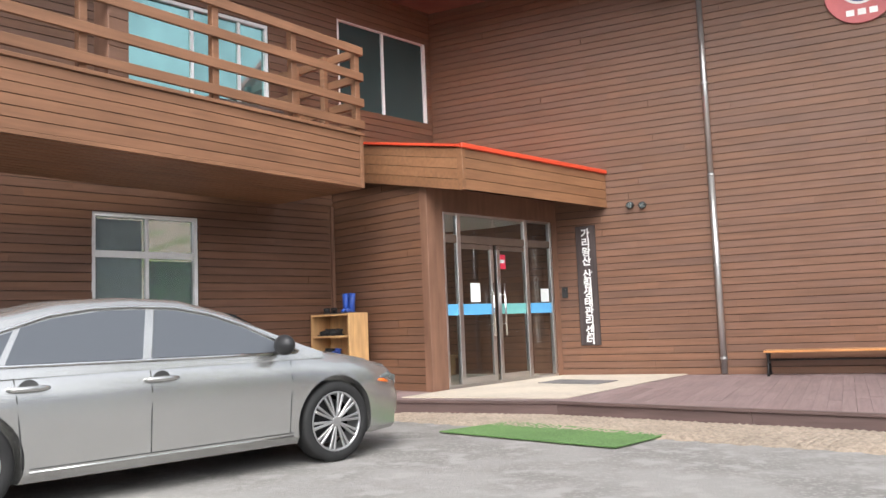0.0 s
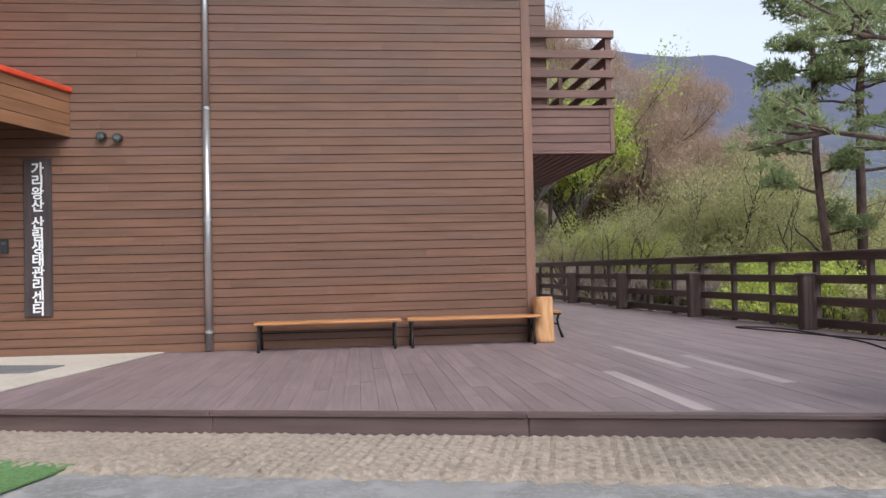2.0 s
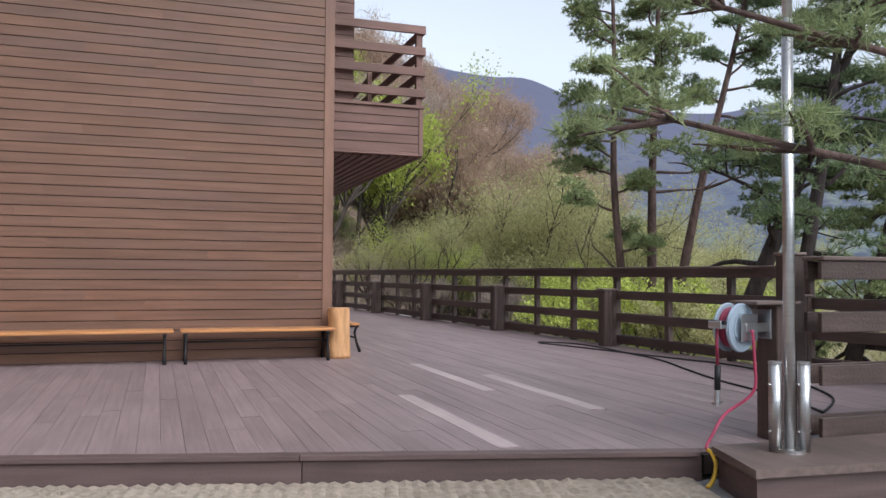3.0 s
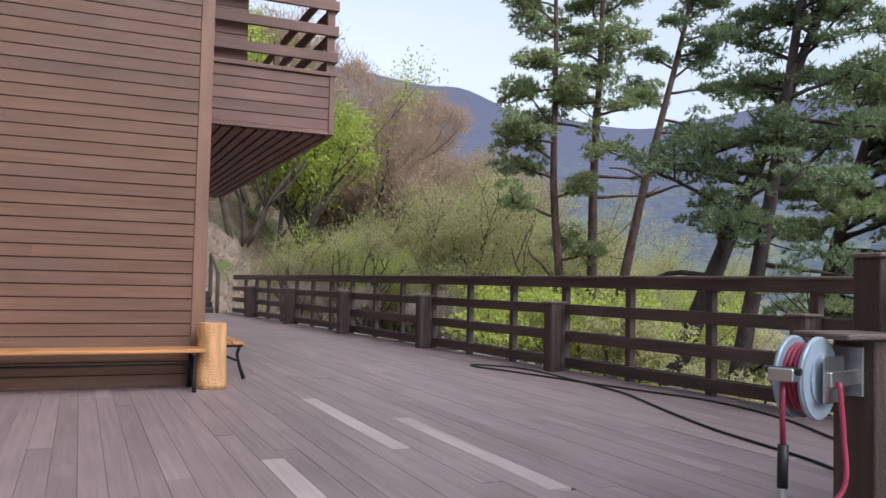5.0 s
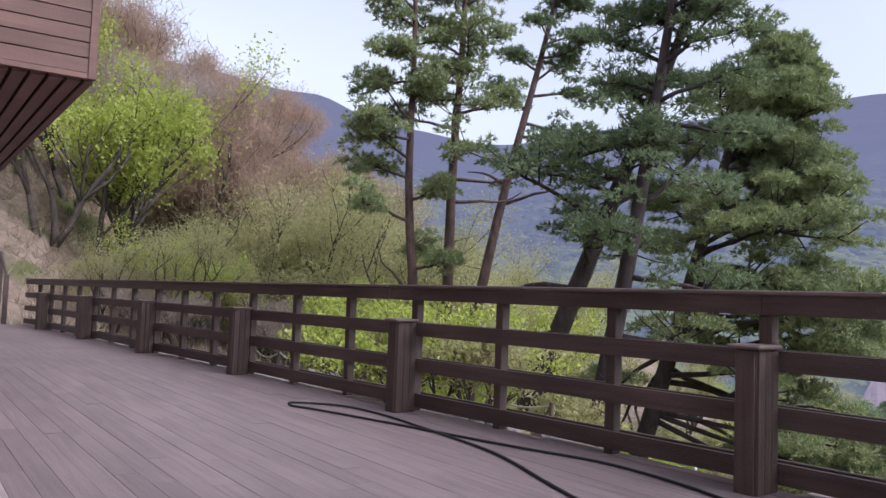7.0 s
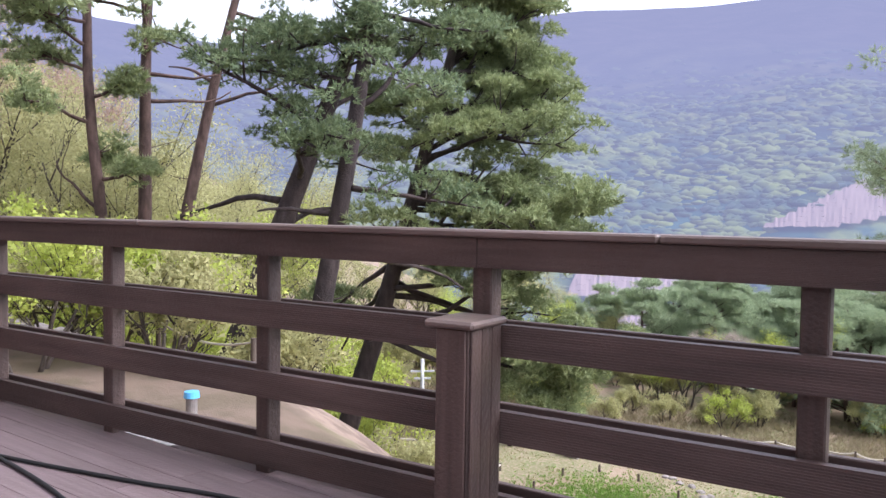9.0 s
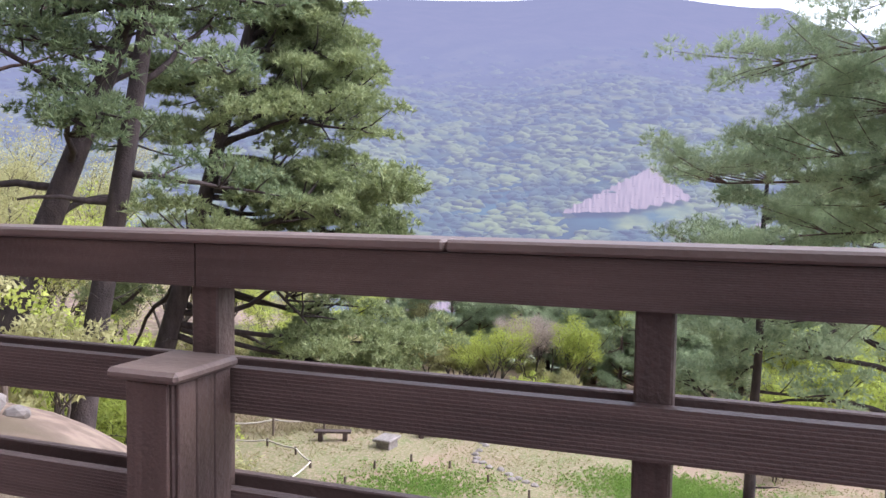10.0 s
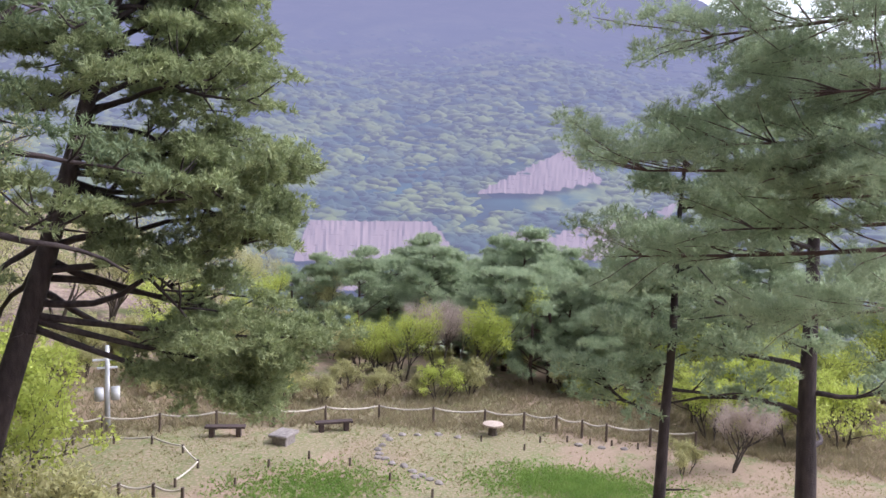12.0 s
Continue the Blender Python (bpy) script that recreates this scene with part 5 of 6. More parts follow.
PINES = (
    # place and slope at deck level, top, girth, crown's foot, reach, seed, limbs, bias
    (17.4, 29.4, -0.06, -0.03, 14.0, 0.2, 0.5, 2.6, 11, 22, (-0.7, 0.5), 0.3),
    (18.9, 29.8, 0.023, -0.006, 15.0, 0.25, 4.5, 2.9, 12, 22, (0, -1), 0.2),
    (21.4, 31.7, 0.192, -0.094, 15.0, 0.28, 4.8, 3.2, 13, 20, (1, -0.2), 0.3),
    (18.9, 24.6, 0.245, -0.283, 11.0, 0.36, 1.0, 3.4, 14, 22, (-0.4, 0.2), 0.2),
    (18.9, 22.5, 0.1, -0.115, 12.0, 0.3, 0.6, 3.4, 15, 22, (0.7, -0.5), 0.3),
    (24.3, 25.1, 0.115, -0.236, 9.8, 0.38, -1.6, 5.8, 16, 60, (0.72, -0.69), 0.66),
    (28.5, 10.7, 0.03, -0.02, 3.0, 0.18, -4.6, 2.7, 17, 14, (-0.3, -0.3), 0.3),
    (30.0, 7.6, 0.05, 0.02, 5.0, 0.3, -4.5, 4.6, 18, 20, (-0.4, 0.95), 0.4),
)
# long low boughs of the two nearest crowns
SWEEP = (((24.1, 25.6, -1.9), (27.1, 20.2, -2.5)), ((24.1, 25.6, -2.2), (26.4, 21.4, -3.9)), ((24.2, 25.4, -0.8), (26.2, 20.4, 0.1)), ((24.1, 25.6, -2.0), (26.8, 20.9, -3.3)), ((24.4, 25.0, 0.6), (26.0, 20.0, 1.6)))
REACH = (((20.5, 4.8, 2.4), (20.45, 10.9, 1.9)), ((20.5, 4.8, 4.6), (20.1, 10.1, 3.7)), ((20.5, 4.8, 1.4), (21.5, 11.0, 0.6)), ((20.5, 4.8, 3.6), (19.6, 8.6, 2.9)),
         ((20.5, 4.8, 2.9), (20.7, 9.8, 2.3)), ((20.5, 4.8, 1.8), (21.6, 9.4, 1.1)), ((20.5, 4.8, 2.6), (19.8, 8.0, 1.9)), ((20.5, 4.8, 5.4), (20.0, 8.2, 4.6)), ((20.5, 4.8, 0.8), (21.9, 8.8, -0.2)), ((20.5, 4.8, 2.2), (20.9, 8.6, 1.6)), ((20.5, 4.8, 4.2), (20.6, 8.9, 3.4)))
for i, (x, y, sx, sy, top, g, foot, rc_, sd, ct, bi, bw) in enumerate(PINES):
    zb = height(x, y)
    for _ in range(6):
        zb = height(x + sx * zb, y + sy * zb) - 0.15
    tall = top - zb
    pine("tall red pine with a leaning reddish trunk below the deck" if abs(sx) > 0.1 else "tall red pine with dark needle pads below the deck",
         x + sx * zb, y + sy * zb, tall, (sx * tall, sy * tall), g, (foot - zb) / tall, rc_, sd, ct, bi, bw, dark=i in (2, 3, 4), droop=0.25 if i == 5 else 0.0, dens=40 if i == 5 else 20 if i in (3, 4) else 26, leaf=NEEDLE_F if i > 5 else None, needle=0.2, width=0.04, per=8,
         extra=SWEEP if i == 5 else (), bough=(0.5, 0.36, 34), thick=0.1, taper=0.88 if i == 5 else 0.72, bark=BARK_K if i > 2 else None)
# shares the haze-paled needle colour of the far pines to look lighter
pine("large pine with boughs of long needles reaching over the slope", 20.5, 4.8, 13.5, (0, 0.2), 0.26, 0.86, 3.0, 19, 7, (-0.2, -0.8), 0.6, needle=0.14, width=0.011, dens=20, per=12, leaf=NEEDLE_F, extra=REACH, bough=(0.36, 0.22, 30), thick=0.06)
pine("pine beside the flagpole with branches over the deck", 8.9, 5.4, 7.8, (-0.4, 0.2), 0.2, 0.34, 4.6, 31, 18, (-0.75, 0.66), 0.6, z0=-0.3, level=True, needle=0.1, width=0.005, per=14, dens=20,
     extra=(((8.7, 5.5, 1.7), (3.65, 6.5, 2.42)), ((8.7, 5.5, 1.35), (3.45, 6.55, 1.96)), ((8.7, 5.5, 2.3), (3.95, 6.45, 2.6))), bough=(0.12, 0.07, 6))


def leafy(name, label, kind, tall, spread, seed, leaf, bark, n_leaf, size, long=1.0, multi=1, group=""):
    """A broad-leaved tree: trunk, forked limbs, and many small leaves or twigs in uneven clumps."""
    r, rng = random.Random(seed), np.random.default_rng(seed)
    ob = thing(name, label, kind, group=group)
    runs, tips = [], []

    def grow(a, d, ln, rad, level):
        n = 4
        pts = wander(r, a, d, ln, n, 0.22, -0.05)
        runs.append((pts, [rad * (1 - 0.45 * i / n) for i in range(n + 1)], 6 if level < 2 else 4))
        if level >= 2:
            tips.append((pts[-1], ln))
            tips.append((pts[2], ln))
        if level < 4:
            for _ in range(r.choice((2, 3)) if level else 4):
                q = pts[r.choice((2, 3, 4))]
                dd = (pts[-1] - pts[-2]).normalized() + Vector((r.uniform(-1, 1), r.uniform(-1, 1), r.uniform(-0.15, 0.6))) * (0.75 * spread)
                grow(q, dd, ln * r.uniform(0.55, 0.78), rad * 0.5, level + 1)

    for k in range(multi):
        w = r.uniform(0, 6.28)
        grow((0.25 * math.cos(w) * (multi > 1), 0.25 * math.sin(w) * (multi > 1), 0), (0.35 * math.cos(w) * (multi > 1), 0.35 * math.sin(w) * (multi > 1), 1), tall * 0.42, tall * 0.016, 0)
    tubes("trunk", runs, bark, ob)
    c = np.array([t[0] for t in tips])
    s = np.minimum(np.array([t[1] for t in tips]), 1.1 * tall / 8)
    idx = rng.integers(0, len(c), n_leaf)
    cc = c[idx] + np.clip(rng.normal(0, 0.4, (n_leaf, 3)), -0.75, 0.75) * s[idx][:, None] * np.array([1, 1, 0.8])
    new("crown", tri_mesh("crown", leaves(rng, cc, size, long), leaf)).parent = ob
    return ob


GT = "trees of the wooded hillside"
T_YEL = leafy("broadleaf_tree", "tree in bright yellow-green young leaf on the hillside", "tree", 9.5, 1.1, 41, LEAF_Y, BARK_D, 11000, 0.11, 1.1, 2, GT)
T_YEL2 = leafy("broadleaf_tree", "tree in bright yellow-green young leaf on the hillside", "tree", 8, 1.25, 42, LEAF_Y, BARK_D, 9000, 0.11, 1.1, 3, GT)
T_OLV = leafy("broadleaf_tree", "budding olive tree with crooked grey limbs", "tree", 8, 1.2, 43, LEAF_O, BARK_D, 12500, 0.055, 1.6, 2, GT)
T_OLV2 = leafy("broadleaf_tree", "budding olive tree with spreading grey limbs", "tree", 7, 1.3, 44, LEAF_O, BARK_D, 11500, 0.055, 1.6, 3, GT)
T_RUS = leafy("broadleaf_tree", "tall russet bare-twigged tree on the hillside", "tree", 12, 0.8, 45, LEAF_B, BARK_D, 14000, 0.045, 14, 2, GT)
T_RUS2 = leafy("broadleaf_tree", "russet bare-twigged tree on the hillside", "tree", 11, 0.85, 46, LEAF_B, BARK_D, 12000, 0.045, 14, 3, GT)
T_GRY = leafy("broadleaf_tree", "grey bare tree with fine twigs on the hillside", "tree", 8, 1.0, 47, LEAF_G, BARK_D, 8000, 0.04, 14, 3, GT)
S_YEL = leafy("shrub", "low shrub in bright yellow-green leaf", "shrub", 2.6, 1.5, 48, LEAF_Y, BARK_D, 4200, 0.075, 1.1, 4, "shrubs on the slopes")
S_OLV = leafy("shrub", "low tangled olive-grey shrub", "shrub", 2.4, 1.5, 49, LEAF_O, BARK_D, 6000, 0.06, 2, 4, "shrubs on the slopes")


def plant(src, x, y, k=1.0, rz=0.0, first=set()):
    m = Matrix.Translation((x, y, height(x, y) - 0.12)) @ pose(0, 0, 0, 0, 0, rz)
    if src.name not in first:
        first.add(src.name)
        src.matrix_world = m
        src.scale = (k, k, k)
        return src
    ob = copy_thing(src, m)
    ob.scale = (k, k, k)
    return ob


def polar(b, r, o=(3.0, 7.0)):
    return o[0] + r * math.sin(radians(b)), o[1] + r * math.cos(radians(b))


rt = random.Random(77)
JOBS = [(T_YEL, 12.4, 37, 1.15), (T_YEL2, 9.5, 36, 1.15), (T_YEL, 15.0, 40, 1.0), (T_YEL2, 7, 41, 1.15), (T_YEL2, 16.5, 34, 0.6),
        (T_RUS, 17.5, 50, 1.05), (T_RUS2, 19.5, 52, 1.1), (T_RUS, 21.3, 55, 1.05), (T_RUS2, 18.4, 58, 1.15), (T_RUS, 20.4, 61, 1.1), (T_RUS2, 22.8, 60, 0.95), (T_RUS2, 16.2, 55, 1.05), (T_RUS, 23.6, 64, 0.9), (T_RUS, 18.6, 46, 1.0), (T_RUS2, 20.6, 47, 1.05), (T_RUS, 22.5, 49, 1.05), (T_RUS2, 16.6, 48, 1.0), (T_RUS2, 24.3, 54, 1.0), (T_RUS, 15.0, 52, 0.85), (T_RUS2, 13.0, 56, 1.1),
        (T_OLV, 20.0, 36, 0.8), (T_OLV2, 23.0, 38, 1.05), (T_OLV, 26.0, 42, 1.0), (T_OLV2, 28.0, 46, 1.1), (T_OLV, 24.5, 48, 1.1), (T_OLV2, 18.0, 31, 0.7), (T_OLV, 30.5, 44, 0.9), (T_OLV2, 21.5, 44, 1.0), (T_OLV2, 26.5, 36, 0.8), (T_OLV, 13.0, 32, 0.55), (T_OLV2, 33, 52, 1.2), (T_OLV, 36, 56, 1.1), (T_OLV2, 22.2, 35, 0.75), (T_OLV, 24.2, 40, 1.15), (T_OLV2, 29.5, 39, 0.9), (T_OLV, 27.4, 52, 1.3), (T_OLV2, 25.4, 55, 1.4), (T_OLV, 31.8, 50, 1.1), (T_OLV2, 19.3, 41, 1.0), (T_OLV, 29, 37, 1.25), (T_OLV2, 31.5, 38, 1.35), (T_OLV, 33.5, 40, 1.3), (T_OLV2, 35.5, 43, 1.3), (T_YEL2, 31, 42, 0.9), (T_OLV, 27.5, 40, 1.35), (T_OLV2, 25, 44, 1.45), (T_YEL2, 19, 33.5, 0.55),
        (T_RUS2, 11, 60, 1.1), (T_RUS, 8, 56, 1.1), (T_GRY, 1, 38, 1.0), (T_GRY, 10.5, 44, 1.1), (T_GRY, 5.5, 46, 1.2), (T_GRY, -3, 42, 1.1), (T_GRY, 13.5, 47, 1.1)]
for src, b, r, k in JOBS:
    if src in (T_OLV, T_OLV2) and 22.5 < b < 35 and r < 60:  # the taller ones that stand lower on the slope
        k *= 1.3
    plant(src, *polar(b, r), k, rt.uniform(0, 360))
for b, r, k in ((28, 54, 1.5), (30, 58, 1.5), (32, 52, 1.45), (34, 57, 1.5), (36, 51, 1.4), (38, 55, 1.5), (40, 50, 1.3), (42, 54, 1.4), (26, 60, 1.5), (33, 47, 1.35), (37, 47, 1.3), (30, 48, 1.4)):
    plant(rt.choice((T_OLV, T_OLV2, T_YEL2, T_OLV)), *polar(b, r), k, rt.uniform(0, 360))
for i in range(54):  # the wood higher up the hill
    b, r = rt.uniform(-6, 29), rt.uniform(52, 95)
    src = rt.choice((T_RUS, T_RUS2, T_GRY, T_OLV, T_GRY, T_YEL2 if b < 16 else T_RUS))
    plant(src, *polar(b, r), rt.uniform(0.8, 1.15), rt.uniform(0, 360))
for i in range(30):  # brush on the slope below the fence and at the foot of the hill
    b, r = (rt.uniform(1, 30), rt.uniform(29, 36)) if i < 13 else (rt.uniform(28, 54), rt.uniform(15, 26))
    if i < 13 and i % 2:
        continue
    if i < 13:
        plant(T_GRY, *polar(b, r), rt.uniform(0.25, 0.45), rt.uniform(0, 360))
        continue
    src = S_OLV if i % 5 == 0 or b > 41 else S_YEL
    if b > 43 and r < 20:
        continue
    plant(src, *polar(b, r), rt.uniform(0.7, 1.25), rt.uniform(0, 360))


for b, r, k in ((30, 34, 1.9), (33, 31, 1.7), (36, 33, 2.0), (39, 30, 1.8), (42, 32, 1.9), (45, 30, 1.6), (34, 37, 2.1), (38, 37, 2.2), (44, 36, 2.0), (28, 38, 2.0), (41, 40, 2.2), (31.5, 29, 1.4), (47, 34, 1.8)):  # young green below the pines
    plant(S_YEL, *polar(b, r), k, rt.uniform(0, 360))


# ---- the lawn below ----
def lawn(b, r):
    x, y = polar(b, r, (8.5, 10.0))
    return x, y, height(x, y)


for b, r, k, s in ((46, 46, 1.0, T_OLV2), (49.5, 50, 0.9, T_OLV), (53, 47, 0.62, T_YEL2), (56, 52, 0.9, T_OLV2), (60, 54, 0.8, T_OLV), (43.5, 31, 0.6, S_OLV), (43.5, 27, 0.5, S_OLV), (69.4, 40, 0.5, T_YEL2), (71.8, 41, 0.5, T_GRY), (74.4, 39, 0.52, T_YEL), (67.3, 41, 0.4, T_YEL2), (58, 43, 1.2, S_OLV), (66, 42.5, 1.0, S_OLV), (73, 42, 0.45, T_GRY),
                   (91, 44, 0.55, T_YEL2), (95, 46, 0.6, T_YEL), (98, 40, 0.55, T_YEL2), (102, 42, 0.7, T_YEL), (88, 47, 1.4, S_YEL), (51, 43.5, 1.0, S_OLV), (48, 42.5, 1.1, S_OLV), (54, 42.8, 1.0, S_OLV), (59, 47, 0.6, T_YEL2), (63, 49, 0.65, T_OLV), (53.5, 40, 0.5, T_YEL2), (55.5, 41, 0.5, T_YEL), (89, 43, 0.5, T_YEL2), (49, 47, 0.8, T_OLV), (55, 48, 0.7, T_OLV2), (61, 45, 1.2, S_OLV), (91, 34, 1.2, S_YEL), (93, 35.5, 1.4, S_YEL), (96, 35, 1.3, S_YEL), (99, 36, 1.3, S_YEL), (89.6, 36, 0.4, T_YEL2), (95, 38, 0.5, T_YEL), (89.4, 29.6, 0.6, S_OLV), (92.3, 30.6, 0.35, T_GRY), (41, 38, 1.0, T_OLV), (38, 42, 1.1, T_YEL2), (35, 46, 1.0, T_OLV2)):
    x, y, _ = lawn(b, r)
    plant(s, x, y, k, rt.uniform(0, 360))

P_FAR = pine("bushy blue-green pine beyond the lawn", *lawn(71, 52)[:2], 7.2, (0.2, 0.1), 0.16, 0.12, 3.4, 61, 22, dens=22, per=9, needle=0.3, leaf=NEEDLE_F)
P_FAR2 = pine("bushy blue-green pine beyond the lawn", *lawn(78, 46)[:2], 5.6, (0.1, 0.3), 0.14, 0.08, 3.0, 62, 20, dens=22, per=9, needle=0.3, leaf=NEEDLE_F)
rows_ = [(rt.uniform(44, 100), rt.uniform(35.5, 45), rt.uniform(0.4, 0.85)) for _ in range(70)]
for b, r, k in rows_:  # undergrowth closing the far side of the lawn
    x, y, _ = lawn(b, r)
    plant(rt.choice((S_OLV, S_OLV, S_YEL)), x, y, k, rt.uniform(0, 360))
for i, (b, r, k) in enumerate(((66.5, 55, 0.55), (68.5, 58, 0.7), (73, 56, 0.95), (75, 54, 1.1), (76.5, 58, 1.15), (80, 56, 1.05), (82, 52, 1.0), (84.5, 55, 1.1), (70, 62, 0.75), (78, 62, 1.05), (63.5, 57, 0.5), (72.5, 49, 0.75), (75.5, 47.5, 0.8), (83, 48, 0.8), (79.5, 50, 0.9), (87, 50, 1.1), (90, 54, 1.1), (94, 50, 1.1), (98, 48, 1.0), (81, 42.5, 0.75), (84, 41.5, 0.75), (93, 41, 0.8), (101, 44, 1.1), (66, 47, 0.8), (68, 50, 1.0), (71, 47, 0.85), (64, 50, 0.75), (76.5, 44, 0.95), (78.5, 40.5, 0.75), (79.8, 41.5, 0.8), (82.3, 39.5, 0.7), (61.5, 52, 0.6), (86.5, 42, 0.85), (73.2, 52, 1.0), (70, 54, 1.0), (77.5, 53, 1.15))):
    x, y, z = lawn(b, r)
    ob = copy_thing(P_FAR if i % 3 else P_FAR2, Matrix.Translation((x, y, z - 0.1)) @ pose(0, 0, 0, 0, 0, rt.uniform(0, 360)))
    ob.scale = (k, k, k)

for b_, r_ in ((17.2, 84), (9, 78)):
    x, y = polar(b_, r_)
    ob = copy_thing(P_FAR, Matrix.Translation((x, y, height(x, y) - 0.2)))
    ob.scale = (1.1, 1.1, 1.35)

POSTW = mat("grey_brown_stake", (0.12, 0.09, 0.07), 0.9, grain=(20, 20, 3), amount=0.3, bump=0.3)
ROPE = mat("pale_rope", (0.5, 0.45, 0.37), 0.9, amount=0.15, bump=0.2)


def rope_fence(pts, tall, girth, label, ropes=True, sag=0.12):
    ob = thing("rope_fence", label, "rope fence")
    tops = []
    for b, r in pts:
        x, y, z = lawn(b, r)
        part("post", cy((x, y, z - 0.1), (x, y, z + tall), girth, girth * 0.85, 8), POSTW, ob)
        tops.append((x, y, z + tall - 0.06))
    if ropes:
        for a, b in zip(tops, tops[1:]):
            q = curve_pts(a, b, sag, 8)
            tubes("rope", [(q, [0.035] * 9, 5)], ROPE, ob)


rope_fence([(42.6, 33.1), (44.9, 32.9), (46.9, 32.8), (49.1, 32.7), (52.7, 32.4), (56.4, 32.1), (60.3, 32.3), (63.9, 33.0), (67.7, 33.3), (71.6, 33.1), (75.3, 33.0), (78.1, 32.8), (80.4, 32.7), (82.2, 32.3), (83.9, 32.1), (86.9, 32.0), (89.9, 32.2)], 0.75, 0.055, "sagging rope fence on wooden posts round the lawn")
rope_fence([(41.2, 29.2), (43.4, 28.0), (45.5, 27.0), (48.0, 26.1), (50.1, 25.7), (52.3, 25.4), (54.2, 24.8)], 0.75, 0.06, "rope fence on wooden posts at the foot of the slope")
rope_fence([(45.0, 32.3), (47.3, 32.0), (49.8, 31.6), (52.2, 31.0), (54.2, 29.8), (55.2, 28.3), (53.7, 26.8)], 0.3, 0.05, "low path edging stakes with string", True, 0.05)
rope_fence([(57.7, 26.5), (60.0, 27.9), (62.8, 28.7), (65.7, 28.1), (68.6, 26.6), (71.7, 25.3)], 0.28, 0.05, "low path edging stakes on the lawn", False)
rope_fence([(75.1, 31.3), (78.2, 30.4), (79.3, 31.4), (81.2, 31.6), (82.8, 31.5), (84.3, 31.6), (86.1, 31.5)], 0.24, 0.045, "low path edging stakes on the lawn", False)
for b, r in ((68.2, 31.4), (68.5, 31.0), (68.0, 30.3), (67.7, 29.8), (67.8, 29.3), (68.2, 28.8), (68.7, 28.3), (69.6, 28.1), (70.2, 27.6), (70.9, 27.2), (71.5, 26.9), (72.1, 26.6), (69.4, 31.6), (70.5, 31.7), (72.0, 31.9), (73.4, 31.7), (67.7, 28.9), (70.4, 27.0), (82, 31.3), (83.6, 31.2), (85.2, 31.3)):
    x, y, z = lawn(b, r)
    ro = thing("edging_stone", "small grey edging stone beside the lawn path", "stone", Matrix.Translation((x, y, z)), group="edging stones on the lawn")
    bm = bmesh.new()
    bmesh.ops.create_icosphere(bm, subdivisions=2, radius=0.16)
    for v in bm.verts:
        v.co = v.co * (1 + 0.35 * noise.noise(v.co * 6 + Vector((b, r, 0))))
        v.co.z *= 0.6
    part("stone", bm, mat("grey_stone", (0.24, 0.21, 0.19), 0.9, bump=0.4) if b == 68.2 else bpy.data.materials["grey_stone"], ro)

# earth path below the deck: a row of stones, a rope rail, a bollard
rp = random.Random(15)
for i in range(9, 34):
    x, y = 13.15 + 0.35 * math.sin(i * 0.35) + rp.uniform(-0.18, 0.18), 14.0 + i * 0.46 + rp.uniform(-0.1, 0.1)
    ro = thing("edging_stone", "rough pale grey stone edging the earth path", "stone", Matrix.Translation((x, y, height(x, y) + 0.03)) @ pose(0, 0, 0, 0, 0, rp.uniform(0, 360)), group="edging stones along the earth path")
    bm = bmesh.new()
    bmesh.ops.create_icosphere(bm, subdivisions=2, radius=rp.uniform(0.13, 0.27))
    for v in bm.verts:
        v.co = v.co * (1 + 0.4 * noise.noise(v.co * 5 + Vector((i * 3.1, 0, 0))))
        v.co.z *= 0.65
    part("stone", bm, bpy.data.materials["grey_stone"], ro)
pr = thing("rope_fence", "white rope rail on short posts beside the earth path", "rope fence")
tops = []
for i in range(3, 12):
    x, y = 13.9 + 0.3 * math.sin(i * 0.7), 12.5 + i * 2.3
    part("post", cy((x, y, height(x, y) - 0.1), (x, y, height(x, y) + 0.7), 0.05, 0.045, 8), POSTW, pr)
    tops.append((x, y, height(x, y) + 0.64))
for a, b in zip(tops, tops[1:]):
    tubes("rope", [(curve_pts(a, b, 0.18, 10), [0.02] * 11, 5)], ROPE, pr)
bo = thing("bollard", "short grey bollard with a bright blue cap", "bollard", Matrix.Translation((11.58, 17.38, height(11.58, 17.38) - 0.02)))
part("shaft", cy((0, 0, 0), (0, 0, 0.23), 0.065, 0.065, 16), bpy.data.materials["grey_stone"], bo)
part("cap", cy((0, 0, 0.23), (0, 0, 0.3), 0.095, 0.085, 16), BLUE, bo, "bright blue cap")

GREYW = mat("weathered_dark_bench", (0.06, 0.04, 0.035), 0.8, grain=(4, 20, 20), amount=0.3, bump=0.2)
for b, r, rz in ((57.0, 31.3, -36), (64.5, 32.0, -24)):
    x, y, z = lawn(b, r)
    be = thing("plank_bench", "dark weathered plank bench on the lawn", "bench", Matrix.Translation((x, y, z)) @ pose(0, 0, 0, 0, 0, rz - 30), group="benches on the lawn")
    part("seat", bx(-0.75, 0.75, -0.18, 0.18, 0.34, 0.42, 0.01), GREYW, be)
    for k in (-0.5, 0.5):
        part("block", bx(k - 0.09, k + 0.09, -0.15, 0.15, -0.05, 0.34, 0.01), GREYW, be)
x, y, z = lawn(61.0, 30.4)
tb = thing("stone_table", "low grey stone slab table on the lawn", "table", Matrix.Translation((x, y, z)))
part("slab", bx(-0.5, 0.5, -0.4, 0.4, 0.3, 0.42, 0.03), bpy.data.materials["grey_stone"], tb)
part("base", bx(-0.38, 0.38, -0.3, 0.3, -0.05, 0.3, 0.03), bpy.data.materials["grey_stone"], tb)
x, y, z = lawn(75.9, 32.1)
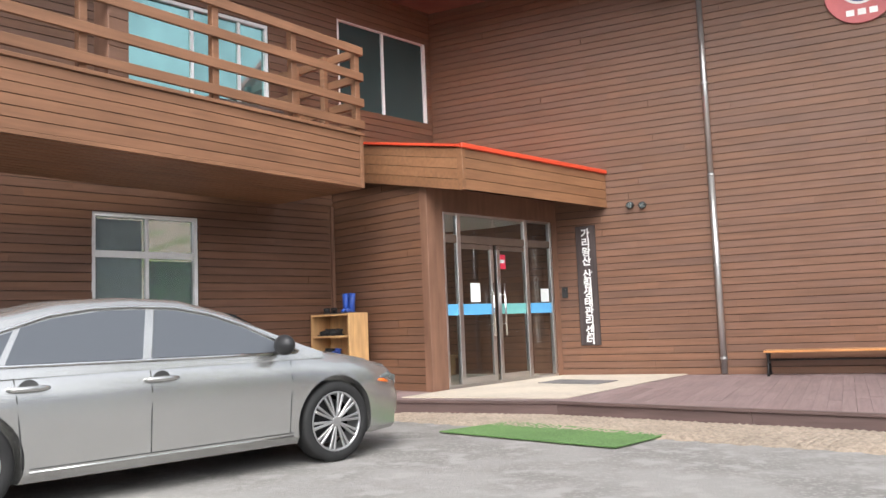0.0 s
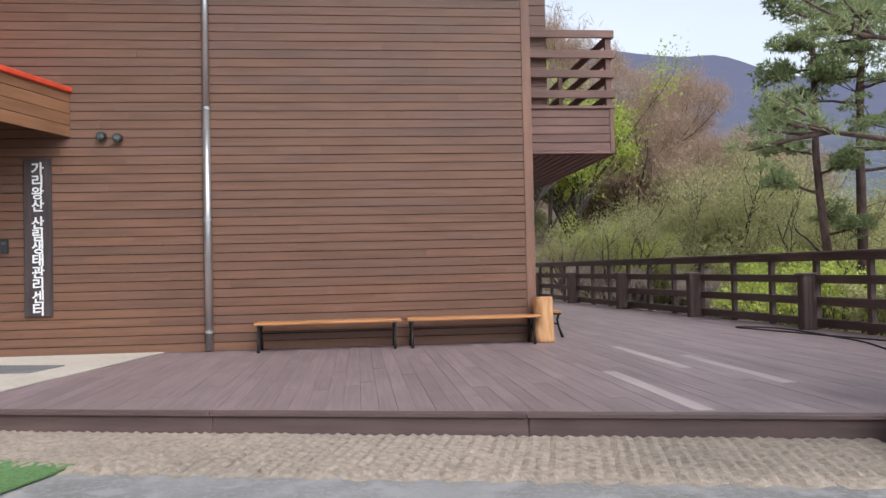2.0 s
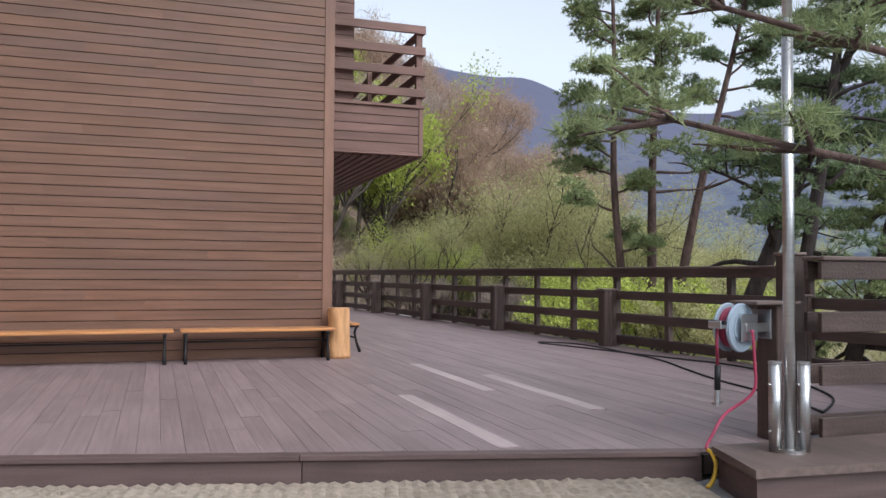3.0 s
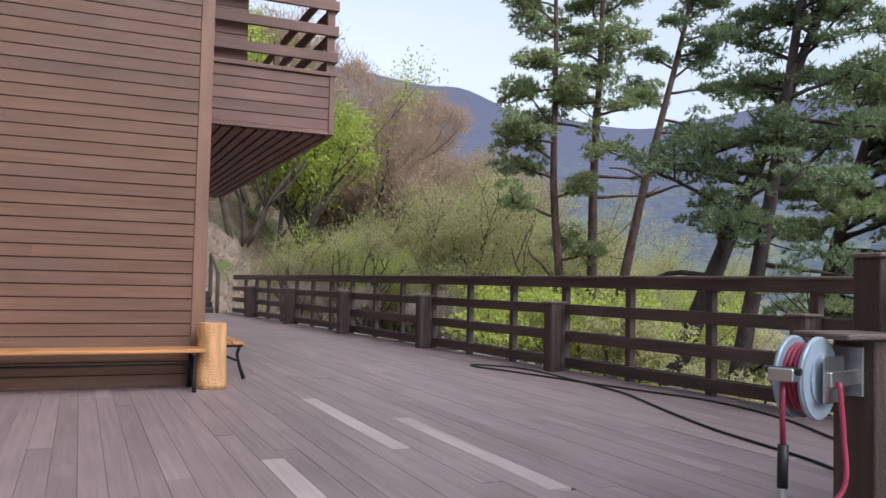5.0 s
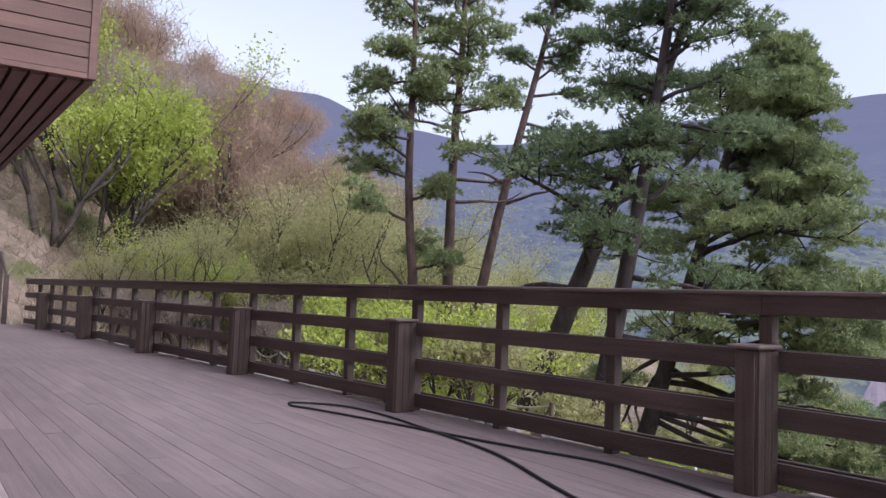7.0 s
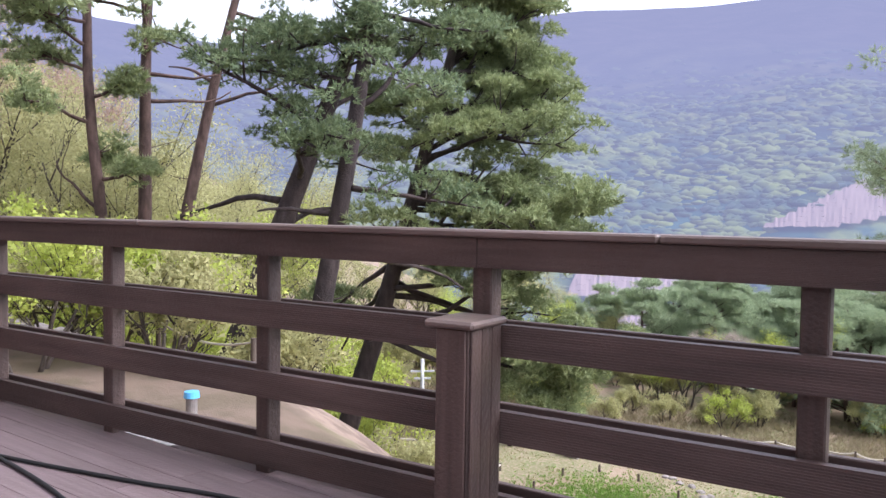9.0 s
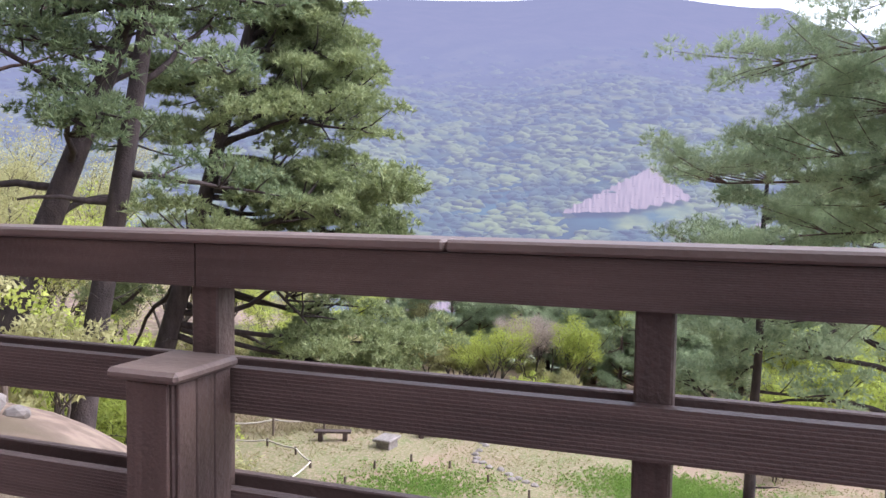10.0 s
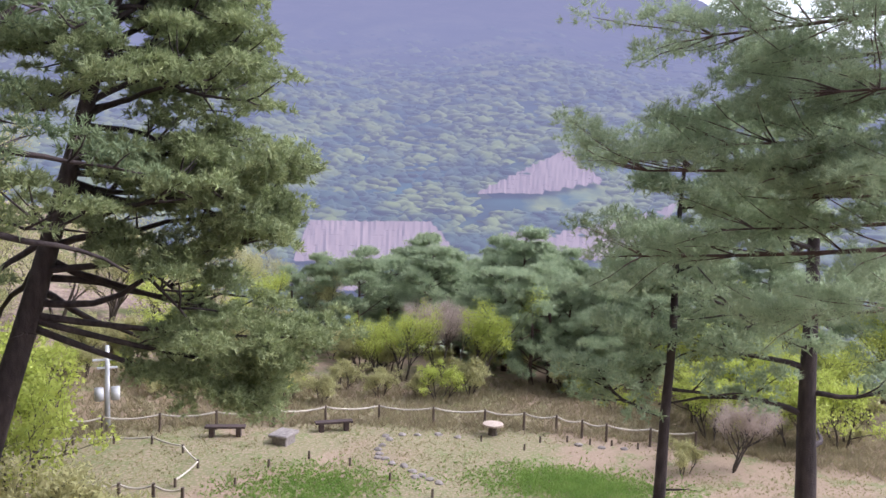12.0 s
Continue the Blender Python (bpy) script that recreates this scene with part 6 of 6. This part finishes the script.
tb = thing("log_table", "sawn tree stump table on the lawn", "table", Matrix.Translation((x, y, z)))
part("top", cy((0, 0, 0.38), (0, 0, 0.45), 0.42, seg=20), mat("pale_sawn_wood", (0.42, 0.34, 0.27), 0.8, grain=(20, 20, 3), amount=0.2, bump=0.2), tb)
part("trunk", cy((0, 0, -0.05), (0, 0, 0.38), 0.2, 0.17, 14), BARK_D, tb)

# grass tufts of the lawn and slope
rng = np.random.default_rng(5)
gc = []
for _ in range(22000):
    b, r = rng.uniform(40, 104), rng.uniform(22, 37)
    x, y, z = lawn(b, r)
    if noise.noise((x * 0.3, y * 0.3, 2)) > -0.15 or rng.random() < 0.2:
        gc.append((x, y, z))
gc = np.array(gc)
grass = new("grass", tri_mesh("grass", needles(rng, gc, np.tile([0, 0, 1.2], (len(gc), 1)), 4, 0.085, 0.02), leaf_mat("spring_grass", (0.2, 0.2, 0.075), (0.4, 0.33, 0.17), 0.5)))
tagged(grass, "sparse spring grass on the lawn", "grass", kind="stuff")
gc = []
for _ in range(5000):
    b, r = rng.normal(82, 3.4), rng.normal(27.2, 0.8)
    x, y, z = lawn(b, r)
    gc.append((x, y, z))
for _ in range(2600):
    b, r = rng.normal(63, 3.0), rng.normal(26.3, 0.9)
    gc.append(lawn(b, r))
gc = np.array(gc)
herb = new("groundcover", tri_mesh("groundcover", needles(rng, gc, np.tile([0, 0, 0.8], (len(gc), 1)), 5, 0.13, 0.035), leaf_mat("fresh_green_herbs", (0.15, 0.27, 0.05), (0.29, 0.4, 0.1), 0.5)))
tagged(herb, "fresh green herb patch on the lawn", "groundcover", kind="stuff")
# dry litter and brush on the hillside
gc = []
for _ in range(9000):
    b, r = rng.uniform(-4, 40), rng.uniform(26, 60)
    x, y = polar(b, r)
    if x > 8.9 or y > 34:
        gc.append((x, y, height(x, y)))
gc = np.array(gc)
brush = new("brush", tri_mesh("brush", needles(rng, gc, np.tile([0, 0, 1.0], (len(gc), 1)), 5, 0.7, 0.03), leaf_mat("dry_brush", (0.26, 0.2, 0.15), (0.44, 0.37, 0.27), 0.4)))
tagged(brush, "dry brown brush and litter on the hillside", "brush", kind="stuff")

# rank dry grass and saplings behind the rope fence
gc = []
for _ in range(9000):
    b, r = rng.uniform(42, 103), 32.6 + 8 * rng.random() ** 1.2 + 1.2 * noise.noise((b * 0.35, 0, 0))
    gc.append(lawn(b, r))
gc = np.array(gc)
rank = new("undergrowth", tri_mesh("undergrowth", needles(rng, gc, np.tile([0, 0, 1.6], (len(gc), 1)), 5, 0.42, 0.035), leaf_mat("rank_spring_undergrowth", (0.24, 0.19, 0.13), (0.4, 0.35, 0.2), 0.5)))
tagged(rank, "rank olive undergrowth behind the rope fence", "undergrowth", kind="stuff")

# power pole
x, y, z = lawn(49.4, 33.1)
pp = thing("utility_pole", "pale concrete utility pole with crossarms and transformers", "utility pole", Matrix.Translation((x, y, z)) @ Matrix.Diagonal((0.7, 0.7, 0.64, 1)))
PC = mat("pale_pole_concrete", (0.45, 0.45, 0.45), 0.8, amount=0.08, bump=0.1)
part("pole", cy((0, 0, -0.3), (0, 0, 5.2), 0.16, 0.11, 14), PC, pp, "", True)
for zz, w in ((4.3, 1.0), (3.8, 0.7)):
    part("crossarm", bx(-w * 0.75, w * 0.75, -0.06, 0.06, zz, zz + 0.12, 0.01, pose(0, 0, 0, 0, 0, -45)), PC, pp)
for s in (-0.42, 0.42):
    part("transformer", cy((s * 0.7, -s * 0.7, 1.9), (s * 0.7, -s * 0.7, 2.65), 0.24, seg=16), PC, pp, "", True)


# ---- fields on the far side ----
def land_elev(az, r):
    x, y, z = far_point(az, r)
    return math.degrees(math.atan2(z - 1.6, math.hypot(x - 8, y - 10)))


def far_at(az, elev):
    r = 240
    while land_elev(az, r) < elev and r < 1500:
        r += 6
    return r


def field_mat():
    m = bpy.data.materials.new("ploughed_pinkish_earth")
    m.use_nodes = True
    n, l = m.node_tree.nodes, m.node_tree.links
    p = n["Principled BSDF"]
    p.inputs["Roughness"].default_value = 1.0
    geo = n.new("ShaderNodeNewGeometry")
    no = n.new("ShaderNodeTexNoise")
    no.inputs["Scale"].default_value, no.inputs["Detail"].default_value = 0.05, 6
    l.new(geo.outputs["Position"], no.inputs["Vector"])
    mx = n.new("ShaderNodeMix")
    mx.data_type = "RGBA"
    mx.inputs["A"].default_value, mx.inputs["B"].default_value = (0.27, 0.18, 0.16, 1), (0.42, 0.31, 0.28, 1)
    l.new(no.outputs["Fac"], mx.inputs["Factor"])
    l.new(mx.outputs["Result"], p.inputs["Base Color"])
    paint_haze(n, l, geo, p)
    return m


FIELD = field_mat()
OUTLINES = (((61.5, -6.4), (62.5, -3.6), (71.0, -3.4), (72.5, -5.2), (71, -6.4)),
                ((74.0, -1.4), (80.3, 2.0), (83.0, -0.2), (78.5, -1.2)),
                ((74.5, -4.4), (80, -4.0), (86.5, -2.2), (88.0, -1.4), (87, -3.4), (82.5, -6.0)),
                ((60, -8.2), (64, -7.2), (70, -7.4), (69, -8.8)))
for outline in OUTLINES:
    a0, a1 = min(p[0] for p in outline), max(p[0] for p in outline)
    fld = thing("field", "bare pinkish ploughed field on the far slope", "field", group="far fields")
    V, F = [], []
    NA, NE = 60, 14
    for i in range(NA + 1):
        a = a0 + (a1 - a0) * i / NA
        es = []
        for (p, e), (q, g) in zip(outline, outline[1:] + outline[:1]):
            if min(p, q) <= a <= max(p, q) and p != q:
                es.append(e + (g - e) * (a - p) / (q - p))
        lo, hi = (min(es), max(es)) if es else (0, 0)
        for j in range(NE + 1):
            e = lo + (hi - lo) * j / NE
            r = far_at(a, e)
            x, y, z = far_point(a, r)
            V.append((x, y, z + 3.0 + 0.7 * noise.noise((a * 5, e * 0.6, 4)) + 0.35 * noise.noise((a * 31, e, 7))))
    for i in range(NA):
        for j in range(NE):
            q = i * (NE + 1) + j
            F.append((q, q + NE + 1, q + NE + 2, q + 1))
    raw("furrows", V, F, FIELD, fld)


# ---- crowns of the far wood ----
def in_outline(a, e, pts, grow=0.5):
    hit = False
    for (p, g), (q, h) in zip(pts, pts[1:] + pts[:1]):
        if (p > a) != (q > a) and e < g + (h - g) * (a - p) / (q - p) + 0.0:
            hit = not hit
    return hit


def wood_mat():
    m = leaf_mat("far_spring_crowns", (0.03, 0.08, 0.055), (0.24, 0.29, 0.06), 0)
    n, l = m.node_tree.nodes, m.node_tree.links
    n["Noise Texture"].inputs["Scale"].default_value = 0.028
    n["Math"].inputs[1].default_value = 0.08
    n["Map Range"].inputs["From Min"].default_value, n["Map Range"].inputs["From Max"].default_value, n["Map Range"].inputs["To Max"].default_value = 0.42, 0.58, 0.88
    # shade flattened by bending normals skyward, as if leaves scattered light all round
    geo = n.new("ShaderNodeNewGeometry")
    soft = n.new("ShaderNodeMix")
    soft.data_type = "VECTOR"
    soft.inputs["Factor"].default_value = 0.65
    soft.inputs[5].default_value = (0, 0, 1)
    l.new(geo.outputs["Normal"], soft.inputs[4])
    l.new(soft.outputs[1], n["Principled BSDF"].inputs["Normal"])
    paint_haze(n, l, geo, n["Principled BSDF"])
    return m


ico = bmesh.new()
bmesh.ops.create_icosphere(ico, subdivisions=1, radius=1)
iv = np.array([v.co[:] for v in ico.verts])
ifc = np.array([[v.index for v in f.verts] for f in ico.faces])
ico.free()
rng = np.random.default_rng(21)
WV, WF = [], []
while len(WV) < 12000:
    a = rng.uniform(28, 104)
    r = 300 + 800 * rng.random() ** 1.4
    e = land_elev(a, r)
    if any(in_outline(a + da, e + de, o) for o in OUTLINES for da, de in ((0, 0), (0, 0.35), (0, 0.7), (0.5, 0.2), (-0.5, 0.2))):
        continue
    x, y, z = far_point(a, r)
    if r > 560 and rng.random() < (r - 560) / 540:
        continue
    s = (3.0 + 3.4 * rng.random() ** 2) * (0.7 + r / 1200)
    v = iv * (1 + 0.3 * rng.normal(0, 1, (len(iv), 1))) * np.array([s, s, s * rng.uniform(0.35, 0.55)]) + np.array([x, y, z - s * 0.12])
    WF.append(ifc + len(WV) * len(iv))
    WV.append(v)
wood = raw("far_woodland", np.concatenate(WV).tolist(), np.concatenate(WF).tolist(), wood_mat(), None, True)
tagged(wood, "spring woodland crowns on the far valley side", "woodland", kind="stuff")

# ---- fence ----
FA = math.degrees(math.atan2(0.27, 3.75))
FM = pose(8.33, 11.35, 0, 0, 0, FA)  # local x outwards, local y along the fence to the north
fence = thing("fence", "dark brown timber fence with boxed posts round the deck", "fence", FM, kind="structure")
BAY = 3.757


def ribbed(bm, x0, x1, y0, y1, z0, z1, n):
    """A board whose inner face carries fine grooves along it."""
    prof = [(x1, z0), (x1, z1)]
    h = (z1 - z0) / n
    for i in range(n, 0, -1):
        zt, zb = z0 + i * h, z0 + (i - 1) * h
        prof += [(x0, zt - 0.1 * h), (x0, zb + 0.4 * h), (x0 + 0.0011, zb + 0.3 * h), (x0 + 0.0011, zb + 0.05 * h)]
    vs = [[bm.verts.new((x, y, z)) for x, z in prof] for y in (y0, y1)]
    k = len(prof)
    for i in range(k):
        bm.faces.new((vs[0][i], vs[0][(i + 1) % k], vs[1][(i + 1) % k], vs[1][i]))
    bm.faces.new(vs[0][::-1])
    bm.faces.new(vs[1])
    bmesh.ops.recalc_face_normals(bm, faces=bm.faces)
    return bm


def fence_run(parent, y0, y1, posts, bals, x=0.27, near=False, breaks=(), joints=()):
    """Rails, balusters and boxed posts along local y."""
    caps = sorted({y0, y1, *joints})
    for a, b in zip(caps, caps[1:]):
        a2, b2 = a + 0.003, b - 0.003
        part("rail_cap", bx(x - 0.018, x + 0.18, a2, b2, 1.449, 1.479, 0.007), RAILTOP, parent, "worn brown rail cap")
    cuts = sorted({y0, y1, *breaks})
    for a, b in zip(cuts, cuts[1:]):
        a2, b2 = a + 0.003, b - 0.003
        bm = bmesh.new()
        part("rail", ribbed(bm, x, x + 0.035, a2, b2, 1.325, 1.446, 22) if near else bx(x, x + 0.035, a2, b2, 1.325, 1.446, 0.004), FENCEM, parent)
        part("rail", bx(x + 0.125, x + 0.16, a2, b2, 1.325, 1.446, 0.004), FENCEM, parent)
        for zt in (1.105, 0.757, 0.415):
            bm = bmesh.new()
            part("rail", ribbed(bm, x, x + 0.035, a2, b2, zt - 0.13, zt, 13) if near else bx(x, x + 0.035, a2, b2, zt - 0.13, zt, 0.004), FENCEM, parent)
            part("rail", bx(x + 0.125, x + 0.16, a2, b2, zt - 0.13, zt, 0.004), FENCEM, parent)
    for y in bals:
        part("baluster", bx(x + 0.036, x + 0.124, y, y + 0.09, 0.18, 1.447, 0.006), FENCEV, parent)
    for y in posts:
        po = part("post", bx(0.03, x - 0.003, y - 0.165, y - 0.015, DECK, 1.11, 0.006), FENCEV, parent)
        part("facing", bx(0.018, 0.029, y - 0.155, y - 0.025, DECK + 0.002, 1.108, 0.003), FENCEV, po)
        for k in range(3):
            part("facing", bx(0.034 + k * 0.076, 0.106 + k * 0.076, y - 0.177, y - 0.166, DECK + 0.002, 1.108, 0.003), FENCEV, po)
        part("cap", bx(-0.005, x - 0.003, y - 0.2, y + 0.02, 1.112, 1.142, 0.01), RAILTOP, po)


pk = [BAY * k for k in range(0, 6)]
bal_y = [-0.1 + BAY / 3 * k for k in range(-2, 17)]
fence_run(fence, -3.2, BAY + 0.35, pk[:2], [b for b in bal_y if b < BAY + 0.3], near=True, breaks=(-0.05, BAY - 0.05), joints=(-0.8, 2.1))
fence_run(fence, BAY + 0.35, 21.3, pk[2:], [b for b in bal_y if b > BAY + 0.3], breaks=[p - 0.05 for p in pk[2:]], joints=(8.3, 12.4, 16.6))
# short return beside the way in, with its end post
ret = thing("fence", "short dark timber fence return with a boxed end post", "fence", pose(5.33, 8.45, 0, 0, 0, -90), kind="structure")
fence_run(ret, 0.3, 3.45, [], [1.3, 2.4, 3.3], near=False)
po = part("post", bx(0.05, 0.25, 0.1, 0.22, DECK, 1.15, 0.006), FENCEV, ret, "dark end post that carries the hose reel")
part("shelf", bx(0.02, 0.29, -0.1, 0.27, 1.152, 1.176, 0.006), RAILTOP, po)
po = part("post", bx(-0.09, 0.05, 0.39, 0.53, DECK, 1.49, 0.006), FENCEV, ret, "taller dark end post")
part("cap", bx(-0.1, 0.06, 0.38, 0.54, 1.492, 1.515, 0.006), RAILTOP, po)

# plinth and flagpole
pl = thing("plinth", "low dark timber boxed plinth beside the deck", "plinth", kind="structure")
PB = [(4.62, 7.45), (8.9, 7.1), (8.9, 8.0), (4.8, 8.0)]
bm = bmesh.new()
for z0, z1, g, m_ in ((0.0, 0.25, 0.0, 0), (0.253, 0.3, 0.05, 1)):
    bm = bmesh.new()
    lo = [bm.verts.new((x + (-g if x < 6 else g), y + (-g if y < 7.6 else g * 0), z0)) for x, y in PB]
    hi = [bm.verts.new((v.co.x, v.co.y, z1)) for v in lo]
    for i in range(4):
        bm.faces.new((lo[i], lo[(i + 1) % 4], hi[(i + 1) % 4], hi[i]))
    bm.faces.new(hi)
    bm.faces.new(lo[::-1])
    bmesh.ops.recalc_face_normals(bm, faces=bm.faces)
    part("top" if m_ else "side", bm, RAILTOP if m_ else FASCIA, pl)
fp = thing("flagpole", "tall stainless steel flagpole in a two-sleeve foot", "flagpole", pose(5.09, 7.72, 0.3))
part("pole", cy((0, 0, 0.02), (0, 0, 2.6), 0.034, seg=20), STEEL, fp, "", True)
part("pole", cy((0, 0, 2.6), (0, 0, 7.0), 0.03, 0.026, 20), STEEL, fp, "", True)
part("foot", cy((0, 0, 0), (0, 0, 0.02), 0.09, seg=20), STEEL, fp)
for x, y in ((-0.08, 0.03), (0.08, -0.03)):
    sl = part("sleeve", cy((x, y, 0), (x, y, 0.52), 0.037, seg=20), STEEL, fp, "", True)
    part("sleeve_cap", cy((x, y, 0.52), (x, y, 0.535), 0.039, seg=20), STEEL, sl)
    for z in (0.12, 0.4):
        part("bolt", cy((x - 0.048, y, z), (x + 0.048, y, z), 0.008, seg=8), STEEL, sl)
tubes("rope", [([(0.05, 0.03, 1.25), (0.055, 0.035, 3.0), (0.045, 0.03, 6.9)], [0.006] * 3, 6)], mat("orange_rope", (0.6, 0.26, 0.05), 0.8, bump=0.1), fp)

# hose reel on the end post
REELG = mat("pale_blue_grey_reel_paint", (0.38, 0.45, 0.52), 0.4, 0.2, amount=0.06, stain=0.12, bump=0.03)
HOSE = mat("magenta_pink_hose", (0.34, 0.04, 0.085), 0.4, amount=0.12, bump=0.03)
RX, RY, RZ = 5.165, 8.3, 1.0
reel = thing("hose_reel", "pale blue-grey hose reel with pink hose on the post", "hose reel", pose(RX, RY, RZ, 0, 0, 18))
for y in (-0.048, 0.048):
    d = cy((0, y - 0.006, 0), (0, y + 0.006, 0), 0.162, seg=40)
    part("flange", d, REELG, reel, "", True)
    part("rim", cy((0, y - 0.012, 0), (0, y + 0.012, 0), 0.156, seg=40), REELG, reel)
    part("hub", cy((0, y * 1.1 - 0.016, 0), (0, y * 1.1 + 0.016, 0), 0.1, seg=24), REELG, reel)
coil = []
for k in range(4):
    for rr in (0.104, 0.125):
        y = -0.03 + k * 0.02
        coil.append(([(rr * math.cos(t * math.pi / 12), y, rr * math.sin(t * math.pi / 12)) for t in range(25)], [0.0105] * 25, 6))
tubes("hose_coil", coil, HOSE, reel)
part("drum", cy((0, -0.045, 0), (0, 0.045, 0), 0.092, seg=24), HOSE, reel)
part("arm", bx(-0.03, 0.226, -0.112, -0.1, -0.03, 0.03, 0.004), STEEL, reel)
part("arm", bx(-0.03, 0.226, 0.1, 0.112, -0.03, 0.03, 0.004), STEEL, reel)
part("mount_plate", bx(0.225, 0.24, -0.13, 0.13, -0.08, 0.12, 0.004), STEEL, reel)
part("guide", bx(-0.24, -0.17, -0.06, 0.04, 0.0, 0.05, 0.006), STEEL, reel)
part("roller", cy((-0.22, -0.08, 0.04), (-0.22, 0.05, 0.04), 0.014, seg=10), BLACKP, reel)
tubes("hose_end", [([(-0.19, 0.0, 0.03), (-0.2, 0.0, -0.1), (-0.19, 0.0, -0.24)], [0.0105] * 3, 8)], HOSE, reel)
part("grip", cy((-0.19, 0, -0.24), (-0.195, 0, -0.4), 0.02, seg=12), BLACKP, reel, "", True)
part("side_plate", bx(-0.07, 0.12, -0.1, -0.094, -0.09, 0.09, 0.003), STEEL, reel)
part("nozzle", cy((-0.195, 0, -0.4), (-0.2, 0, -0.5), 0.015, 0.02, 12), STEEL, reel)
part("nozzle_bar", bx(-0.245, -0.15, -0.01, 0.01, -0.49, -0.475), STEEL, reel)
fh = thing("feed_hose", "pink and yellow hose trailing over the deck edge", "hose")
Mr = pose(RX, RY, RZ, 0, 0, 18)
p0 = Mr @ Vector((0.02, -0.12, -0.01))


def bend(pts, n=6):
    """A smooth curve through the points."""
    pts = [Vector(p) for p in pts]
    out = []
    for i in range(len(pts) - 1):
        a, b, c, d = (pts[max(0, min(len(pts) - 1, i + k))] for k in (-1, 0, 1, 2))
        for j in range(n):
            t = j / n
            out.append(0.5 * ((2 * b) + (c - a) * t + (2 * a - 5 * b + 4 * c - d) * t * t + (3 * b - a - 3 * c + d) * t ** 3))
    return out + [pts[-1]]


q = bend([p0, p0 + Vector((0.0, -0.02, -0.2)), p0 + Vector((-0.03, -0.04, -0.4)), (5.0, 8.19, 0.45), (4.86, 8.14, 0.33), (4.78, 8.09, 0.28), (4.76, 8.05, 0.262)])
tubes("pink_length", [(q, [0.0105] * len(q), 8)], HOSE, fh)
q = bend([(4.76, 8.05, 0.262), (4.75, 8.0, 0.255), (4.74, 7.95, 0.2), (4.7, 7.92, 0.12), (4.64, 7.9, 0.078)])
tubes("yellow_length", [(q, [0.013] * len(q), 8)], mat("yellow_hose", (0.55, 0.33, 0.03), 0.5, bump=0.05), fh, True)
cab = thing("power_cable", "black power cable lying loose on the deck", "cable")
z = DECK + 0.012
run1 = [(7.35, 15.64), (7.5, 15.2), (7.72, 14.3), (7.9, 13.5), (8.05, 12.9), (8.22, 12.2), (8.12, 11.3), (7.8, 10.5), (7.3, 9.6), (6.6, 9.0)]
run2 = [(7.35, 15.64), (7.45, 15.85), (7.8, 15.5), (7.9, 14.9), (7.84, 14.0), (7.72, 12.9), (7.4, 11.9), (7.1, 10.9), (6.9, 9.8), (6.6, 9.0)]


def smooth_run(pts, n=6):
    out = []
    for i in range(len(pts) - 1):
        a, b, c, d = (Vector((*pts[max(0, min(len(pts) - 1, i + k))], z)) for k in (-1, 0, 1, 2))
        for j in range(n):
            t = j / n
            out.append(0.5 * ((2 * b) + (c - a) * t + (2 * a - 5 * b + 4 * c - d) * t * t + (3 * b - a - 3 * c + d) * t ** 3))
    out.append(Vector((*pts[-1], z)))
    return out


for r_ in (run1, run2):
    q = smooth_run(r_)
    tubes("cord", [(q, [0.011] * len(q), 6)], RUBBER, cab)

# steps at the far end of the deck
STEPM = mat("black_brown_step_timber", (0.045, 0.032, 0.028), 0.7, grain=(1.5, 14, 20), amount=0.25, stain=0.2, bump=0.2)
steps = thing("stairs", "dark timber steps at the far end of the deck", "stairs", kind="structure")
for i in range(4):
    part("tread", bx(4.4, 6.5, 32.7 + i * 0.3, 33.05 + i * 0.3, DECK + 0.17 * i, DECK + 0.17 * (i + 1), 0.006), STEPM, steps)
rail = thing("handrail", "dark timber handrail beside the far steps", "handrail", kind="structure")
part("post", bx(6.55, 6.67, 32.7, 32.82, DECK, 1.55, 0.006), FENCEV, rail)
part("post", bx(6.55, 6.67, 34.3, 34.42, 0.7, 2.2, 0.006), FENCEV, rail)
tubes("rail", [([(6.61, 32.7, 1.5), (6.61, 34.4, 2.2)], [0.05, 0.05], 6)], FENCEV, rail, False)
f2 = thing("fence", "dark timber fence across the far end", "fence", pose(2.2, 32.6, 0, 0, 0, -90), kind="structure")
fence_run(f2, 0.0, 2.2, [], [0.1, 1.1, 2.05], x=0.0)

# ---- deck planks ----
for i, (x, y, ln) in enumerate(plank_jobs):
    pale = any(abs(x - px) < PW * 0.5 and py - 0.02 < y < py + 0.02 for px, py in PALE)
    me = plank_me(ln, DECKL if pale else DECKM)
    if i < 300:
        piece("plank", me, deck, (x, y, DECK + 0.002 * ((i * 7) % 3 - 1) * 0.5))
rv, rf = [], []
for x, y, ln in plank_jobs[300:]:
    o = len(rv)
    a, b = x - PW / 2 + 0.001, x + PW / 2 - 0.001
    for zz in (DECK - 0.028, DECK):
        rv += [(a, y, zz), (b, y, zz), (b, y + ln - 0.004, zz), (a, y + ln - 0.004, zz)]
    rf += [tuple(o + k for k in q) for q in ((4, 5, 6, 7), (0, 1, 5, 4), (1, 2, 6, 5), (2, 3, 7, 6), (3, 0, 4, 7))]
ro = raw("far_planks", rv, rf, DECKM, deck)
tagged(ro, kind="stuff")
bm = bmesh.new()
box(bm, -7.3, 4.6, 10.12, 14.6, 0.1, DECK - 0.03)
box(bm, 3.72, 6.6, 14.6, 32.5, 0.1, DECK - 0.03)
box(bm, 4.8, 8.5, 8.14, 14.6, 0.09, DECK - 0.03)
part("joists", bm, GAP, deck, "dark substructure under the planks")
